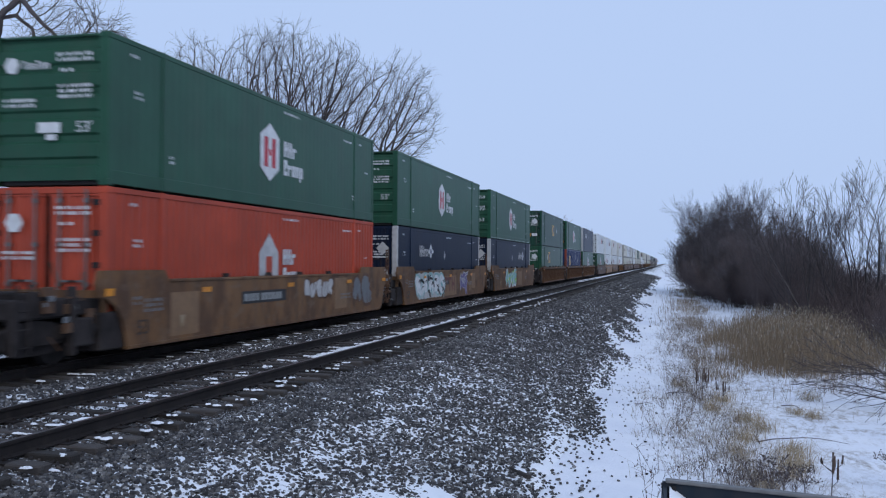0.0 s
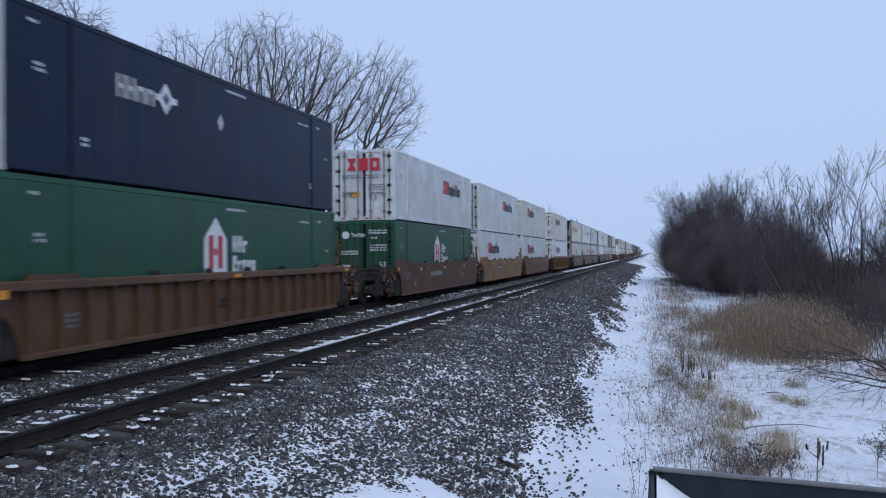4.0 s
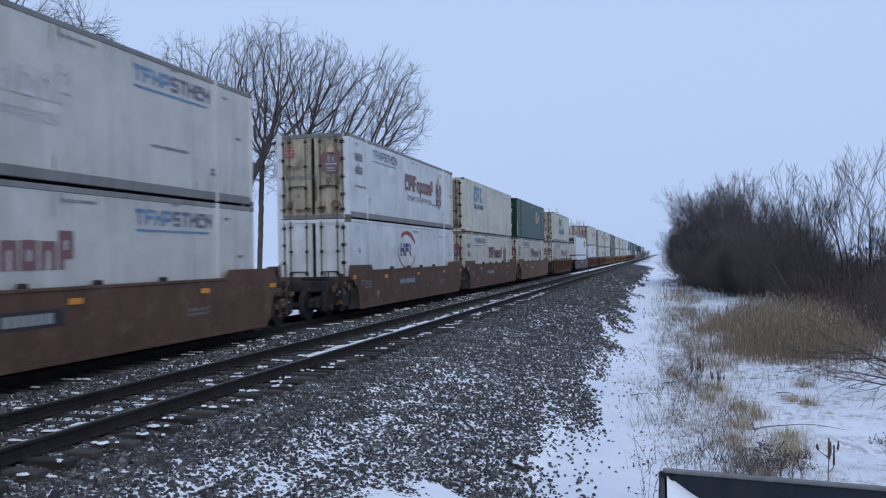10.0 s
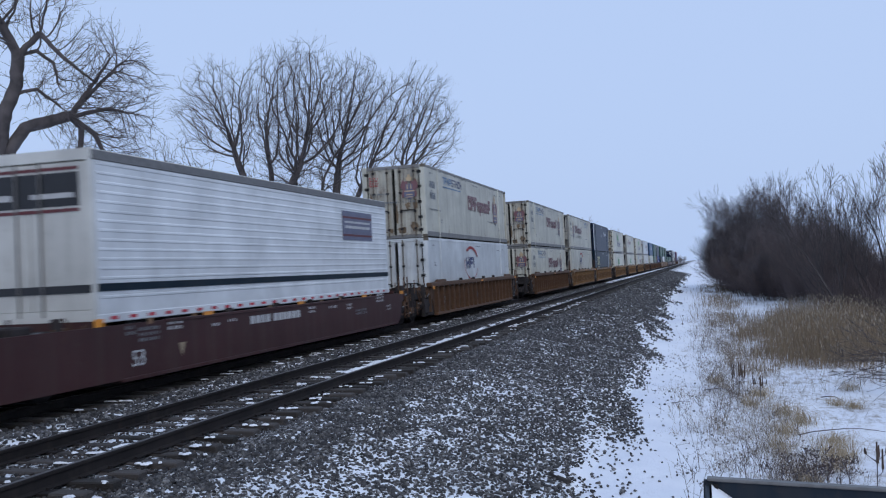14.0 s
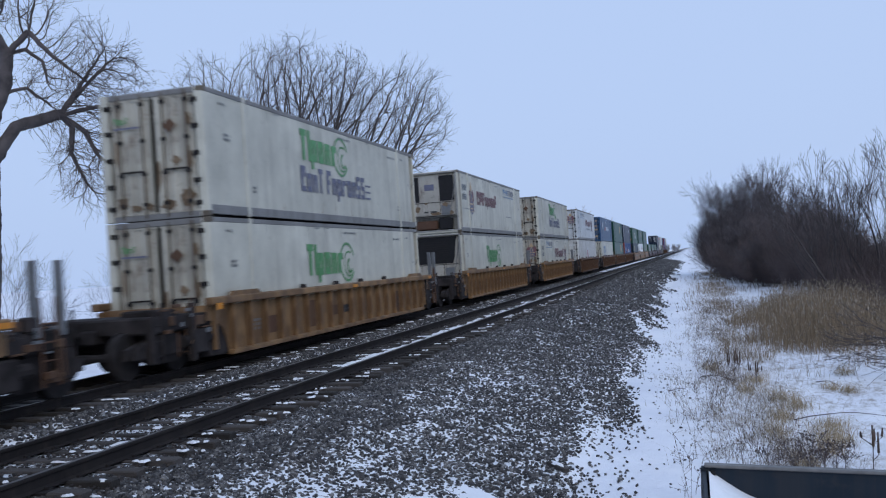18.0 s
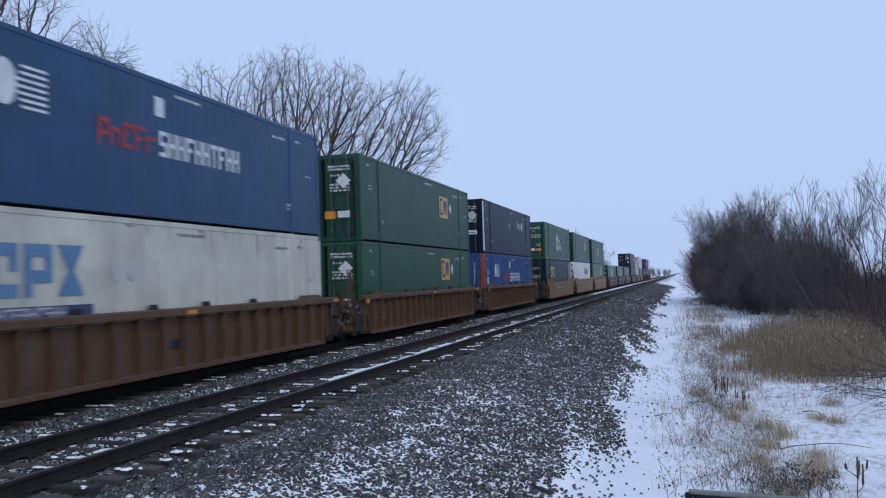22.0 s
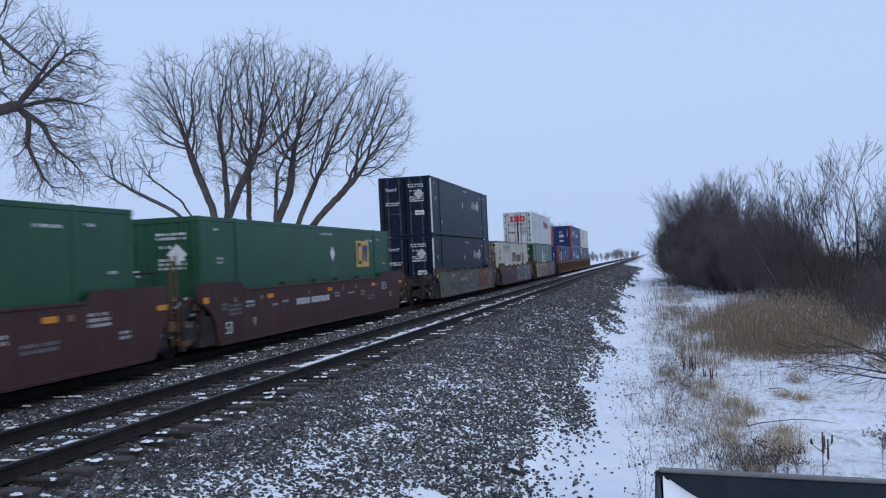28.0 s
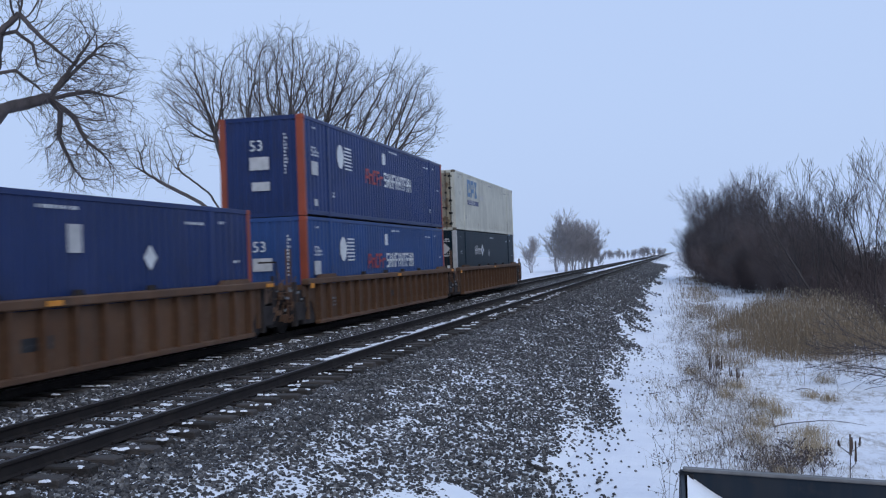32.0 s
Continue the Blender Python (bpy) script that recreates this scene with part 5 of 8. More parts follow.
        part("air_hose", Geo().tube((0.4, e1 + 1.6, 0.8), (0.42, e1 + 2.0, 0.35), 0.035, 0.035, 6).tube((0.42, e1 + 2.0, 0.35), (0.4, e1 + 2.4, 0.5), 0.035, 0.035, 6), "rubber", t)
    if lead == "end":
        part("coupler", Geo().bevel_box(-0.16, 0.16, e0 - 2.3, e0 - 0.2, 0.72, 1.0, 0.03), "truck_iron", t)
        part("end_frame", Geo().bevel_box(-1.3, 1.3, -2.6, -1.2, 0.86, 1.2, 0.04).bevel_box(0.4, 1.3, -2.2, -1.6, 0.95, 1.32, 0.03).bevel_box(1.22, 1.36, -2.6, -2.5, 0.3, 1.2, 0.01), "truck_iron", t)
        part("wheel_guard", Geo().extrude([(-2.95 + 1.05 * (1 - math.cos(k * 0.2618)), 0.42 + 0.42 * math.sin(k * 0.2618)) for k in range(13)], "x", 1.12, 1.2), "truck_iron", t)
        ladder(t, 1.3, -2.3, 0.3, 1.45, "truck_iron", 0.15)
    m = Marks(t, "side", XO + (0.004 if style == "smooth" else 0.034))
    for y in ((3.3, L / 2, L - 3.3, L + 0.45) if style == "smooth" else (L / 2, L + 0.3)):
        m.rects("yellow_reflector", "mark_orange", [(y, y + 0.42, 1.17, 1.28) if style == "smooth" else (y, y + 0.42, 1.33, 1.42)], 0.02)
    m.rects("yellow_reflector", "mark_orange", [(-0.35, -0.08, 1.2, 1.34)], 0.02)
    mat = "mark_pale"
    if style == "smooth":
        u = 5.3
        if col != "car_maroon":
            m.rects("number_panel", "mark_black", [(u, u + 2.7, 0.82, 1.12)])
        m.words("number_bar", "mark_pale" if col == "car_maroon" else "mark_pale_grey", u + 0.14, 0.88, 0.18, "BBBB BBBBBB", 0.004, 1.2 if col != "car_maroon" else 1.5)
        m.small_print("mark_grey", seed, [(1.0, 0.85, 0.7, 0.3), (12.3, 0.7, 1.0, 0.2), (0.6, 1.0, 0.3, 0.2)])
        m.figures("53", 0.42, 0.75, 0.42, "mark_black" if col != "car_maroon" else "mark_white")
        if col == "car_maroon":
            m.small_print("mark_pale", seed + 5, [(2.0, 1.0, 0.5, 0.2), (3.7, 0.95, 0.35, 0.1), (4.4, 1.0, 0.4, 0.1), (8.8, 0.95, 0.5, 0.2), (10.2, 1.0, 0.6, 0.1), (11.6, 0.9, 0.4, 0.2), (14.2, 1.0, 0.7, 0.3), (15.2, 0.7, 0.4, 0.2)])
            for y in (1.3, 2.9, 6.4, 9.6, 11.0, 13.6):
                m.rects("worn_mark", "mark_umber", [(y, y + 0.16, 1.16, 1.27)])
        m.polys("triangle_mark", "mark_sand", [[(2.35, 0.72), (2.6, 0.72), (2.47, 0.45)]])
    else:
        m.at = XO - 0.141
        if col in ("car_yellow", "car_ochre"):
            bays = random.Random(seed + 40)
            for b in bays.sample(range(18), 4):
                y = 0.55 + b * (L - 1.0) / 18
                m.rects("worn_patch", bays.choice(("car_brown", "car_rust", "car_yellow_brown")), [(y + 0.06, y + 0.76, bays.uniform(0.3, 0.6), bays.uniform(0.8, 1.26))], 0.002)
            m.at = XO - 0.139
            m.figures("53", 0.46, 12.62, 0.5, "mark_black")
        m.at = XO - 0.137
        m.rects("number_panel", "mark_black", [(L / 2 - 0.4, L / 2 + 0.38, 0.62, 0.84)], 0.0)
        m.small_print("mark_grey", seed, [(L / 2 - 0.35, 0.68, 0.7, 0.1)])
        m.small_print("mark_grey", seed + 1, [(1.5, 0.6, 0.6, 0.3)])
    return t


def shift(self, dx, dy, dz):
    self.v = [(a + dx, b + dy, c + dz) for a, b, c in self.v]
    return self


Geo.shift = shift


def ribbon(pts, w):
    """A bent stroke of even width through the points, as joined quads with rounded ends."""
    fine = []
    n = len(pts)
    for i in range(n - 1):
        p0, p1, p2, p3 = pts[max(i - 1, 0)], pts[i], pts[i + 1], pts[min(i + 2, n - 1)]
        for k in range(5):
            f = k / 5
            fine.append(tuple(0.5 * (2 * b + (c - a) * f + (2 * a - 5 * b + 4 * c - d) * f * f + (3 * b - a - 3 * c + d) * f ** 3) for a, b, c, d in zip(p0, p1, p2, p3)))
    fine.append(pts[-1])
    edge = []
    for i, p in enumerate(fine):
        a, b = fine[max(i - 1, 0)], fine[min(i + 1, len(fine) - 1)]
        d = Vector((b[0] - a[0], b[1] - a[1]))
        d = d.normalized() if d.length > 1e-6 else Vector((0, 1))
        k = w * 0.5 * (0.55 if i in (0, len(fine) - 1) else 1.0)
        edge.append(((p[0] - d.y * k, p[1] + d.x * k), (p[0] + d.y * k, p[1] - d.x * k)))
    return [[a[0], a[1], b[1], b[0]] for a, b in zip(edge, edge[1:])]


SKELETON = (((-0.6, 0.1), (0.3, 0.0), (0.6, 0.3), (-0.5, 0.62), (-0.3, 0.95), (0.6, 0.9)), ((-0.4, 0.0), (-0.35, 0.5), (-0.4, 1.0), (0.4, 0.85), (0.3, 0.5), (-0.2, 0.45), (0.5, 0.0)),
            ((0.0, 0.0), (-0.6, 0.3), (-0.55, 0.75), (0.0, 1.0), (0.6, 0.75), (0.55, 0.3), (0.1, 0.02)), ((-0.6, 0.0), (-0.25, 0.6), (0.0, 1.0), (0.25, 0.55), (0.55, 0.0)),
            ((-0.5, 1.0), (-0.5, 0.3), (-0.1, 0.0), (0.4, 0.3), (0.45, 1.0)), ((0.6, 1.0), (-0.4, 0.95), (-0.5, 0.5), (0.3, 0.5), (-0.5, 0.45), (-0.45, 0.0), (0.6, 0.05)))


def graffiti(t, seed, y0, y1, z0, z1, fill, edge, extra=None, count=5, back=None, thin=1.0):
    """Sprayed tag on a car's side: a lobed ground, fat bent strokes over an outline, shading, drips."""
    m, rnd = Marks(t, "side", 1.494), random.Random(seed)
    step, hh = (y1 - y0) / count, z1 - z0
    if back:
        n = 16 * count
        upper, lower = [], []
        for i in range(n + 1):
            f = i / n
            end = min(1.0, min(f, 1 - f) * n / 9) ** 0.5
            lobe = abs(math.sin(f * count * math.pi + 0.4 * noise.noise((f * 9, seed, 3.0))))
            y = y0 + (y1 - y0) * f
            upper.append((y, z0 + hh * (0.5 + 0.5 * end * (0.84 + 0.16 * lobe))))
            lower.append((y, z0 + hh * (0.5 - 0.5 * end * (0.86 + 0.14 * abs(noise.noise((f * 11, seed, 9.0)))))))
        m.polys("graffiti_ground", back, [[lower[i], lower[i + 1], upper[i + 1], upper[i]] for i in range(n)])
    outer, inner, shade = Geo(), Geo(), Geo()
    w = min(step * 0.42, hh * 0.34) * thin
    zoom0 = 1.25 if back else 1.1
    for i in range(count):
        u = y0 + step * (i + 0.5)
        sk = SKELETON[rnd.randrange(len(SKELETON))]
        zoom, tilt = zoom0 * rnd.uniform(0.85, 1.15), rnd.uniform(-0.35, 0.35)
        pts = [(min(y1, max(y0, u + step * (0.5 * a * zoom + tilt * (b - 0.5)) + rnd.uniform(-0.06, 0.06))), z0 + w * 0.75 + (hh - 1.5 * w) * min(1, max(0, b + rnd.uniform(-0.14, 0.14)))) for a, b in sk]
        ww = w * rnd.uniform(0.75, 1.15)
        for geo, k0, lift in ((outer, 1.5, 0.003), (inner, 1.0, 0.0036)):
            for k, q in enumerate(ribbon(pts, ww * k0)):
                geo.add([m.put(p, lift + i * 0.0014 + k * 0.00001) for p in q], [(0, 1, 2, 3)])
        if extra:
            for c in range(3):
                a, z = u + rnd.uniform(-0.5, 0.5) * step, z0 + hh * rnd.uniform(0.15, 0.8)
                line = [(a, z), (a + rnd.uniform(0.1, 0.3) * step, z + rnd.uniform(-0.12, 0.12) * hh), (a + rnd.uniform(0.3, 0.6) * step, z + rnd.uniform(-0.2, 0.1) * hh)]
                for k, q in enumerate(ribbon(line, hh * rnd.uniform(0.04, 0.12))):
                    shade.add([m.put((min(y1, p[0]), p[1]), 0.0165 + (i * 3 + c) * 0.0001) for p in q], [(0, 1, 2, 3)])
    tagged(part("graffiti_outline", outer, edge, t), kind="stuff")
    tagged(part("graffiti_fill", inner, fill, t), kind="stuff")
    if extra:
        tagged(part("graffiti_shade", shade, extra, t), kind="stuff")
    drips = []
    for i in range(8):
        u, d = rnd.uniform(y0, y1), rnd.uniform(0.15, 0.5) * hh
        drips.append([(u, z0), (u + 0.025, z0), (u + 0.02, z0 + d), (u + 0.005, z0 + d)])
    tagged(m.polys("paint_drip", edge, drips, 0.019), kind="stuff")


def mural(t, seed, y0, y1, z0, z1, mats, count, size):
    """Overlapping sprayed patches of several colours that cover a stretch of a car's side."""
    m, r = Marks(t, "side", 1.4905), random.Random(seed)
    heaps = {k: Geo() for k in mats}
    heaps[mats[0]].add([m.put(p) for p in ((y0, z0), (y1, z0), (y1, z1), (y0, z1))], [(0, 1, 2, 3)])
    for i in range(count):
        u, z, a, b, tilt = r.uniform(y0, y1), r.uniform(z0, z1), size * r.uniform(0.3, 1.0), size * r.uniform(0.2, 0.6), r.uniform(-0.8, 0.8)
        q = []
        for k in range(14):
            w, f = k * 0.4488, r.uniform(0.65, 1.2)
            x, h = a * f * math.cos(w), b * f * math.sin(w)
            q.append((min(y1, max(y0, u + x - h * tilt)), min(z1, max(z0, z + h + x * tilt * 0.4))))
        heaps[r.choice(mats)].add([m.put(p, 0.00006 * (i + 1)) for p in q], [tuple(range(14))])
    for k, g in heaps.items():
        if g.f:
            tagged(part("graffiti_patch", g, k, t), kind="stuff")


def repaint(t, mat, rects):
    """Patches of newer paint on a car's side."""
    for r in rects:
        Marks(t, "side", 1.491).rects("repaint_patch", mat, [r])


def creature(t, y, z):
    """Sprayed violet winged figure with pale outlines."""
    m = Marks(t, "side", 1.494)
    body = [(y - 0.85, z + 0.15), (y - 0.75, z - 0.35), (y - 0.3, z - 0.2), (y + 0.15, z - 0.3), (y + 0.45, z - 0.6), (y + 0.75, z - 0.62), (y + 0.6, z - 0.2), (y + 0.75, z + 0.05), (y + 0.5, z + 0.25), (y + 1.0, z + 0.5), (y + 0.3, z + 0.42), (y - 0.1, z + 0.5), (y - 0.45, z + 0.3), (y - 0.62, z + 0.45)]
    cx, cz = y, z
    m.polys("graffiti_outline", "mark_pale", [[(cx + (a - cx) * 1.1, cz + (b - cz) * 1.12), (cx + (c - cx) * 1.1, cz + (d - cz) * 1.12), (cx, cz)] for (a, b), (c, d) in zip(body, body[1:] + body[:1])])
    m.polys("graffiti_fill", "mark_violet", [[p, q, (cx, cz)] for p, q in zip(body, body[1:] + body[:1])], 0.003)
    wing = ribbon([(y - 0.75, z + 0.3), (y - 0.3, z + 0.05), (y + 0.2, z + 0.3), (y + 0.85, z + 0.42)], 0.06) + ribbon([(y - 0.6, z - 0.15), (y - 0.1, z + 0.02), (y + 0.3, z - 0.2), (y + 0.62, z - 0.5)], 0.05)
    m.polys("graffiti_line", "mark_pale", wing, 0.0065)
    lines = ribbon([(y - 0.5, z + 0.1), (y - 0.25, z + 0.2), (y - 0.1, z - 0.05), (y + 0.15, z + 0.15), (y + 0.4, z + 0.0)], 0.07)
    m.polys("graffiti_line", "mark_pale", lines, 0.006)


# ================= the train =================
TRAIN_X, SPEED = -11.44, 25.6
UP, LOW = 3.26, 0.36
MOVING = []

STYLES = {
    "brown": ("smooth", "car_yellow_brown", "brown smooth-sided well car with grime and paint tags"),
    "dark": ("smooth", "car_brown", "rusty brown smooth-sided well car"),
    "tan": ("smooth", "car_tan", "tan yellow smooth-sided well car"),
    "maroon": ("smooth", "car_maroon", "dark maroon smooth-sided well car with white markings"),
    "grey": ("smooth", "car_grey", "grey rusty well car covered in sprayed tags"),
    "rust": ("ribbed", "car_rust", "rust brown well car with upright side ribs"),
    "yellow": ("ribbed", "car_yellow", "worn yellow well car with upright side ribs"),
    "ochre": ("ribbed", "car_ochre", "dull ochre brown well car with upright side ribs"),
}
DESIGN = {
    "hexagon_panel": lambda: hexagon_box("panel"), "hexagon_bare": lambda: hexagon_box("panel", dashes=False), "hexagon_door": lambda: hexagon_box("door"), "hexagon_snow": lambda: hexagon_box("door", snow=True),
    "hexagon_low": lambda: hexagon_box("door", True, "green_bright", 7.6, False, zc=1.6), "hexagon_single": lambda: hexagon_box("door", True, "green_bright", 7.3, False, zc=1.7), "hexagon_red": red_house_box,
    "navy_plain": navy_box, "navy_door": lambda: navy_box("door"), "navy_mid": lambda: navy_box("plain", 4.4), "navy_black": lambda: navy_box("plain", 5.2, "black_navy_paint"),
    "yellow_sign": yellow_sign_box, "yellow_sign_plain": lambda: yellow_sign_box("plain", "green_bright", 5.0, dia=3.9, zc=1.95), "yellow_sign_rear": lambda: yellow_sign_box("door", at=11.15, dia=12.4, zc=1.83), "yellow_sign_mid": lambda: yellow_sign_box("door", at=7.9, dia=9.3), "yellow_sign_frost": lambda: yellow_sign_box("door", at=11.15, dia=12.4, zc=1.83, frost=True),
    "yellow_sign_low": lambda: yellow_sign_box("door", "green_bright", 11.2, dia=12.4, zc=2.0), "yellow_sign_blue": lambda: yellow_sign_box("plain", "blue_paint", 3.4, "orange_paint", dia=20.0 - 8.4, zc=1.75, label="blue corrugated container with orange corner posts and a yellow square sign"),
    "yellow_sign_single": lambda: yellow_sign_box("plain", "green_bright", 12.6, dia=9.3, zc=2.0),
    "red_letter_door": red_letter_box, "red_letter_panel": lambda: red_letter_box("panel", 3.1, 1.7, "grey_white_paint"), "red_letter_low": lambda: red_letter_box("panel", 3.0, 1.55), "red_letter_rear": lambda: red_letter_box("door", 9.4, 1.65), "red_letter_clean": lambda: red_letter_box("door", 9.4, 1.65, "bright_white_paint"),
    "crested_reefer": lambda: crested_box("reefer", lead=True), "crested_panel": lambda: crested_box("reefer_panel", lead=True, ext=False), "crested_faded": lambda: crested_box("reefer", "grey_white_paint", True, True),
    "crested_door": lambda: crested_box("door", "white_paint"), "crested_dirty": lambda: crested_box("door", "white_paint", doors="door_cream"), "crested_low": lambda: crested_box("door", "cream_paint", ext=False, dz=0.02),
    "crested_cream": lambda: crested_box("door", "cream_paint", ext=False, doors="dirty_cream_paint"), "crested_low_faded": lambda: crested_box("reefer", "grey_white_paint", True, ext=False),
    "green_letter_cool": lambda: green_letter_box("door", True, doors="dirty_cream_paint"), "green_letter_low": lambda: green_letter_box("door", False, doors="dirty_cream_paint"), "green_letter_reefer": lambda: green_letter_box("reefer", False),
    "ring": lambda: ring_box("door"), "ring_reefer": lambda: ring_box("reefer_panel", "cream_paint"), "blue_letter": lambda: blue_letter_box("door", "cream_paint", at=3.9, z=1.75, doors="door_cream"), "blue_letter_door": lambda: blue_letter_box("door", "cream_paint"),
    "blue_letter_navy": lambda: blue_letter_box("door", "black_navy_paint", "mark_straw", sub="mark_straw"), "hexagon_white": lambda: hexagon_box("door", True, "grey_white_paint", 7.3, False, zc=1.6),
    "orange_post": orange_post_box, "orange_post_low": lambda: orange_post_box("plain", "pale_blue_paint"), "orange_post_door": lambda: orange_post_box("door", "steel_blue_paint", "steel_blue_paint"),
    "trailer": highway_trailer,
}
# leading end of the box at the clip's start, car style, upper load, lower load
CONSIST = (
    (15.5, "brown", "hexagon_bare", "hexagon_red"), (34.7, "brown", "hexagon_bare", "navy_mid"), (54.2, "brown", "hexagon_panel", "navy_plain"),
    (77.1, "rust", "yellow_sign", "yellow_sign_plain"), (96.6, "rust", "hexagon_door", "yellow_sign_blue"), (115.4, "rust", "navy_mid", "hexagon_low"),
    (138.9, "dark", "red_letter_door", "hexagon_low"), (157.9, "tan", "red_letter_door", "red_letter_low"), (177.0, "brown", "red_letter_panel", "red_letter_low"),
    (200.6, "ochre", "red_letter_panel", "red_letter_low"),
    (223.9, "dark", "crested_reefer", "green_letter_reefer"), (243.4, "dark", "crested_door", "crested_low"), (262.2, "dark", "crested_faded", "crested_low_faded"),
    (286.0, "dark", "crested_dirty", "ring"), (305.0, "dark", "blue_letter", "crested_low"), (324.0, "brown", "yellow_sign_frost", "crested_low"),
    (347.6, "rust", "green_letter_cool", "crested_low"), (372.6, "maroon", None, "trailer"), (393.7, "rust", "crested_cream", "ring"),
    (417.4, "rust", "crested_cream", "crested_low"), (436.75, "yellow", "crested_reefer", "ring_reefer"), (455.9, "yellow", "navy_door", "blue_letter_navy"),
    (479.4, "yellow", "green_letter_cool", "green_letter_low"), (502.8, "yellow", "crested_panel", "green_letter_reefer"), (526.0, "yellow", "green_letter_cool", "crested_cream"),
    (549.3, "rust", "crested_door", "hexagon_white"),
    (572.6, "rust", "orange_post_door", "blue_letter_door"), (592.4, "rust", "yellow_sign_rear", "yellow_sign_low"), (612.1, "rust", "navy_door", "orange_post_low"),
    (635.4, "tan", "hexagon_snow", "blue_letter_navy"), (655.0, "tan", "yellow_sign_rear", "red_letter_clean"), (674.5, "tan", "yellow_sign_mid", "yellow_sign_low"),
    (697.9, "maroon", None, "hexagon_single"), (717.8, "maroon", None, "hexagon_single"), (736.8, "maroon", None, "yellow_sign_single"),
    (760.8, "grey", "navy_door", "navy_door"), (780.3, "grey", None, "crested_cream"), (800.6, "grey", "red_letter_rear", "hexagon_low"),
    (824.3, "rust", None, "yellow_sign_blue"), (844.0, "rust", "orange_post", "orange_post_low"), (862.7, "rust", "blue_letter", "navy_black"))
built_cars, built_loads = {}, {}


def load(design, s, z):
    m = pose(TRAIN_X, s, z)
    if design in built_loads:
        ob = copy_thing(built_loads[design], m)
    else:
        ob = built_loads[design] = DESIGN[design]()
        ob.matrix_basis = m
    MOVING.append((ob, s, z))


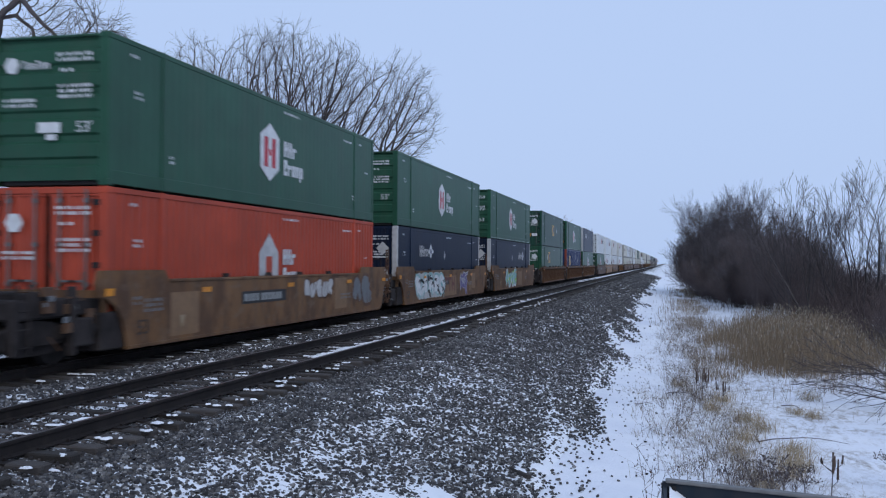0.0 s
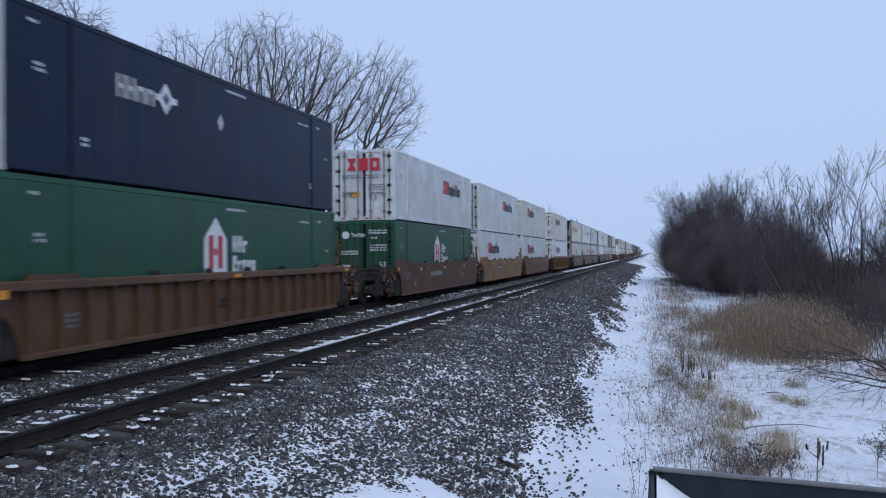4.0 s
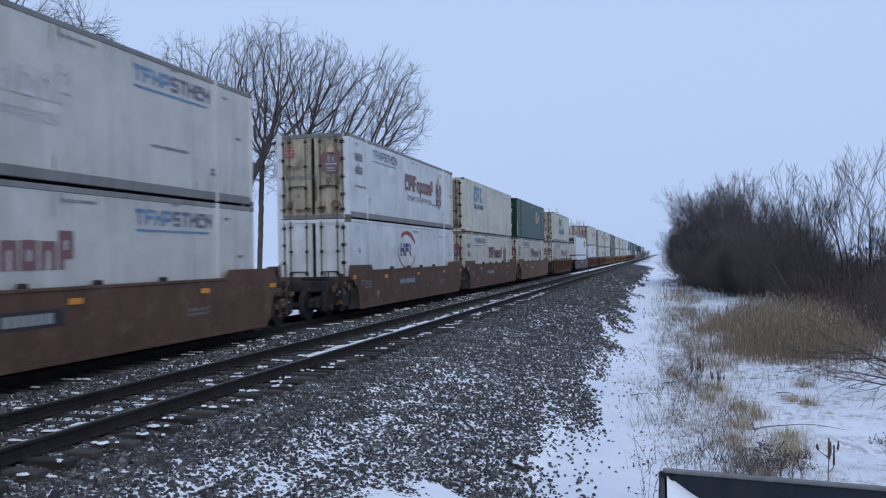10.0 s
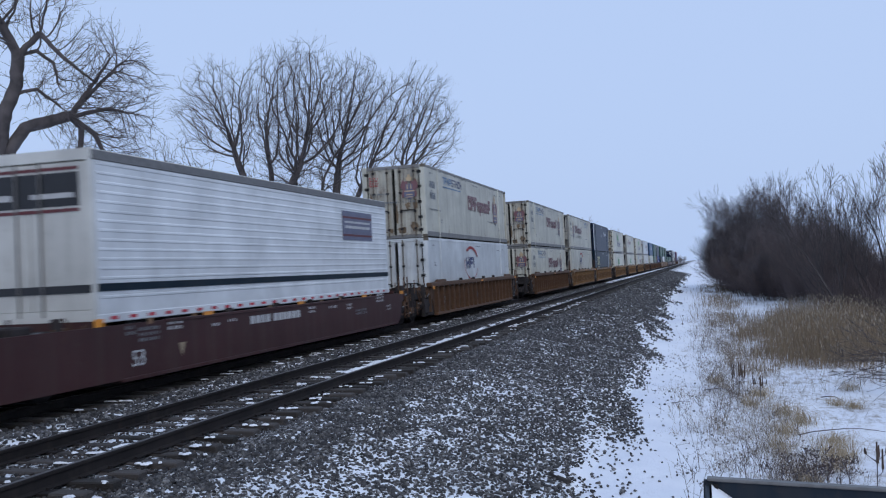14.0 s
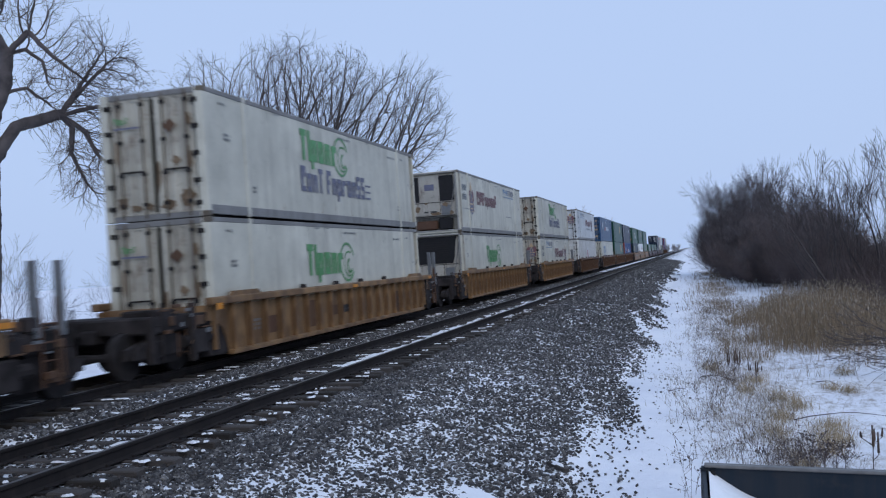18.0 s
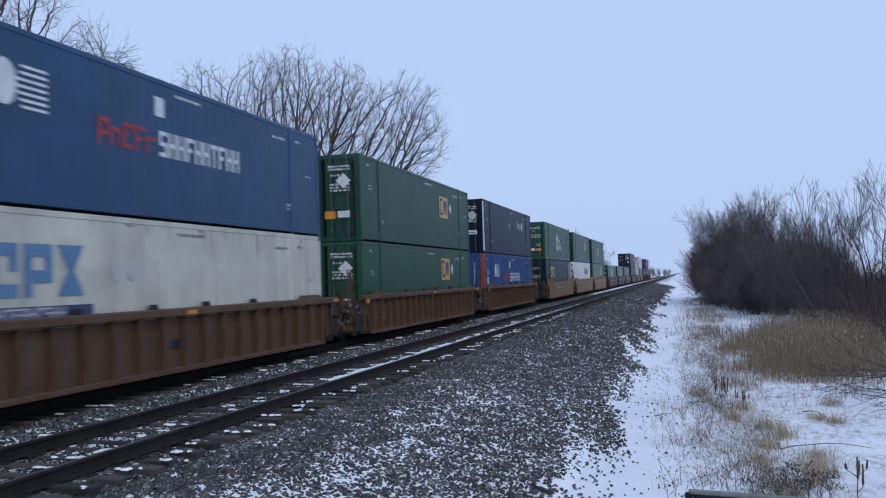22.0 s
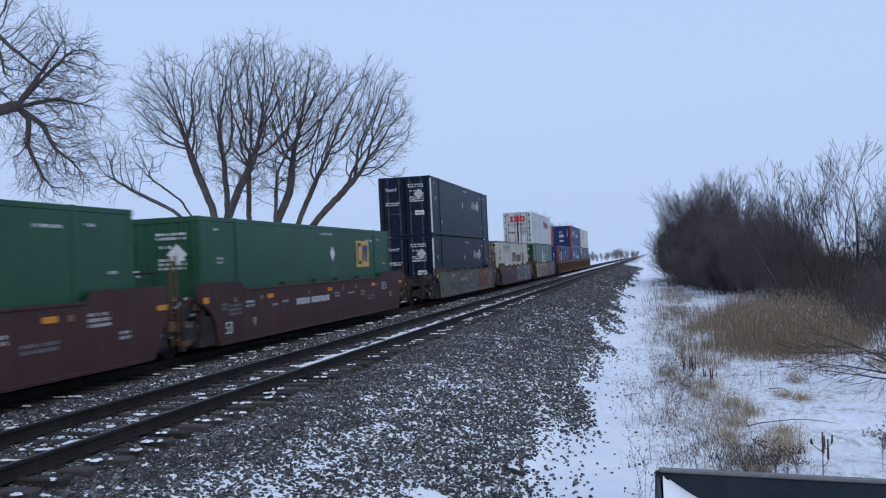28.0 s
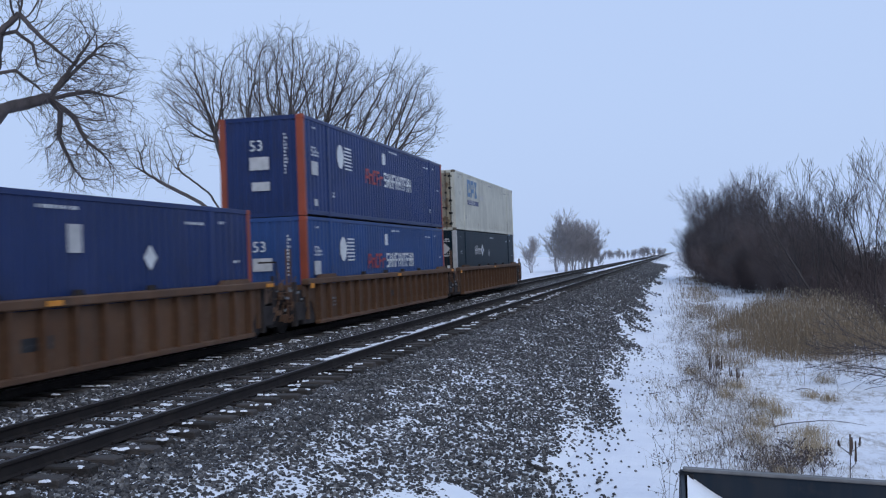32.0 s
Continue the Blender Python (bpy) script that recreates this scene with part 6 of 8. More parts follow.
for i, (s, style, upper, lower) in enumerate(CONSIST):
    before = s - CONSIST[i - 1][0] if i else 23.0
    after = CONSIST[i + 1][0] - s if i + 1 < len(CONSIST) else 99.0
    lead = "shared" if before < 20.5 else "end"
    trail = "none" if after < 20.5 else "end"
    kind, col, text = STYLES[style]
    key = (style, lead, trail, lower == "trailer")
    if key in built_cars and style not in ("brown", "grey"):
        car = copy_thing(built_cars[key], pose(TRAIN_X, s, 0))
    else:
        car = well_car(kind, col, lead, trail, label=text, seed=i, low=lower == "trailer")
        built_cars.setdefault(key, car)
        if s == 15.5:
            repaint(car, "mark_umber", [(2.0, 3.2, 0.3, 1.2), (11.8, 12.9, 0.4, 1.35)])
            graffiti(car, 8, 9.3, 11.6, 0.75, 1.4, "mark_pale", "car_brown", count=5)
            graffiti(car, 9, 13.4, 15.4, 0.35, 1.45, "mark_grey", "car_brown", count=2)
        elif s == 34.7:
            graffiti(car, 3, 2.0, 7.1, 0.24, 1.45, "mark_white", "mark_cyan", "mark_black", 5, back="mark_pale")
            creature(car, 11.3, 0.85)
            mm = Marks(car, "side", 1.5)
            repaint(car, "mark_umber", [(6.9, 9.6, 0.3, 1.22), (13.2, 14.1, 0.5, 1.3), (12.6, 13.0, 0.4, 0.9)])
            mm.words("lettering", "mark_rust", 7.05, 0.5, 0.66, "TTN", width=1.15, weight=0.24)
        elif s == 54.2:
            repaint(car, "mark_umber", [(9.2, 11.0, 0.3, 1.25)])
            graffiti(car, 12, 4.2, 8.6, 0.24, 1.5, "mark_cyan", "mark_white", "mark_lime", 4)
        elif s == 760.8:
            mural(car, 20, 0.45, 7.0, 0.24, 1.46, ("mark_moss", "mark_moss", "mark_sage", "mark_umber_grey", "mark_olive"), 34, 0.9)
            mural(car, 24, 6.6, 15.6, 0.24, 1.46, ("mark_steel", "mark_steel", "mark_umber_grey", "mark_slate_grey", "mark_moss"), 38, 0.8)
            repaint(car, "mark_black", [(1.5, 2.7, 0.55, 0.98), (2.85, 4.3, 0.55, 0.98)])
            graffiti(car, 23, 1.4, 4.4, 0.55, 0.98, "mark_steel", "mark_black", None, 6, thin=0.5)
            graffiti(car, 21, 6.4, 10.8, 0.3, 1.42, "mark_slate_grey", "mark_umber_grey", "mark_grey", 5)
            graffiti(car, 22, 11.0, 14.0, 0.32, 1.42, "mark_brick", "mark_deep_red", "mark_umber_grey", 4, back="mark_brick")
        elif s == 780.3:
            mural(car, 30, 0.45, 8.0, 0.24, 1.46, ("mark_deep_red", "mark_black", "mark_brick", "mark_deep_red", "mark_umber_grey"), 40, 0.7)
            mural(car, 32, 7.8, 15.9, 0.24, 1.46, ("mark_steel", "mark_petrol", "mark_petrol", "mark_slate_grey", "mark_pale_grey"), 40, 0.7)
            graffiti(car, 31, 0.6, 4.4, 0.26, 1.44, "mark_black", "mark_umber_grey", None, 4, thin=0.9)
            graffiti(car, 33, 4.6, 7.9, 0.26, 1.44, "mark_black", "mark_deep_red", None, 4, thin=0.8)
            graffiti(car, 36, 7.9, 10.4, 0.26, 1.44, "mark_pale_grey", "mark_black", "mark_petrol", 3, thin=0.55)
            graffiti(car, 35, 10.2, 15.6, 0.26, 1.44, "mark_pale_grey", "mark_black", "mark_petrol", 7, thin=0.5)
        elif s == 800.6:
            mural(car, 40, 0.45, 9.4, 0.24, 1.46, ("mark_sand", "mark_sand", "mark_sand_dark", "mark_sand_light"), 26, 0.8)
            graffiti(car, 41, 0.9, 5.0, 0.3, 1.4, "mark_sand_light", "mark_umber_grey", "mark_black", 4, thin=0.8)
            graffiti(car, 44, 4.9, 9.2, 0.3, 1.4, "mark_sand", "mark_black", "mark_umber_grey", 6, thin=0.45)
            mural(car, 45, 9.0, 10.6, 0.24, 1.46, ("mark_rust", "mark_deep_red", "mark_rust"), 8, 0.5)
            mural(car, 42, 10.2, 16.2, 0.24, 1.46, ("mark_moss", "mark_olive", "mark_olive", "mark_umber_grey", "mark_sand_dark"), 40, 0.6)
            repaint(car, "mark_black", [(11.0, 12.1, 0.78, 1.04), (12.2, 13.7, 0.8, 1.06)])
            Marks(car, "side", 1.494).words("number_bar", "mark_pale_grey", 11.08, 0.84, 0.17, "BBBB BBBBBB", 0.004, 1.2)
        elif s == 177.0:
            graffiti(car, 51, 5.2, 8.2, 0.4, 1.2, "car_brown", "car_tan", None, 4)
    car.matrix_basis = pose(TRAIN_X, s, 0)
    MOVING.append((car, s, 0))
    if upper:
        load(upper, s, UP)
    load(lower, s, LOW if lower != "trailer" else 0.34)

# end-of-train marker on the last coupler
eot = root("end_of_train_marker", "black marker box with a hoop on the last coupler", "rail equipment")
part("case", Geo().bevel_box(-0.2, 0.2, 0.0, 0.22, 0.0, 0.6, 0.04), "grille_black", eot)
part("hoop", Geo().tube((0, 0.1, 0.58), (0, 0.02, 0.85), 0.02, 0.02, 6).tube((0, 0.02, 0.85), (0, 0.3, 0.95), 0.02, 0.02, 6).tube((0, 0.3, 0.95), (0, 0.4, 0.7), 0.02, 0.02, 6), "rod_steel", eot)
part("hose", Geo().tube((0, 0.2, 0.1), (0, 0.35, -0.35), 0.03, 0.03, 6), "rubber", eot)
eot.matrix_basis = pose(TRAIN_X, 862.7 + CL + 2.75, 0.99)
MOVING.append((eot, 862.7 + CL + 2.75, 0.99))

# ================= ground and track =================
NEAR_X = -7.353


def height(x, y):
    """Height of the natural ground beside the line."""
    h = -1.05
    if x > -1.6:
        h -= 0.18 * min(1.0, (x + 1.6) / 3.0)
    h += 0.05 * noise.noise((x * 0.35, y * 0.25, 3.1)) + 0.02 * noise.noise((x * 1.6, y * 1.3, 7.7))
    return h


def ground():
    g = Geo()
    xs = [-2500, -900, -300, -90, -40, -22, -16] + [-14 + i * 4 for i in range(3)] + [-3.2 + 0.3 * i for i in range(40)] + [9.5, 11, 13, 16, 20, 28, 40, 80, 200, 700, 2500]
    ys = [-2500, -1000, -300, -60, -20, 0] + [2 + 0.45 * i for i in range(80)] + [38.6 + 1.2 * i for i in range(40)] + [90, 110, 140, 200, 300, 500, 900, 1600, 3000]
    for y in ys:
        for x in xs:
            g.v.append((x, y, height(x, y) if -60 < x < 60 and -20 < y < 200 else -1.15))
    w = len(xs)
    g.f = [(j * w + i, j * w + i + 1, j * w + w + i + 1, j * w + w + i) for j in range(len(ys) - 1) for i in range(w - 1)]
    g.mi = [0] * len(g.f)
    ob = new("ground", g.mesh("ground", "ground", True))
    return tagged(ob, "flat snow-covered ground with dead grass showing through", "ground", kind="structure")


def bank(x):
    """Height of the ballast bed across the two tracks."""
    pts = ((-20.0, -1.25), (-17.5, -1.05), (-13.6, -0.26), (-13.0, -0.235), (-9.9, -0.235), (-9.4, -0.16), (-8.9, -0.205), (-8.5, -0.2), (-6.5, -0.2), (-6.1, -0.255), (-5.6, -0.285), (-5.0, -0.33), (-1.75, -0.98), (-1.2, -1.35))
    for (a, p), (b, q) in zip(pts, pts[1:]):
        if a <= x <= b:
            return p + (q - p) * (x - a) / (b - a)
    return -1.3


def bed(x, y):
    """Height of the ballast surface with its relief."""
    return bank(x) + 0.03 * noise.noise((x * 2.1, y * 2.1, 1.0)) + (0.03 * noise.noise((x * 0.4, y * 0.35, 5.0)) if x > -5.4 else 0)


def ballast():
    g = Geo()
    xs = [-20, -17.5, -15.5, -13.6, -13, -11.5, -10.5, -9.9, -9.4, -8.9] + [-8.5 + 0.25 * i for i in range(30)] + [-1.0]
    ys = [-1500, -400, -80, -15, 0] + [3 + 0.3 * i for i in range(110)] + [36.5 + 1.0 * i for i in range(60)] + [110, 160, 260, 500, 1000, 2600]
    for y in ys:
        for x in xs:
            far = 0 if -1 < y < 120 else 1
            g.v.append((x, y, bank(x) if far else bed(x, y)))
    n = len(xs)
    g.f = [(j * n + i, j * n + i + 1, j * n + n + i + 1, j * n + n + i) for j in range(len(ys) - 1) for i in range(n - 1)]
    g.mi = [0] * len(g.f)
    ob = new("ballast_bed", g.mesh("ballast_bed", "ballast", True))
    return tagged(ob, "dark crushed-stone railway ballast dusted with snow", "ballast", kind="structure")


RAIL_PROFILE = [(-0.07, -0.17), (0.07, -0.17), (0.07, -0.158), (0.012, -0.14), (0.010, -0.05), (0.036, -0.036), (0.037, -0.008), (0.028, 0.0), (-0.028, 0.0), (-0.037, -0.008), (-0.036, -0.036), (-0.010, -0.05), (-0.012, -0.14), (-0.07, -0.158)]


def track(cx, label, near):
    t = root("railway_track", label, "railway track", "the two tracks", "structure")
    for s in (-1, 1):
        x = cx + s * GA
        g = Geo().extrude([(x + a, b) for a, b in RAIL_PROFILE], "y", -1400, 2600)
        g.cur = 1
        g.add([(x - 0.03, -1400, 0.002), (x + 0.03, -1400, 0.002), (x + 0.03, 2600, 0.002), (x - 0.03, 2600, 0.002)], [(0, 1, 2, 3)])
        rail = part("rail", g, ("rail_side", "rail_head"), t, "rusty steel rail with a worn bright head")
        sp = Geo()
        if near:
            for i in range(160):
                y = 4 + i * 0.52
                sp.box(x - 0.19, x + 0.19, y - 0.09, y + 0.09, -0.19, -0.165)
                for a, b in ((-0.1, -0.05), (0.1, 0.05), (-0.09, 0.06)):
                    sp.box(x + a - 0.016, x + a + 0.016, y + b - 0.016, y + b + 0.016, -0.165, -0.135)
            part("tie_plate", sp, "rail_side", rail)
    rnd = random.Random(5 if near else 6)
    metas = []
    for k in range(6):
        g = Geo()
        a = rnd.uniform(0, 0.02)
        g.bevel_box(-1.3, 1.3, -0.115 + a, 0.115 - a, -0.3, 0.0, 0.018)
        metas.append(g.mesh("tie", "tie_wood"))
    count = 290 if near else 60
    for i in range(count):
        tie = part("tie", metas[rnd.randrange(6)], "tie_wood", t)
        tie.location = (cx + 0.08 + rnd.uniform(-0.1, 0.1), 4 + i * 0.52 + rnd.uniform(-0.03, 0.03), -0.163 + rnd.uniform(-0.02, 0.008))
        tie.rotation_euler = (0, 0, rnd.uniform(-0.025, 0.025))
    g = Geo()
    for i in range(count, 1100):
        y = 4 + i * 0.52
        g.box(cx - 1.3, cx + 1.3, y - 0.11, y + 0.11, -0.3, -0.172)
    tagged(part("far_ties", g, "tie_wood", t), kind="stuff")
    return t


def snow_lump(g, x, y, z, a, b, h, rnd):
    n = 12
    rim = [(x + a * math.cos(2 * math.pi * i / n) * rnd.uniform(0.45, 1.3), y + b * math.sin(2 * math.pi * i / n) * rnd.uniform(0.4, 1.4)) for i in range(n)]
    vs = [(p, q, z - 0.01) for p, q in rim] + [(x + (p - x) * 0.66, y + (q - y) * 0.66, z + h * rnd.uniform(0.6, 1.0)) for p, q in rim] + [(x, y, z + h)]
    fs = [(i, (i + 1) % n, n + (i + 1) % n, n + i) for i in range(n)] + [(n + i, n + (i + 1) % n, 2 * n) for i in range(n)]
    g.add(vs, fs)


def smooth(a, b, x):
    k = min(1.0, max(0.0, (x - a) / (b - a)))
    return k * k * (3 - 2 * k)


def tongues(x, y):
    """Slanting tongues of stone that run out over the snow at the foot of the bank: -1 to 1."""
    u = x + y * 0.14
    return 1.2 * noise.noise((u * 1.5, y * 0.13, 11.0)) + 0.6 * noise.noise((u * 3.7, y * 0.35, 17.0))


def foot_line(y):
    """Where the stones end and the snow begins."""
    return -1.74 + max(0.0, 15.0 - y) * 0.15 + 0.12 * smooth(16.0, 26.0, y) - min(0.6, max(0.0, y - 30.0) * 0.02) + 0.22 * noise.noise((0.0, y * 0.35, 4.0))


def snow_level(x, y):
    """Height of the snow above the bed of the ballast: below the tops of the stones but for drifts and the foot."""
    far = min(1.0, max(0.0, (y - 14) / 30))
    k = 0.010 * noise.noise((x * 0.7, y * 0.45, 31.0)) + 0.011 * noise.noise((x * 2.6, y * 2.2, 33.0)) + 0.016 * noise.noise((x * 9.0, y * 9.0, 35.0))
    k += 0.012 * math.exp(-((x + 4.1 + 0.12 * noise.noise((0.3, y * 0.4, 1.0))) / 0.22) ** 2) * (0.6 + 0.8 * noise.noise((x, y * 0.8, 37.0)))
    k += 0.004 * smooth(12.0, 8.0, y) * smooth(-5.0, -3.6, x) * max(0.0, noise.noise((x * 0.6, y * 0.9, 39.0)) + 0.35)
    k += 0.05 * smooth(10.6, 9.7, y + 0.9 * noise.noise((x * 1.3, y * 1.3, 41.0))) * smooth(-3.6, -2.7, x) * smooth(-1.1, -1.8, x)
    if x < -6.0:
        return (-0.022 if x > -8.7 else 0.004) + k * 0.8
    e = x - foot_line(y)
    return 0.0015 - 0.004 * far - 0.005 * smooth(-4.6, -5.6, x) + k + 0.034 * smooth(-0.4, 0.9, e - (0.25 + 0.75 * far) * tongues(x, y))


def stones():
    """Loose ballast: the nearest as pieces, the rest joined."""
    rnd = random.Random(77)
    t = root("ballast_stones", "grey crushed stones lying loose on the railway bank", "ballast", kind="structure")
    shapes = []
    base = [(-1, -0.7, -0.3), (0.9, -0.8, -0.3), (1, 0.7, -0.3), (-0.8, 0.8, -0.3), (-0.7, -0.5, 0.5), (0.6, -0.6, 0.55), (0.75, 0.45, 0.4), (-0.5, 0.6, 0.5)]
    tri = [(0, 1, 5), (0, 5, 4), (1, 2, 6), (1, 6, 5), (2, 3, 7), (2, 7, 6), (3, 0, 4), (3, 4, 7), (4, 5, 6), (4, 6, 7)]
    for k in range(24):
        tilt = Matrix.Rotation(rnd.uniform(-0.6, 0.6), 3, "X") @ Matrix.Rotation(rnd.uniform(-0.6, 0.6), 3, "Y")
        shapes.append([tuple(tilt @ Vector((a * rnd.uniform(0.55, 1.3), b * rnd.uniform(0.5, 1.2), c * rnd.uniform(0.7, 1.6)))) for a, b, c in base])
    arr = np.array(shapes)
    fc = np.array(tri)
    me6 = []
    for k in range(8):
        g = Geo()
        g.add([tuple(p) for p in arr[k]], tri)
        me6.append(g.mesh("ballast_stone", "stone"))
    for i in range(240):
        y = rnd.uniform(6.0, 11.0)
        x = rnd.uniform(-5.6, -1.9)
        st = part("ballast_stone", me6[i % 8], "stone", t)
        r = rnd.uniform(0.026, 0.042)
        st.location, st.scale, st.rotation_euler = (x, y, bed(x, y) + 0.014), (r, r, r), (rnd.uniform(-0.4, 0.4), rnd.uniform(-0.4, 0.4), rnd.uniform(0, 6.28))
    rs = np.random.RandomState(9)
    V, F, soil = [], [], []
    off = 0

    def field(count, x0, x1, y0, y1, r0, r1, kind="bank"):
        nonlocal off
        xs, ys = rs.uniform(x0, x1, count), rs.uniform(y0, y1, count)
        rr, aa, luck, sh = r0 + (r1 - r0) * rs.beta(1.4, 2.2, count), rs.uniform(0, 6.28, count), rs.uniform(0, 1, count), rs.randint(0, len(arr), count)
        for x, y, r, a, u, k in zip(xs, ys, rr, aa, luck, sh):
            if kind == "bank":
                e = x - foot_line(y) - (0.3 + 0.7 * min(1.0, y / 40)) * tongues(x, y)
                if u < 0.997 * smooth(-0.55, 0.6, e):
                    continue
            if min(abs(x - NEAR_X - GA), abs(x - NEAR_X + GA)) < 0.11 + r:
                continue
            if -8.75 < x < -6.0 and abs((y - 4.0 + 0.26) % 0.52 - 0.26) < 0.105 and u < 0.85:
                continue
            c, s = math.cos(a), math.sin(a)
            p = arr[k] * r
            z = max(bed(x, y) if x < -1.3 else -9, height(x, y)) + r * (0.15 + 0.55 * (u * 7 % 1))
            V.append(np.stack([p[:, 0] * c - p[:, 1] * s + x, p[:, 0] * s + p[:, 1] * c + y, p[:, 2] + z], 1))
            F.append(fc + off)
            soil.append(1 if -8.7 < x < -5.95 else 0)
            off += len(base)
    field(25000, -6.0, -0.6, 6.5, 16.0, 0.014, 0.035)
    field(31000, -6.0, -0.6, 16.0, 32.0, 0.016, 0.037)
    field(17000, -6.0, -0.8, 32.0, 70.0, 0.03, 0.06)
    field(9000, -6.0, -1.2, 70.0, 200.0, 0.06, 0.1)
    field(260, -1.6, 0.4, 7.0, 30.0, 0.01, 0.03, "strewn")
    field(10000, -10.2, -8.7, 8.0, 40.0, 0.02, 0.046, "strewn")
    field(5000, -10.2, -8.7, 40.0, 100.0, 0.03, 0.06, "strewn")
    field(17000, -8.7, -5.9, 7.0, 36.0, 0.014, 0.032, "strewn")
    me = bpy.data.meshes.new("loose_stones")
    v, f = np.concatenate(V), np.concatenate(F)
    me.vertices.add(len(v)); me.vertices.foreach_set("co", v.ravel())
    me.loops.add(len(f) * 3); me.loops.foreach_set("vertex_index", f.ravel())
    me.polygons.add(len(f)); me.polygons.foreach_set("loop_start", np.arange(0, len(f) * 3, 3)); me.polygons.foreach_set("loop_total", np.full(len(f), 3))
    me.update(calc_edges=True)
    me.materials.append(MAT["stone"]); me.materials.append(MAT["soiled_stone"])
    me.polygons.foreach_set("material_index", np.repeat(soil, len(tri)).astype(np.int32))
    tagged(part("loose_stones", me, "stone", t), kind="stuff")


def track_snow():
    rnd = random.Random(31)
    g = Geo()
    snow_lump(g, -7.05, 10.55, -0.165, 0.34, 0.13, 0.03, rnd)
    def crumbs(x, y, a, b):
        for _ in range(rnd.randint(2, 5)):
            snow_lump(g, x + rnd.gauss(0, a * 0.7), y + rnd.gauss(0, b * 0.6), -0.164, a * rnd.uniform(0.15, 0.5), b * rnd.uniform(0.3, 0.8), 0.012, rnd)

    for i in range(90):
        y = 7.0 + i * 0.52 + rnd.uniform(-0.06, 0.06)
        for chance, x, spread, size in ((0.72, -7.25, 0.3, 0.24), (0.55, -6.25, 0.2, 0.16), (0.3, -9.0, 0.4, 0.25), (0.4, -10.1, 0.2, 0.25)):
            if rnd.random() < chance:
                crumbs(x + rnd.uniform(-spread, spread), y, rnd.uniform(0.5, 1.2) * size, rnd.uniform(0.03, 0.08))
    for i in range(62):
        y = 18.8 + i * 0.22
        snow_lump(g, -7.2 + rnd.uniform(-0.14, 0.14), y, -0.17, rnd.uniform(0.06, 0.2), rnd.uniform(0.05, 0.14), 0.03, rnd)
    for i in range(45):
        snow_lump(g, -7.3 + rnd.uniform(-0.15, 0.15), 32.5 + i * 0.8, -0.17, rnd.uniform(0.04, 0.12), rnd.uniform(0.1, 0.35), 0.02, rnd)
    ob = new("track_snow", g.mesh("track_snow", "snow", True))
    tagged(ob, "small patches of snow lying on the ties between the rails", "snow", kind="stuff")
    # one thin sheet of snow through which the stones stick out
    g = Geo()
    xs = [-10.4 + 0.2 * i for i in range(24)] + [-5.6 + 0.085 * i for i in range(56)]
    ys, y = [], 5.0
    while y < 260:
        ys.append(y)
        y += 0.085 + max(0.0, y - 12) * 0.011
    g.v = [(x, y, (bed(x, y) if y < 120 else bank(x)) + snow_level(x, y)) for y in ys for x in xs]
    n = len(xs)
    g.f = [(j * n + i, j * n + i + 1, j * n + n + i + 1, j * n + n + i) for j in range(len(ys) - 1) for i in range(n - 1)]
    g.mi = [0] * len(g.f)
    ob = new("bank_snow", g.mesh("bank_snow", "snow", True))
    tagged(ob, "thin snow lying in the gaps among the ballast stones", "snow", kind="stuff")


# ================= plants =================
def sprout(rnd, out, p, d, spec, level, r, inside, up, wob=0.17, clear=2, bend=0.0):
    """Grows one limb as segments (p, q, r0, r1) with its side limbs, and stops at the crown's outline.
    spec: (length, pieces, side limbs per piece, spread) level by level."""
    length, n, sides, spread = spec[level]
    step = length * rnd.uniform(0.75, 1.15) / n
    r_first = r
    for i in range(n):
        d = (d + Vector((rnd.gauss(0, 1), rnd.gauss(0, 1), rnd.gauss(0, 0.8))) * wob * (0.62, 1.0, 0.85, 0.7, 0.6)[level] + Vector((0, 0, bend if bend else up)))
        d.normalize()
        q = p + d * step
        r1 = r_first * (1 - (0.86 if level == 0 else 0.7) * (i + 1) / n)
        if not inside(q + d * step, level):
            r1 = min(r1, r * 0.45)
        out.append((p, q, r, r1))
        p, r = q, r1
        if not inside(p, level):
            return
        if level + 1 < len(spec) and (i >= clear or level):
            k = int(sides) + (rnd.random() < sides % 1)
            for _ in range(k):
                side = d.orthogonal().normalized()
                side.rotate(Matrix.Rotation(rnd.uniform(0, 6.28), 3, d))
                sprout(rnd, out, p, (d + side * spread * rnd.uniform(0.6, 1.2)).normalized(), spec, level + 1, max(r, r_first * 0.3) * rnd.uniform(0.36, 0.6), inside, up, wob, clear)
    if level + 1 < len(spec):
        sprout(rnd, out, p, d, spec, level + 1, r, inside, up, wob, clear)


def limbs_mesh(name, segs, mat, thin=3):
    """Tubes for all segments, thick ones with more sides."""
    V, F = [], []
    for p, q, r0, r1 in segs:
        n = 8 if r0 > 0.1 else 5 if r0 > 0.035 else thin
        d = (q - p)
        if d.length < 1e-5:
            continue
        d.normalize()
        u = d.orthogonal().normalized()
        w = d.cross(u)
        o = len(V)
        if r0 > 0.04:
            p, q = p - d * r0 * 0.2, q + d * r1 * 0.2
        for base, r in ((p, r0), (q, r1)):
            for i in range(n):
                a = 2 * math.pi * i / n
                V.append(tuple(base + (u * math.cos(a) + w * math.sin(a)) * r))
        F += [(o + i, o + (i + 1) % n, o + n + (i + 1) % n, o + n + i) for i in range(n)]
    me = bpy.data.meshes.new(name)
    me.from_pydata(V, [], F)
    me.materials.append(MAT[mat])
    me.polygons.foreach_set("use_smooth", [True] * len(F))
    me.update()
    return me


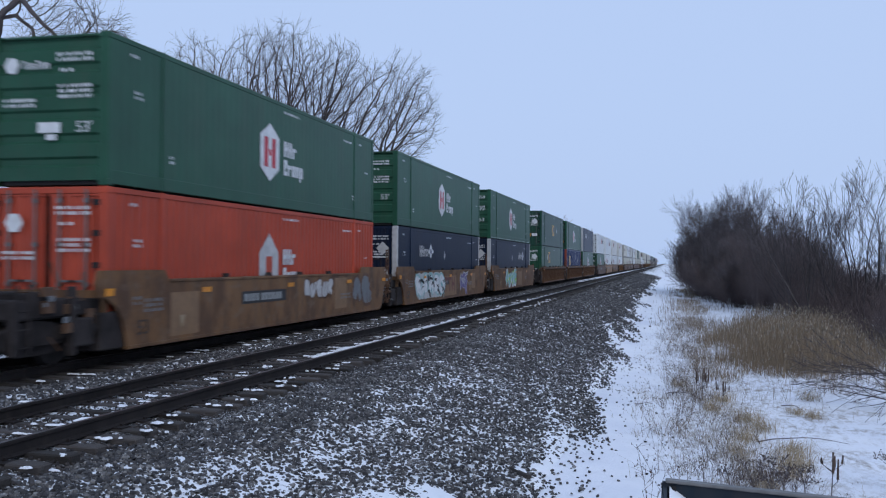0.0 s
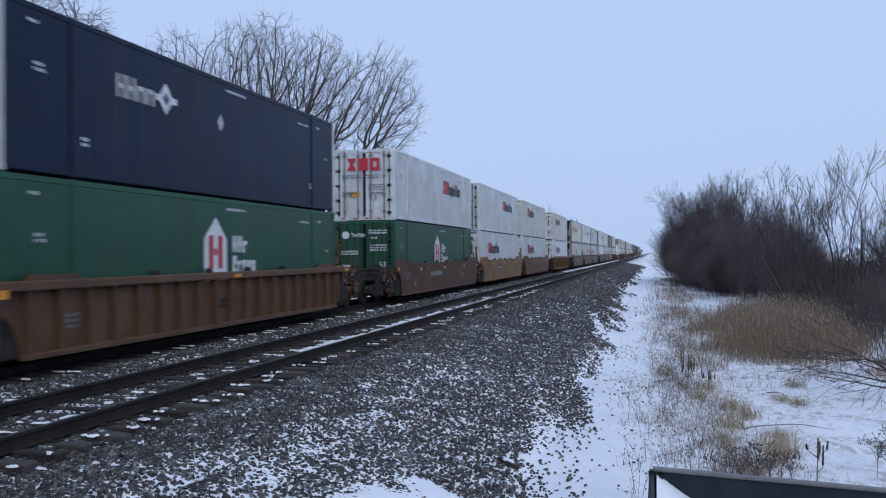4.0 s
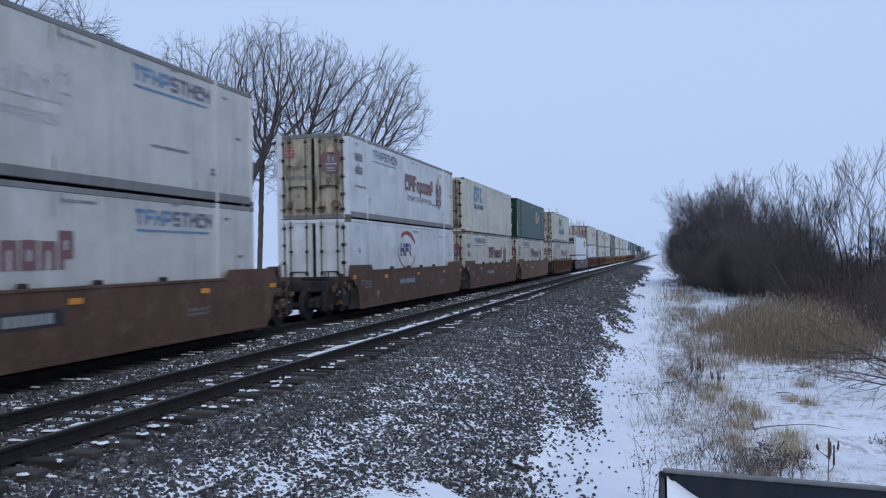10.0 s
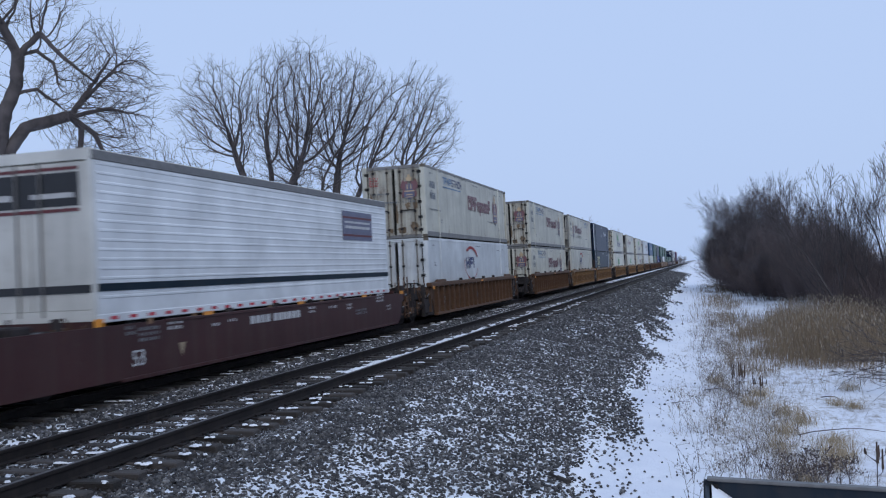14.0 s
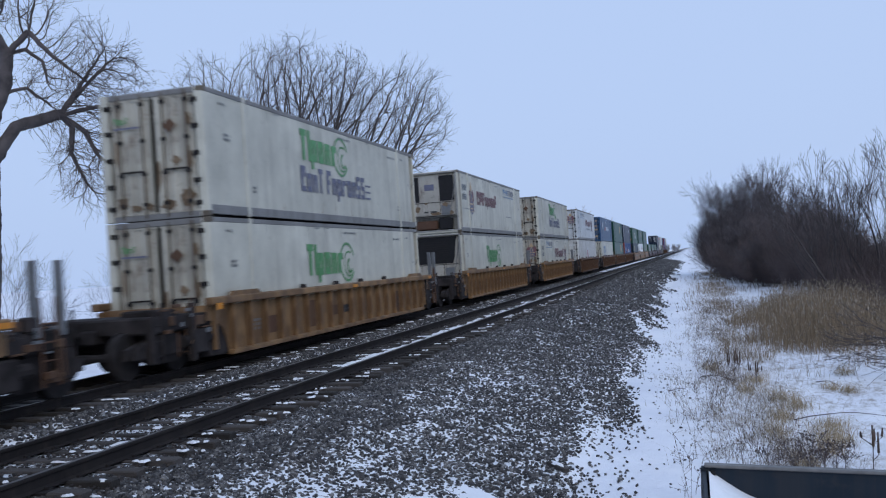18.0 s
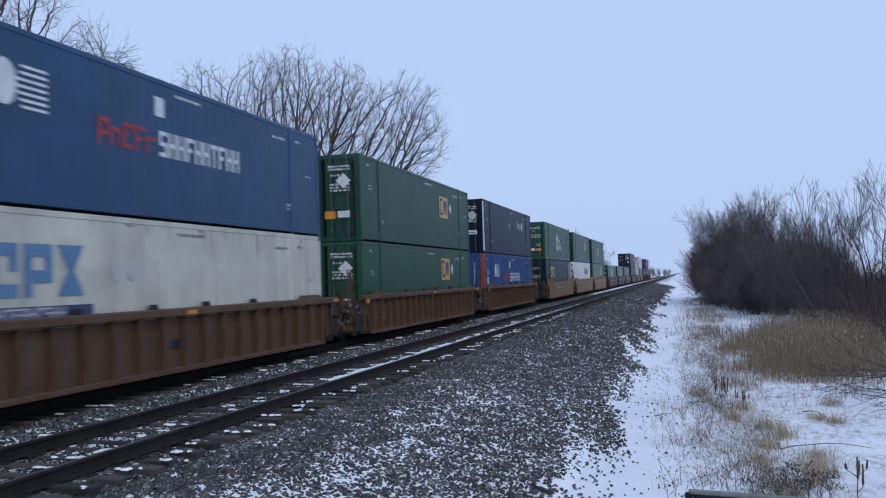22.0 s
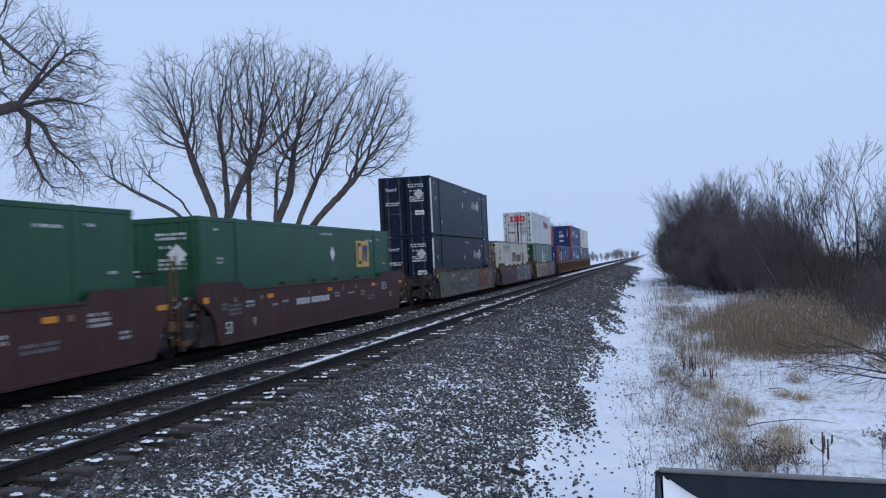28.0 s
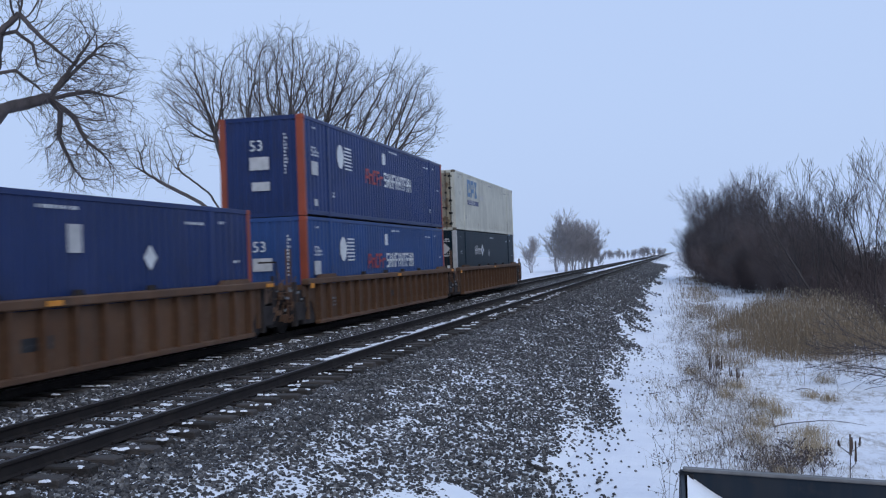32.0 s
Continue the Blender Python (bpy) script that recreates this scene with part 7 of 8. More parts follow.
def tree(name, label, at, seed, stems, spec, r, dome, up=0.05, mat="bark", min_r=0.009, cat="tree", wob=0.17):
    """A bare tree: stems lean (dx, dy); dome: centre and half sizes of the crown's outline."""
    rnd = random.Random(seed)
    segs = []
    (cx, cy, cz), (ax, ay, az) = dome

    def inside(p, level):
        if level == 0 and p.z < cz * 0.8:
            return True
        k = 1 + 0.22 * noise.noise((p.x * 0.45, p.y * 0.45, p.z * 0.45 + seed))
        return ((p.x - cx) / ax) ** 2 + ((p.y - cy) / ay) ** 2 + ((p.z - cz) / az) ** 2 < k

    t = root(name, label, cat)
    for dx, dy, share, *start in stems:
        x0, y0, z0, rise, bend = (start + [0.0])[:5] if start else (dx * 0.5, dy * 0.5, -0.2, 1.0, 0.0)
        own = ((spec[0][0] * (0.6 if z0 > 2 else 1.0), *spec[0][1:]), *spec[1:])
        sprout(rnd, segs, Vector((x0, y0, z0)), Vector((dx, dy, rise)).normalized(), own, 0, r * share, inside, up, wob, 2, bend)
    segs = [(p, q, max(a, min_r), max(b, min_r)) for p, q, a, b in segs]
    part("trunk", limbs_mesh("trunk", [s for s in segs if s[2] > 0.07], mat), mat, t)
    part("crown", limbs_mesh("crown", [s for s in segs if s[2] <= 0.07], mat), mat, t, "bare leafless crown of fine twigs")
    t.matrix_basis = pose(*at)
    return t


def crown_tree(name, label, at, seed, axis, limbs, lobes, step, tip, heart, lift=0.05, mat="bark", cat="tree"):
    """A bare tree whose limbs grow on from the given ones towards buds strewn through the crown, and thicken with what they carry. heart: the point they strive away from."""
    rnd, rs, heart = random.Random(seed), np.random.RandomState(seed), np.array(heart)
    P, parent = [], []
    for pts in limbs:
        pts = [np.array(p, float) for p in pts]
        prev = min(range(len(P)), key=lambda i: np.sum((P[i] - pts[0]) ** 2)) if pts[0][2] > 0.5 else -1
        if prev < 0:
            P.append(pts[0])
            parent.append(-1)
            prev = len(P) - 1
        for k, q in enumerate(pts[1:]):
            p = P[prev] if k == 0 else pts[k]
            n = max(1, int(np.linalg.norm(q - p) / step))
            for i in range(1, n + 1):
                P.append(p + (q - p) * i / n + rs.normal(0, 0.014, 3) * (i < n))
                parent.append(prev)
                prev = len(P) - 1
    first = len(P)
    buds = []
    for c, h, count in lobes:
        v = rs.normal(0, 1, (count, 3))
        v /= np.linalg.norm(v, axis=1)[:, None]
        v *= (rs.uniform(0, 1, (count, 1)) ** 0.42) * rs.uniform(0.82, 1.14, (count, 1))
        buds.append(np.array(c) + v * np.array(h))
    buds = np.vstack(buds)
    near, dist = np.zeros(len(buds), int), np.full(len(buds), 1e9)
    fresh = list(range(len(P)))
    grown = {}
    for _ in range(130):
        A = np.array([P[i] for i in fresh])
        d = np.linalg.norm(buds[:, None] - A[None], axis=2)
        k = d.argmin(1)
        m = d[np.arange(len(buds)), k]
        closer = m < dist
        dist[closer], near[closer] = m[closer], np.array(fresh)[k[closer]]
        keep = dist > step * 1.3
        buds, near, dist = buds[keep], near[keep], dist[keep]
        if not len(buds):
            break
        fresh = []
        for i in np.unique(near):
            if grown.get(i, 0) > 3:
                continue
            v = buds[near == i] - P[i]
            v = (v / np.linalg.norm(v, axis=1)[:, None]).mean(0)
            w = P[i] - P[parent[i]] if parent[i] >= 0 else v
            o = P[i] - heart
            v = v + 0.6 * w / np.linalg.norm(w) + 0.4 * o / np.linalg.norm(o) + rs.normal(0, 0.16, 3) + np.array((0, 0, lift))
            P.append(P[i] + v / max(np.linalg.norm(v), 1e-3) * step * rs.uniform(0.7, 1.15))
            parent.append(int(i))
            grown[i] = grown.get(i, 0) + 1
            fresh.append(len(P) - 1)
        if not fresh:
            break
    # short crooked shoots on the young wood
    old = len(P)
    tips = set(range(old)) - set(parent)
    for i in range(first, old):
        for _ in range(rnd.choice((2, 3)) if i in tips else (rnd.random() < 0.85)):
            v = P[i] - P[parent[i]]
            o = P[i] - heart
            v = v / np.linalg.norm(v) + 0.45 * o / np.linalg.norm(o) + rs.normal(0, 0.36, 3)
            prev = i
            for _ in range(rnd.choice((1, 2, 3))):
                v = v / np.linalg.norm(v) + rs.normal(0, 0.15, 3)
                P.append(P[prev] + v / np.linalg.norm(v) * rnd.uniform(0.2, 0.36))
                parent.append(prev)
                prev = len(P) - 1
    for i in range(old, len(P)):
        if rnd.random() < 0.55:
            v = P[i] - P[parent[i]]
            v = v / np.linalg.norm(v) + rs.normal(0, 0.4, 3)
            P.append(P[i] + v / np.linalg.norm(v) * rnd.uniform(0.14, 0.34))
            parent.append(i)
    load_of = np.zeros(len(P))
    for i in range(len(P) - 1, -1, -1):
        load_of[i] = max(load_of[i], 1.0)
        if parent[i] >= 0:
            load_of[parent[i]] += load_of[i]
    R = tip * load_of ** 0.5
    (ux, uy), segs = axis, []
    world = [Vector((ux * p[0] - uy * p[1], uy * p[0] + ux * p[1], p[2])) for p in P]
    for i, j in enumerate(parent):
        if j >= 0:
            segs.append((world[j], world[i], min(R[j], R[i] * 1.15), R[i]))
    t = root(name, label, cat)
    part("trunk", limbs_mesh("trunk", [q for q in segs if q[2] > 0.075], mat), mat, t)
    part("crown", limbs_mesh("crown", [q for q in segs if q[2] <= 0.075], mat), mat, t, "bare leafless crown of fine twigs")
    t.matrix_basis = pose(*at)
    return t


SHRUB = ((3.4, 5, 1.1, 0.5), (2.1, 4, 1.0, 0.55), (1.2, 3, 1.0, 0.6), (0.7, 2, 0, 0.6))


def shrub_parts(seed, count, mat, spec=SHRUB, r=0.024, thin=0.006, lean=0.55):
    """Meshes of a many-stemmed shrub about 5.5 m high: stout stems and fine twigs."""
    rnd = random.Random(seed)
    segs = []
    for i in range(count):
        a = rnd.uniform(0, 6.28)
        k = rnd.uniform(0.0, lean)
        sprout(rnd, segs, Vector((math.cos(a) * k * 2.4, math.sin(a) * k * 2.4, 0)), Vector((math.cos(a) * k, math.sin(a) * k, 1)).normalized(), spec, 0, r * rnd.uniform(0.6, 1.2), lambda p, level: p.z > -0.3, 0.07, clear=0)
    return limbs_mesh("stem", [s for s in segs if s[2] > 0.018], mat), limbs_mesh("crown", [(p, q, max(a, thin), max(b, thin)) for p, q, a, b in segs if a <= 0.018], mat)


def shrub(meshes, at, size, turn, label, group, name="shrub"):
    t = root(name, label, "shrub", group)
    tagged(part("stem", meshes[0], None, t), kind="stuff")
    part("crown", meshes[1], None, t)
    t.matrix_basis = pose(*at, 0, 0, turn) @ Matrix.Scale(size, 4)
    return t


def blades(name, label, cat, mat, count, place, h0, h1, width, lean, seed, heads=None, kind="stuff"):
    """Upright dry blades as thin bent strips; place(rnd) gives (x, y), with a share of the height at will, or None."""
    rnd = random.Random(seed)
    V, F, FM = [], [], []
    for _ in range(count):
        xy = place(rnd)
        if not xy:
            continue
        x, y, *grown_to = xy
        z = height(x, y) if x > -1.8 else max(height(x, y), bank(x))
        h = rnd.uniform(h0, h1) * (grown_to[0] if grown_to else 1.0)
        a = rnd.uniform(0, 6.28)
        w = width * rnd.uniform(0.6, 1.3)
        lx, ly = rnd.gauss(0, lean) * h, rnd.gauss(0, lean) * h
        dx, dy = math.cos(a) * w, math.sin(a) * w
        o = len(V)
        V += [(x - dx, y - dy, z - 0.02), (x + dx, y + dy, z - 0.02), (x - dx * 0.8 + lx * 0.35, y - dy * 0.8 + ly * 0.35, z + h * 0.55), (x + dx * 0.8 + lx * 0.35, y + dy * 0.8 + ly * 0.35, z + h * 0.55), (x + lx, y + ly, z + h)]
        F += [(o, o + 1, o + 3, o + 2), (o + 2, o + 3, o + 4)]
        FM += [0, 0]
        if heads and rnd.random() < heads[0]:
            k, s = heads[1], heads[2]
            o = len(V)
            V += [(x + lx - k, y + ly, z + h - s * 0.4), (x + lx, y + ly - k, z + h), (x + lx + k, y + ly, z + h - s * 0.3), (x + lx, y + ly + k, z + h), (x + lx * 1.15, y + ly * 1.15, z + h + s * 0.6)]
            F += [(o, o + 1, o + 4), (o + 1, o + 2, o + 4), (o + 2, o + 3, o + 4), (o + 3, o, o + 4), (o, o + 3, o + 2, o + 1)]
            FM += [1] * 5
    me = bpy.data.meshes.new(name)
    me.from_pydata(V, [], F)
    me.materials.append(MAT[mat]); me.materials.append(MAT["seed" if not heads or len(heads) < 4 else heads[3]])
    me.polygons.foreach_set("material_index", FM)
    me.update()
    return tagged(new(name, me), label, cat, kind=kind)

ground()
ballast()
track(NEAR_X, "empty near track with rusty rails and snowy wooden ties", True)
track(TRAIN_X, "far track with rusty rails under the train", False)
track_snow()

# ================= trees and thicket =================
# limbs: points (along the crown, through it, height); lobes of the crown: centre, half sizes, number of buds
crown_tree("bare_tree", "large many-stemmed bare tree with a rounded crown of fine twigs", (-24.0, 54.8, -1.1), 37, (0.916, 0.4),
           (((-1.7, 0, -0.2), (-1.8, 0, 4.5), (-1.6, 0.1, 7.5), (-1.7, 0.2, 10.0)), ((-2.2, -0.1, -0.2), (-2.2, 0, 4.8), (-2.5, 0, 7.0), (-3.4, 0.1, 9.5), (-3.8, 0.3, 10.8)), ((-0.6, 0.3, -0.2), (-0.4, 0.3, 4.0), (-0.2, 0.5, 9.5)),
            ((0.9, 0, -0.2), (1.1, -0.1, 4.0), (1.5, -0.4, 8.8)), ((1.6, 0.2, -0.2), (1.9, 0.2, 4.0), (3.2, 0.3, 7.0), (4.1, 0.3, 8.9)), ((1.8, 0.3, 3.4), (4.0, 0.4, 6.2), (6.4, 0.3, 8.6)),
            ((-2.2, 0, 4.6), (-4.9, 0, 7.0), (-7.2, 0.1, 8.3), (-8.6, 0.1, 9.2)), ((-1.7, 0, 6.0), (-0.9, -0.8, 8.0), (0.2, -1.4, 10.0)), ((1.2, 0, 5.6), (2.3, 1.0, 8.0), (2.6, 1.8, 10.0)), ((-2.9, 0, 5.4), (-4.4, -0.4, 7.6), (-5.9, -0.6, 8.8))),
           (((0.4, 0, 12.3), (4.6, 4.0, 5.2), 3000), ((-4.6, 0, 13.4), (2.9, 2.8, 3.0), 700), ((4.0, 0, 12.5), (2.6, 3.0, 4.1), 1100), ((7.6, 0, 12.2), (2.6, 2.8, 3.9), 950), ((-7.7, 0, 9.9), (2.4, 1.3, 2.2), 280)),
           0.26, 0.0052, (0.6, 0.0, 7.2), lift=0.0)
crown_tree("bare_tree", "large old bare tree with heavy crooked drooping limbs", (-31.6, 32.6, -1.1), 27, (0.718, 0.696),
           (((2.6, 0, -0.2), (2.9, 0, 5.0), (3.1, 0, 9.2), (3.4, 0, 11.0), (3.9, 0, 12.2), (4.0, 0, 13.5), (3.7, 0, 14.2), (3.2, 0, 15.2)), ((2.9, 0, 8.6), (4.2, 0.1, 10.3), (5.4, 0.2, 10.7), (6.1, 0.2, 10.9)),
            ((4.0, 0, 13.4), (4.8, 0.1, 13.8), (5.5, 0.2, 13.3), (5.7, 0.2, 12.2)), ((4.0, 0, 13.6), (4.9, -0.3, 14.5), (5.9, -0.4, 13.4), (7.4, -0.4, 12.2)), ((3.3, 0, 12.0), (4.7, -0.2, 12.0), (5.9, 0, 11.1)),
            ((6.0, 0.2, 10.9), (6.6, 0.3, 10.4), (6.5, 0.4, 9.2), (7.1, 0.4, 7.8), (7.6, 0.4, 7.0)), ((6.1, 0.2, 10.9), (7.1, 0, 10.1), (7.6, -0.1, 9.0), (8.4, -0.1, 8.3), (8.8, 0, 7.8)),
            ((6.0, 0.2, 10.9), (7.4, 0.4, 12.8), (8.3, 0.5, 14.2)), ((6.0, 0.2, 10.9), (7.6, -0.3, 12.6), (8.8, -0.5, 13.8)), ((6.1, 0.2, 10.9), (7.8, 0.1, 11.3), (9.0, 0.2, 11.1)), ((2.9, 0, 6.8), (1.4, 0.2, 9.5), (0.2, 0.2, 12.0)), ((3.0, 0, 9.8), (2.2, 0, 11.2), (2.0, 0.2, 13.0))),
           (((7.1, 0, 11.8), (2.7, 2.3, 3.1), 1350), ((7.4, 0, 8.6), (1.9, 1.8, 1.8), 640), ((3.0, 0, 16.2), (3.4, 3.0, 2.6), 650), ((0.2, 0, 13.8), (3.4, 3.2, 3.2), 350)),
           0.23, 0.0052, (4.6, 0.0, 11.4), lift=0.0)
kinds = [shrub_parts(40 + k, 15, "twig_brown", thin=0.0045, lean=0.3) for k in range(3)]
dense = [shrub_parts(50 + k, 15, "twig_dark", ((2.6, 5, 1.4, 0.4), (1.6, 4, 1.4, 0.45), (1.0, 3, 1.3, 0.5), (0.6, 2, 0, 0.5)), 0.024, 0.008, 0.24) for k in range(3)]
# small many-limbed trees whose crowns stand out of the top of the thicket
airy = [shrub_parts(110 + k, 3, "twig_dark", ((4.2, 6, 1.1, 0.6), (2.2, 5, 1.1, 0.65), (1.25, 4, 1.15, 0.65), (0.7, 3, 1.1, 0.65), (0.4, 2, 0, 0.6)), 0.075, 0.0055, 0.3) for k in range(3)]
rnd = random.Random(8)


def brush(x, y, tall):
    shrub((dense if y > 66 else kinds)[rnd.randrange(3)], (x, y, -1.25), tall / 5.6, rnd.uniform(0, 360), "dark leafless shrub in a dense thicket", "thicket of shrubs")


for x, y, tall in ((3.1, 98, 5.6), (3.7, 104, 6.4), (4.0, 92, 6.6), (5.2, 88, 6.8), (6.4, 90, 6.6), (7.0, 82, 6.2), (7.4, 74, 5.4), (8.0, 68, 4.6), (8.8, 70, 4.8),
                   (3.0, 88, 4.8), (4.2, 80, 5.0), (5.4, 76, 5.4), (6.0, 68, 4.8), (6.8, 62, 4.6), (8.2, 60, 4.2), (9.4, 60, 3.8), (7.2, 55, 4.0),
                   (2.9, 92, 4.4), (3.9, 78, 4.2), (4.8, 70, 4.2), (5.6, 62, 4.0), (6.4, 56, 3.6), (4.6, 98, 6.6), (6.0, 100, 6.6), (9.0, 84, 5.8), (10.5, 76, 4.6),
                   (2.5, 106, 5.4), (2.7, 96, 5.4), (3.2, 108, 6.2), (3.4, 96, 6.2), (2.5, 92, 4.0), (8.4, 78, 5.6), (6.9, 70, 5.2), (7.4, 57, 4.6), (8.4, 58, 4.2), (6.4, 51, 3.8)):
    brush(x + rnd.uniform(-0.4, 0.4), y + rnd.uniform(-1.5, 1.5), tall * rnd.uniform(0.92, 1.08) * (0.9 if x / y > 0.105 else 1.0))
for x, y, tall in ((3.7, 97, 8.2), (4.3, 100, 9.6), (4.7, 93, 10.0), (5.4, 97, 10.8), (5.9, 90, 10.2), (6.7, 94, 10.4), (7.4, 88, 9.2), (8.3, 82, 7.6), (9.4, 86, 7.8), (10.4, 80, 6.6)):
    shrub(airy[rnd.randrange(3)], (x, y, -1.25), tall / 8.2, rnd.uniform(0, 360), "bare many-limbed small tree standing out of a thicket", "thicket of shrubs")
low_kind = [shrub_parts(80 + k, 26, "twig_brown", ((1.3, 4, 1.6, 0.8), (0.9, 3, 1.3, 0.8), (0.5, 2, 0, 0.8)), 0.016, 0.006) for k in range(2)]
for i in range(60):
    k = i / 59
    y = 100 - 56 * k + rnd.uniform(-2, 2)
    x = 2.6 + 4.4 * k + rnd.uniform(-0.3, 2.4) + (rnd.uniform(0, 3) if k > 0.6 else 0)
    shrub(low_kind[i % 2], (x, y, -1.25), rnd.uniform(0.9, 1.5) * (1.25 - 0.45 * k), rnd.uniform(0, 360), "low dense leafless scrub at the foot of a thicket", "low scrub")
for x, y, k in ((7.4, 33, 0.8), (8.6, 36, 0.9), (7.8, 38, 1.0)):
    shrub(low_kind[0], (x, y, -1.25), k, x * 70, "low dense leafless scrub at the foot of a thicket", "low scrub")
SAPLING = ((7.4, 11, 0.75, 0.62), (3.0, 7, 0.72, 0.62), (1.5, 4, 0.8, 0.62), (0.7, 3, 0, 0.6))
for x, y, tall, lean, girth, sd in ((8.3, 43.5, 8.6, 0.12, 1.2, 9), (8.05, 44.5, 8.0, -0.1, 1.1, 10), (6.2, 44.0, 7.8, -0.28, 1.0, 5), (6.5, 46.0, 7.6, -0.3, 0.9, 15), (7.3, 45.0, 7.0, -0.12, 0.8, 14), (9.4, 45.0, 6.6, 0.3, 0.9, 6),
                                    (10.2, 47.0, 6.4, 0.2, 0.9, 21), (6.0, 48.0, 6.2, -0.15, 0.8, 22), (11.0, 44.0, 5.6, -0.25, 0.9, 23), (7.8, 49.0, 6.6, 0.05, 0.8, 24), (9.0, 42.0, 5.0, 0.35, 0.7, 31), (10.0, 43.0, 4.6, -0.3, 0.7, 33)):
    k = tall / 10.2
    tree("bare_sapling", "slender bare sapling rising out of a thicket", (x, y, -1.25), sd, [(lean, 0.05, 1.0), (lean - 0.22, 0.1, 0.6), (lean + 0.2, -0.1, 0.6)],
         tuple((a * k, b, c, d) for a, b, c, d in SAPLING), 0.075 * girth, ((lean * 4, 0, 4.6 * k), (3.0 * k, 3.0 * k, 4.4 * k)), 0.075, "sapling_bark", 0.0065, wob=0.14)
bush_kind = shrub_parts(90, 4, "bark", ((3.4, 6, 0.9, 0.8), (2.2, 5, 0.9, 0.8), (1.2, 4, 0.8, 0.8), (0.6, 3, 0, 0.6)), 0.04, 0.005, 0.9)
for x, y, tall in ((-26.9, 32.4, 5.6), (-24.2, 36.8, 4.6)):
    shrub(bush_kind, (x, y, -1.2), tall / 7.0, x * 40, "spreading bare bush behind the railway line", "bushes behind the line", "bare_bush")
# distant trees along the line, their haze painted in as a pale twig colour
far_kind = [shrub_parts(60 + k, 3, "twig_far_haze", ((3.6, 6, 1.2, 0.5), (2.0, 5, 1.2, 0.6), (1.1, 4, 1.2, 0.65), (0.6, 3, 0, 0.6)), 0.09, 0.016, 0.12) for k in range(2)]
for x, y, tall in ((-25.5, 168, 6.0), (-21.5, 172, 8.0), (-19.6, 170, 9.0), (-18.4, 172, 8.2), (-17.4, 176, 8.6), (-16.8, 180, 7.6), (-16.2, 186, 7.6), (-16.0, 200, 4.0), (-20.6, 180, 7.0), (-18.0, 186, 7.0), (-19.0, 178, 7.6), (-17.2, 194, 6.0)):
    shrub(far_kind[rnd.randrange(2)], (x, y, -1.2), tall / 5.6, rnd.uniform(0, 360), "bare trees far along the line, paled by painted haze", "far trees", "far_tree")
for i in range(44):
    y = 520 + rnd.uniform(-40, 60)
    shrub(far_kind[i % 2], (-62 + i * 1.25 + rnd.uniform(-1, 1), y, -1.2), rnd.uniform(0.45, 1.0), rnd.uniform(0, 360), "bare trees on the horizon, paled by painted haze", "horizon trees", "far_tree")


# ================= dry plants =================
def reed_place(r):
    y = 25.0 + 20.0 * r.random() ** 1.1
    x = 0.5 + 8.5 * r.random() ** 1.2
    n = 0.8 * noise.noise((x * 0.45, y * 0.22, 4.0)) + 0.5 * noise.noise((x * 1.7, y * 0.9, 14.0)) + r.gauss(0, 0.28)
    left, right = x - 1.0 - (y - 25) * 0.05, x / y - 0.15
    front = y - 28.0 - 1.6 * noise.noise((x * 0.8, 3.0, 1.0)) - max(0.0, x - 4.5) * 0.6
    if n < 0.85 - min(left, 2.4) * 0.42 + max(0.0, right) * 16 - min(front, 1.5) * 0.4:
        return None
    return x, y, 0.5 + 0.5 * smooth(0.0, 2.0, left) * (1 - 0.6 * smooth(0.0, 0.05, right))


blades("reed_bed", "tall dry tan reeds growing in a dense bed", "reeds", "reed", 40000, reed_place, 0.35, 1.3, 0.0055, 0.16, 1, (0.16, 0.02, 0.14, "weed"))


def fringe_place(r):
    y = 22.5 + 9 * r.random()
    x = 0.6 + 6.5 * r.random()
    return (x, y) if noise.noise((x * 0.8, y * 0.6, 24.0)) + r.gauss(0, 0.15) > 0.08 + max(0, 26 - y) * 0.11 else None


blades("reed_fringe", "short broken reeds at the edge of a reed bed", "reeds", "reed", 11000, fringe_place, 0.12, 0.6, 0.004, 0.5, 8, (0.1, 0.015, 0.1, "weed"))


def strip_place(r):
    y = 9.0 + 60 * r.random() ** 1.6
    x = 0.75 + r.gauss(0, 0.5 if y < 18 else 0.75) + (y - 20) * 0.012 + max(0.0, 17 - y) * 0.16
    if x < -1.3 or noise.noise((x * 1.3, y * 0.8, 6.0)) + r.gauss(0, 0.2) < 0.05:
        return None
    return x, y


blades("dry_grass", "thin dry grass and weed stalks sticking out of the snow", "dry grass", "weed", 24000, strip_place, 0.05, 0.32, 0.0026, 0.75, 2, (0.12, 0.006, 0.02))


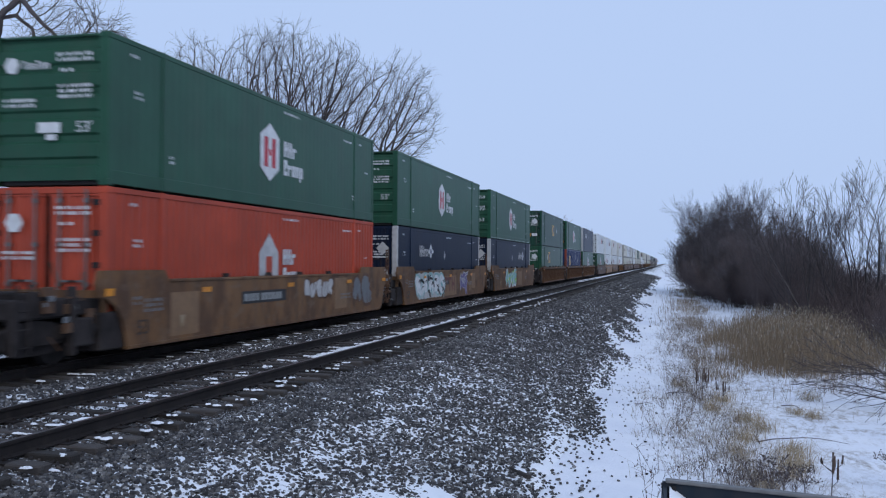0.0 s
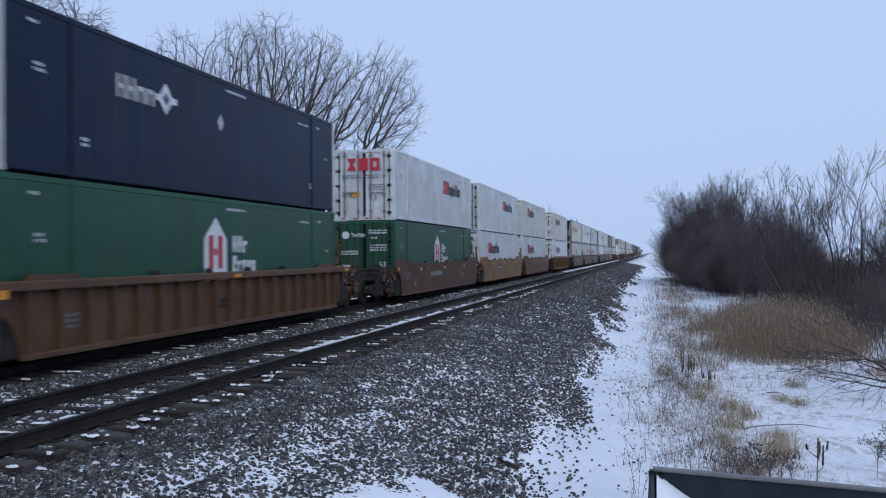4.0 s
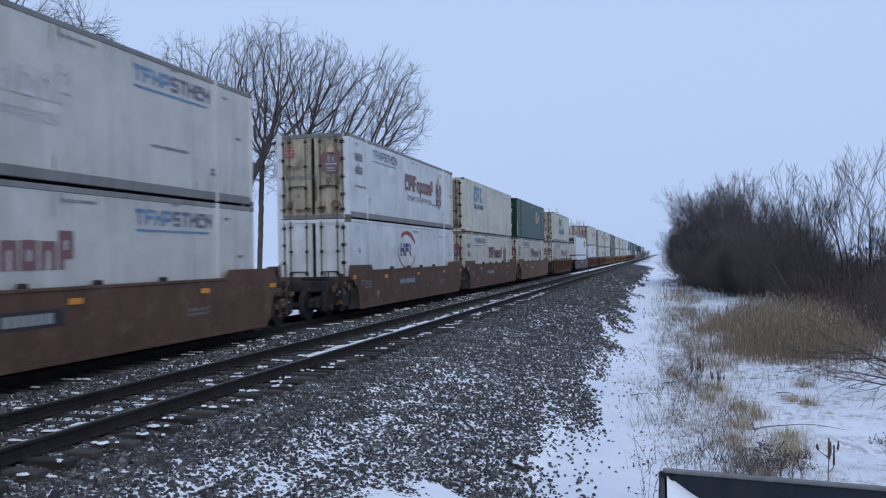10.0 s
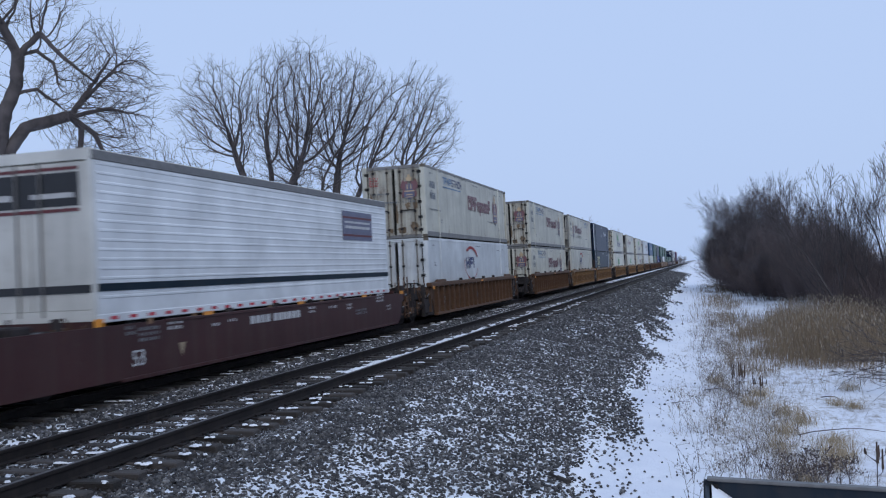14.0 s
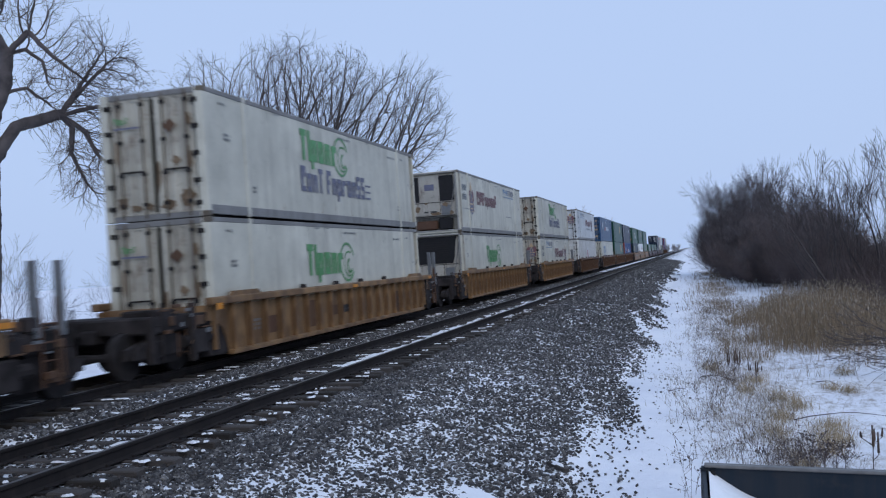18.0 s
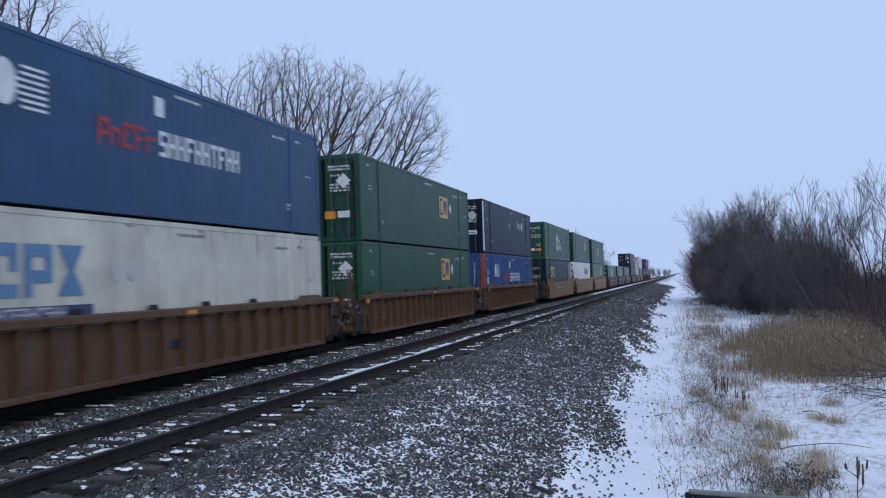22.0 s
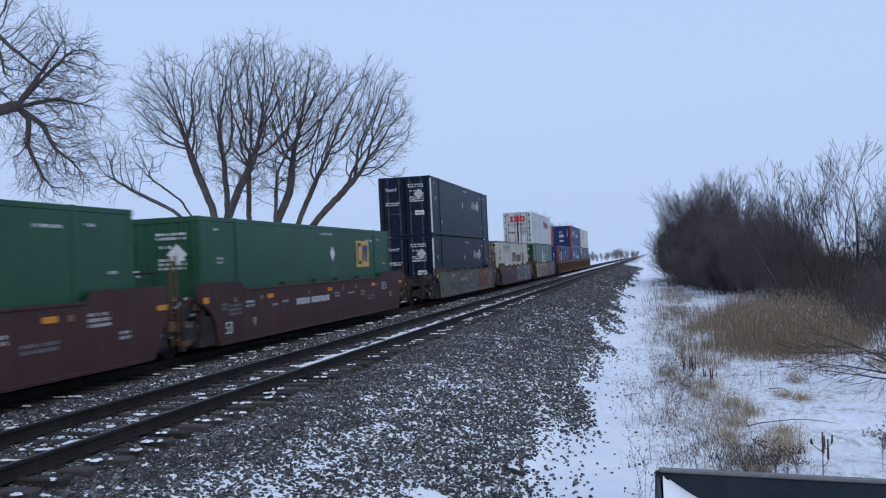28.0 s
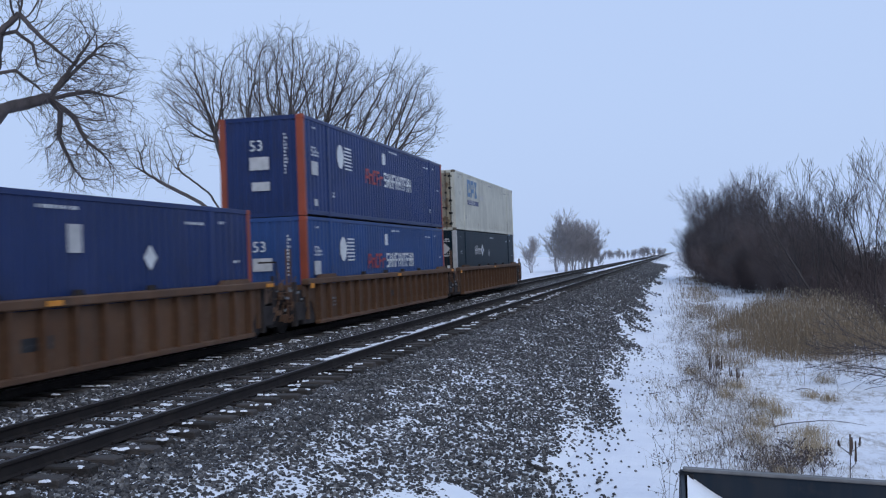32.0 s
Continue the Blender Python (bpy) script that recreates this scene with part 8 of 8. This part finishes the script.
def tussocks(name, label, mat, spots, count, reach, width, seed):
    """Bent-over dry grass: blades arch out of each spot and lie down on one another."""
    r = random.Random(seed)
    V, F = [], []
    for cx, cy, k in spots:
        lay = r.uniform(0, 6.28)
        for _ in range(int(count * k)):
            x, y = cx + r.gauss(0, 0.12 * k), cy + r.gauss(0, 0.2 * k)
            z = height(x, y)
            a, n = lay + r.gauss(0, 1.1), reach * k * r.uniform(0.4, 1.2)
            dx, dy = math.cos(a), math.sin(a)
            w, o, top = width * r.uniform(0.6, 1.4), len(V), n * r.uniform(0.25, 0.6)
            for i, (f, h) in enumerate(((0.0, -0.02), (0.22, 0.75), (0.55, 1.0), (1.0, r.uniform(0.1, 0.75)))):
                q = w * (1 - 0.28 * i)
                V.extend([(x + dx * n * f - dy * q, y + dy * n * f + dx * q, z + h * top), (x + dx * n * f + dy * q, y + dy * n * f - dx * q, z + h * top)])
            F.extend([(o + 2 * i, o + 2 * i + 1, o + 2 * i + 3, o + 2 * i + 2) for i in range(3)])
    me = bpy.data.meshes.new(name)
    me.from_pydata(V, [], F)
    me.materials.append(MAT[mat])
    me.update()
    return tagged(new(name, me), label, "dry grass", kind="stuff")


tussocks("grass_tuft", "pale yellow tufts of bent dry grass in the snow", "straw",
         ((1.35, 17.2, 1.0), (1.7, 18.4, 1.2), (1.15, 16.0, 1.0), (0.9, 20.5, 1.0), (1.9, 15.4, 1.3), (1.75, 14.6, 1.0), (2.86, 20.2, 0.8), (2.6, 20.6, 0.7), (3.2, 23.0, 0.9), (0.3, 24.0, 0.9), (1.3, 13.7, 0.8), (1.5, 19.4, 1.1), (1.2, 22.0, 1.1), (2.0, 16.6, 0.9)),
         210, 0.46, 0.003, 3)
scatter = random.Random(19)
tussocks("matted_grass", "greyish matted dry grass half buried in the snow", "weed",
         [(0.55 + scatter.gauss(0, 0.55) + max(0.0, 17 - y) * 0.14 + (y - 20) * 0.012, y, scatter.uniform(0.4, 0.9)) for y in [9.5 + 45 * (i / 260) ** 1.5 for i in range(260)]],
         34, 0.34, 0.0026, 4)


def sparse_place(r):
    y = 11 + 30 * r.random()
    x = 2.0 + 7.0 * r.random()
    return (x, y) if noise.noise((x * 0.7, y * 0.6, 12.0)) > 0.25 else None


blades("sparse_stalks", "scattered dry stalks standing in the snow", "dry grass", "weed", 1600, sparse_place, 0.08, 0.4, 0.003, 0.35, 4, (0.3, 0.012, 0.04))


def sprigs(count, seed):
    """Small dead weeds: forked grey-brown stems with tiny seed clusters, too many to count."""
    r = random.Random(seed)
    g = Geo()
    for _ in range(count):
        y = 10.5 + 34 * r.random() ** 1.5
        x = 0.35 + r.gauss(0, 0.6) + (y - 20) * 0.015 + max(0.0, 17 - y) * 0.12
        if x < -0.45 or noise.noise((x * 1.1, y * 0.7, 46.0)) + r.gauss(0, 0.15) < -0.05:
            continue
        z, tall = height(x, y), r.uniform(0.14, 0.5)
        lx, ly = r.gauss(0, 0.35) * tall, r.gauss(0, 0.35) * tall
        g.cur = 0
        top = Vector((x + lx, y + ly, z + tall))
        g.tube((x, y, z - 0.02), top, 0.0034, 0.002, 3)
        for k in range(r.randint(2, 5)):
            f = r.uniform(0.35, 0.95)
            p = Vector((x + lx * f, y + ly * f, z + tall * f))
            q = p + Vector((r.gauss(0, 0.09), r.gauss(0, 0.09), r.uniform(0.02, 0.12)))
            g.cur = 0
            g.tube(p, q, 0.0022, 0.0016, 3)
            if r.random() < 0.6:
                g.cur = 1
                g.tube(q - Vector((0, 0, 0.012)), q + Vector((0, 0, 0.016)), 0.008, 0.004, 4)
    ob = new("weed_stems", g.mesh("weed_stems", ("weed_stem", "seed")))
    return tagged(ob, "small dead forked weeds with seed clusters in the snow", "weeds", kind="stuff")


sprigs(1150, 23)


def far_strip(r):
    y = 44 + 70 * r.random()
    x = 1.5 + r.gauss(0, 0.9) + (y - 44) * 0.004
    return (x, y) if noise.noise((x * 0.5, y * 0.15, 15.0)) > -0.2 else None


blades("verge_grass", "dry brown grass along the foot of the thicket", "dry grass", "reed", 3500, far_strip, 0.15, 0.5, 0.010, 0.35, 5)


def weed_plant(x, y, tall, seed, label, spikes=False):
    """A dead branching weed: stalk, side stalks, seed heads."""
    r = random.Random(seed)
    t = root("dead_weed", label, "weed", "dead weeds by the snow bank")
    g, heads = Geo(), Geo()
    g.tube((0, 0, -0.05), (0.02, 0, tall * 0.75), *((0.008, 0.006) if spikes else (0.005, 0.0035)), 5)
    n = 5 if spikes else 9
    for i in range(n):
        a = i * 6.28 / n + r.uniform(-0.3, 0.3)
        z0 = tall * r.uniform(0.25, 0.65)
        q = Vector((math.cos(a) * 0.13, math.sin(a) * 0.13, z0 + 0.1)) if spikes else Vector((math.cos(a) * r.uniform(0.08, 0.22), math.sin(a) * 0.16, z0 + r.uniform(0.12, 0.3)))
        g.tube((0.01, 0, z0), q, *((0.005, 0.004) if spikes else (0.0035, 0.0025)), 5)
        if spikes:
            top = Vector((q.x * 1.1, q.y * 1.1, tall * r.uniform(0.8, 1.0)))
            g.tube(q, top, 0.006, 0.005, 5)
            heads.tube(q + (top - q) * 0.1, top, 0.017, 0.009, 7, True)
        else:
            for k in range(5):
                p = q + Vector((r.gauss(0, 0.05), r.gauss(0, 0.05), r.uniform(-0.04, 0.06)))
                g.tube(q - Vector((0, 0, 0.05)), p, 0.003, 0.003, 3)
                heads.bevel_box(p.x - 0.008, p.x + 0.008, p.y - 0.008, p.y + 0.008, p.z - 0.007, p.z + 0.007, 0.002)
    if spikes:
        heads.tube((0.02, 0, tall * 0.55), (0.02, 0, tall), 0.018, 0.010, 7, True)
    stalk = part("stalk", g, "twig_dark", t)
    tagged(part("seed_head", heads, "seed", stalk), kind="stuff")
    t.matrix_basis = pose(x, y, height(x, y))


for i, (x, y, tall) in enumerate(((0.75, 22.0, 0.72), (1.15, 21.2, 0.55))):
    weed_plant(x, y, tall, 50 + i, "dead dark mullein with upright seed spikes", True)
weed_plant(2.12, 13.4, 0.62, 1, "dead dark mullein with upright seed spikes", True)
for i, (x, y, tall) in enumerate(((1.3, 13.0, 0.36), (1.48, 13.2, 0.45), (1.62, 13.1, 0.4), (1.1, 13.3, 0.34), (3.0, 14.0, 0.75), (3.25, 14.4, 0.6), (1.8, 13.6, 0.36), (1.4, 13.7, 0.42), (0.8, 13.0, 0.3), (3.1, 13.8, 0.85))):
    weed_plant(x, y, tall * 0.85, 10 + i, "dead brown branching weed with small seed heads")

# low bare bush with arching branches, and fallen sticks
arch = ((1.6, 5, 0.9, 0.8), (1.1, 4, 1.0, 0.8), (0.6, 3, 0.7, 0.7), (0.35, 2, 0, 0.6))
arching = shrub_parts(71, 22, "twig_dark", arch, 0.024, 0.006)
tree("bare_bush", "low bare bush with long arching branches on the snow", (5.5, 21.7, -1.25), 4,
     [(-1.0, 0.2, 1.0, 0.0, 0.0, 0.1, 0.75, -0.07), (-1.0, 0.5, 0.8, 0.0, 0.1, 0.1, 0.35, -0.03), (-0.8, -0.2, 0.8, 0.1, 0.0, 0.1, 1.1, -0.12), (-1.0, 0.0, 0.6, 0.0, -0.1, 0.1, 0.15, -0.01), (0.6, 0.4, 0.8, 0.0, 0.0, 0.0, 1.0), (-0.3, 0.5, 0.9, 0.1, 0.1, 0.0, 1.0), (-1.0, 0.3, 0.7, 0.3, 0.2, 0.1, 0.5, -0.05), (-0.9, -0.4, 0.7, 0.3, 0.0, 0.1, 0.6, -0.1), (-1.0, 0.1, 0.6, 0.5, 0.1, 0.1, 0.9, -0.08)],
     ((2.3, 8, 1.0, 0.7), (1.1, 5, 1.0, 0.7), (0.5, 3, 0, 0.6)), 0.048, ((0, 0, 0.9), (3.0, 3.0, 1.6)), 0.02, "sapling_bark", 0.004, "shrub", wob=0.12)
shrub(arching, (8.8, 29.0, -1.25), 0.8, 140, "low bare bush with arching branches on the snow", "", "bare_bush")
for x, y, a, n in ((0.02, 22.2, -50, 1.3), (-0.66, 19.9, 20, 0.4), (1.5, 17.0, 5, 1.5), (2.4, 21.5, -60, 0.9)):
    r = random.Random(int(n * 100))
    g, p = Geo(), Vector((0, 0, 0.03))
    for k in range(6):
        q = p + Vector((n / 6, r.gauss(0, 0.04), 0.06 * math.cos(k * 0.6) * n * 0.5))
        g.tube(p, q, 0.012 * (1 - k / 9), 0.012 * (1 - (k + 1) / 9), 6)
        p = q
    st = new("fallen_stick", g.mesh("fallen_stick", "twig_dark"))
    st.matrix_basis = pose(x, y, height(x, y) + 0.02, 0, 0, a)
    tagged(st, "thin dark fallen stick lying on the snow", "stick")


def timber_scrap(x, y, turn):
    """A broken piece of tie lying on the bank with snow on it."""
    t = root("timber_scrap", "short broken grey timber with snow on top", "timber")
    part("timber", Geo().bevel_box(-0.045, 0.045, -0.24, 0.22, -0.03, 0.03, 0.012), "tie_wood", t)
    g = Geo()
    snow_lump(g, 0.01, 0.02, 0.03, 0.05, 0.17, 0.02, random.Random(3))
    part("snow_cap", g, "snow", t, smooth=True)
    t.matrix_basis = pose(x, y, bed(x, y) + 0.04, 4, 6, turn)


timber_scrap(-1.9, 12.4, 38)


# ================= open steel trailer beside the camera =================
def utility_trailer():
    t = root("utility_trailer", "dark green open steel trailer bed with drifted snow", "trailer")
    W, D, B, T = 2.6, 1.7, -0.42, 0.0
    wall = 0.04
    part("front_wall", Geo().bevel_box(0, W, -wall, 0, B, T, 0.008), "trailer_steel", t)
    part("side_wall", Geo().bevel_box(-wall, 0, -D, 0, B, T - 0.04, 0.008), "trailer_steel", t)
    part("side_wall", Geo().bevel_box(W, W + wall, -D, 0, B, T - 0.04, 0.008), "trailer_steel", t)
    part("top_rim", Geo().bevel_box(-0.02, W + 0.05, -0.075, 0.03, T - 0.005, T + 0.025, 0.008), "rod_steel", t, "worn bright steel rim")
    part("floor", Geo().box(0, W, -D, 0, B - 0.05, B), "trailer_steel", t)
    part("corner_post", Geo().bevel_box(-0.05, 0.03, -0.05, 0.01, B, T, 0.008), "trailer_steel", t)
    part("latch", Geo().bevel_box(0.04, 0.08, -0.09, -0.04, -0.12, -0.03, 0.006), "gasket", t)
    g = Geo()
    nx, ny = 30, 16
    for j in range(ny + 1):
        for i in range(nx + 1):
            u, v = i / nx, j / ny
            x, y = 0.02 + u * (W - 0.04), -0.045 - v * (D - 0.06)
            corner = math.exp(-((u * 6.5) ** 1.3)) * 0.36 * (1 - 0.4 * v)
            drift = 0.29 / (1 + math.exp(-(u - 0.36) * 9)) * min(1, 0.25 + v * 1.3)
            z = B + 0.02 + corner + drift + 0.015 * noise.noise((x * 4, y * 4, 2))
            g.v.append((x, y, z))
    g.f = [(j * (nx + 1) + i, (j + 1) * (nx + 1) + i, (j + 1) * (nx + 1) + i + 1, j * (nx + 1) + i + 1) for j in range(ny) for i in range(nx)]
    g.mi = [0] * len(g.f)
    part("drifted_snow", g, "snow", t, smooth=True)
    part("axle", Geo().tube((-0.2, -0.85, B - 0.2), (W + 0.2, -0.85, B - 0.2), 0.04, 0.04, 8), "gasket", t)
    for x in (-0.18, W + 0.18):
        w = part("wheel", Geo().disc(x - 0.09, x + 0.09, -0.85, B - 0.2, 0.33), "rubber", t)
        part("rim", Geo().disc(x - 0.095, x + 0.095, -0.85, B - 0.2, 0.18), "rod_steel", w)
    return t


utility_trailer().matrix_basis = pose(0.0, 9.2, -0.2, 0, 3, 0)

stones()


# ================= movement =================
def motions():
    for ob, s, z in MOVING:
        walk(ob, [(t, pose(TRAIN_X, s - SPEED * t, z)) for t in (0.0, 0.1, 16.0, 31.9, 32.0)])


motions()
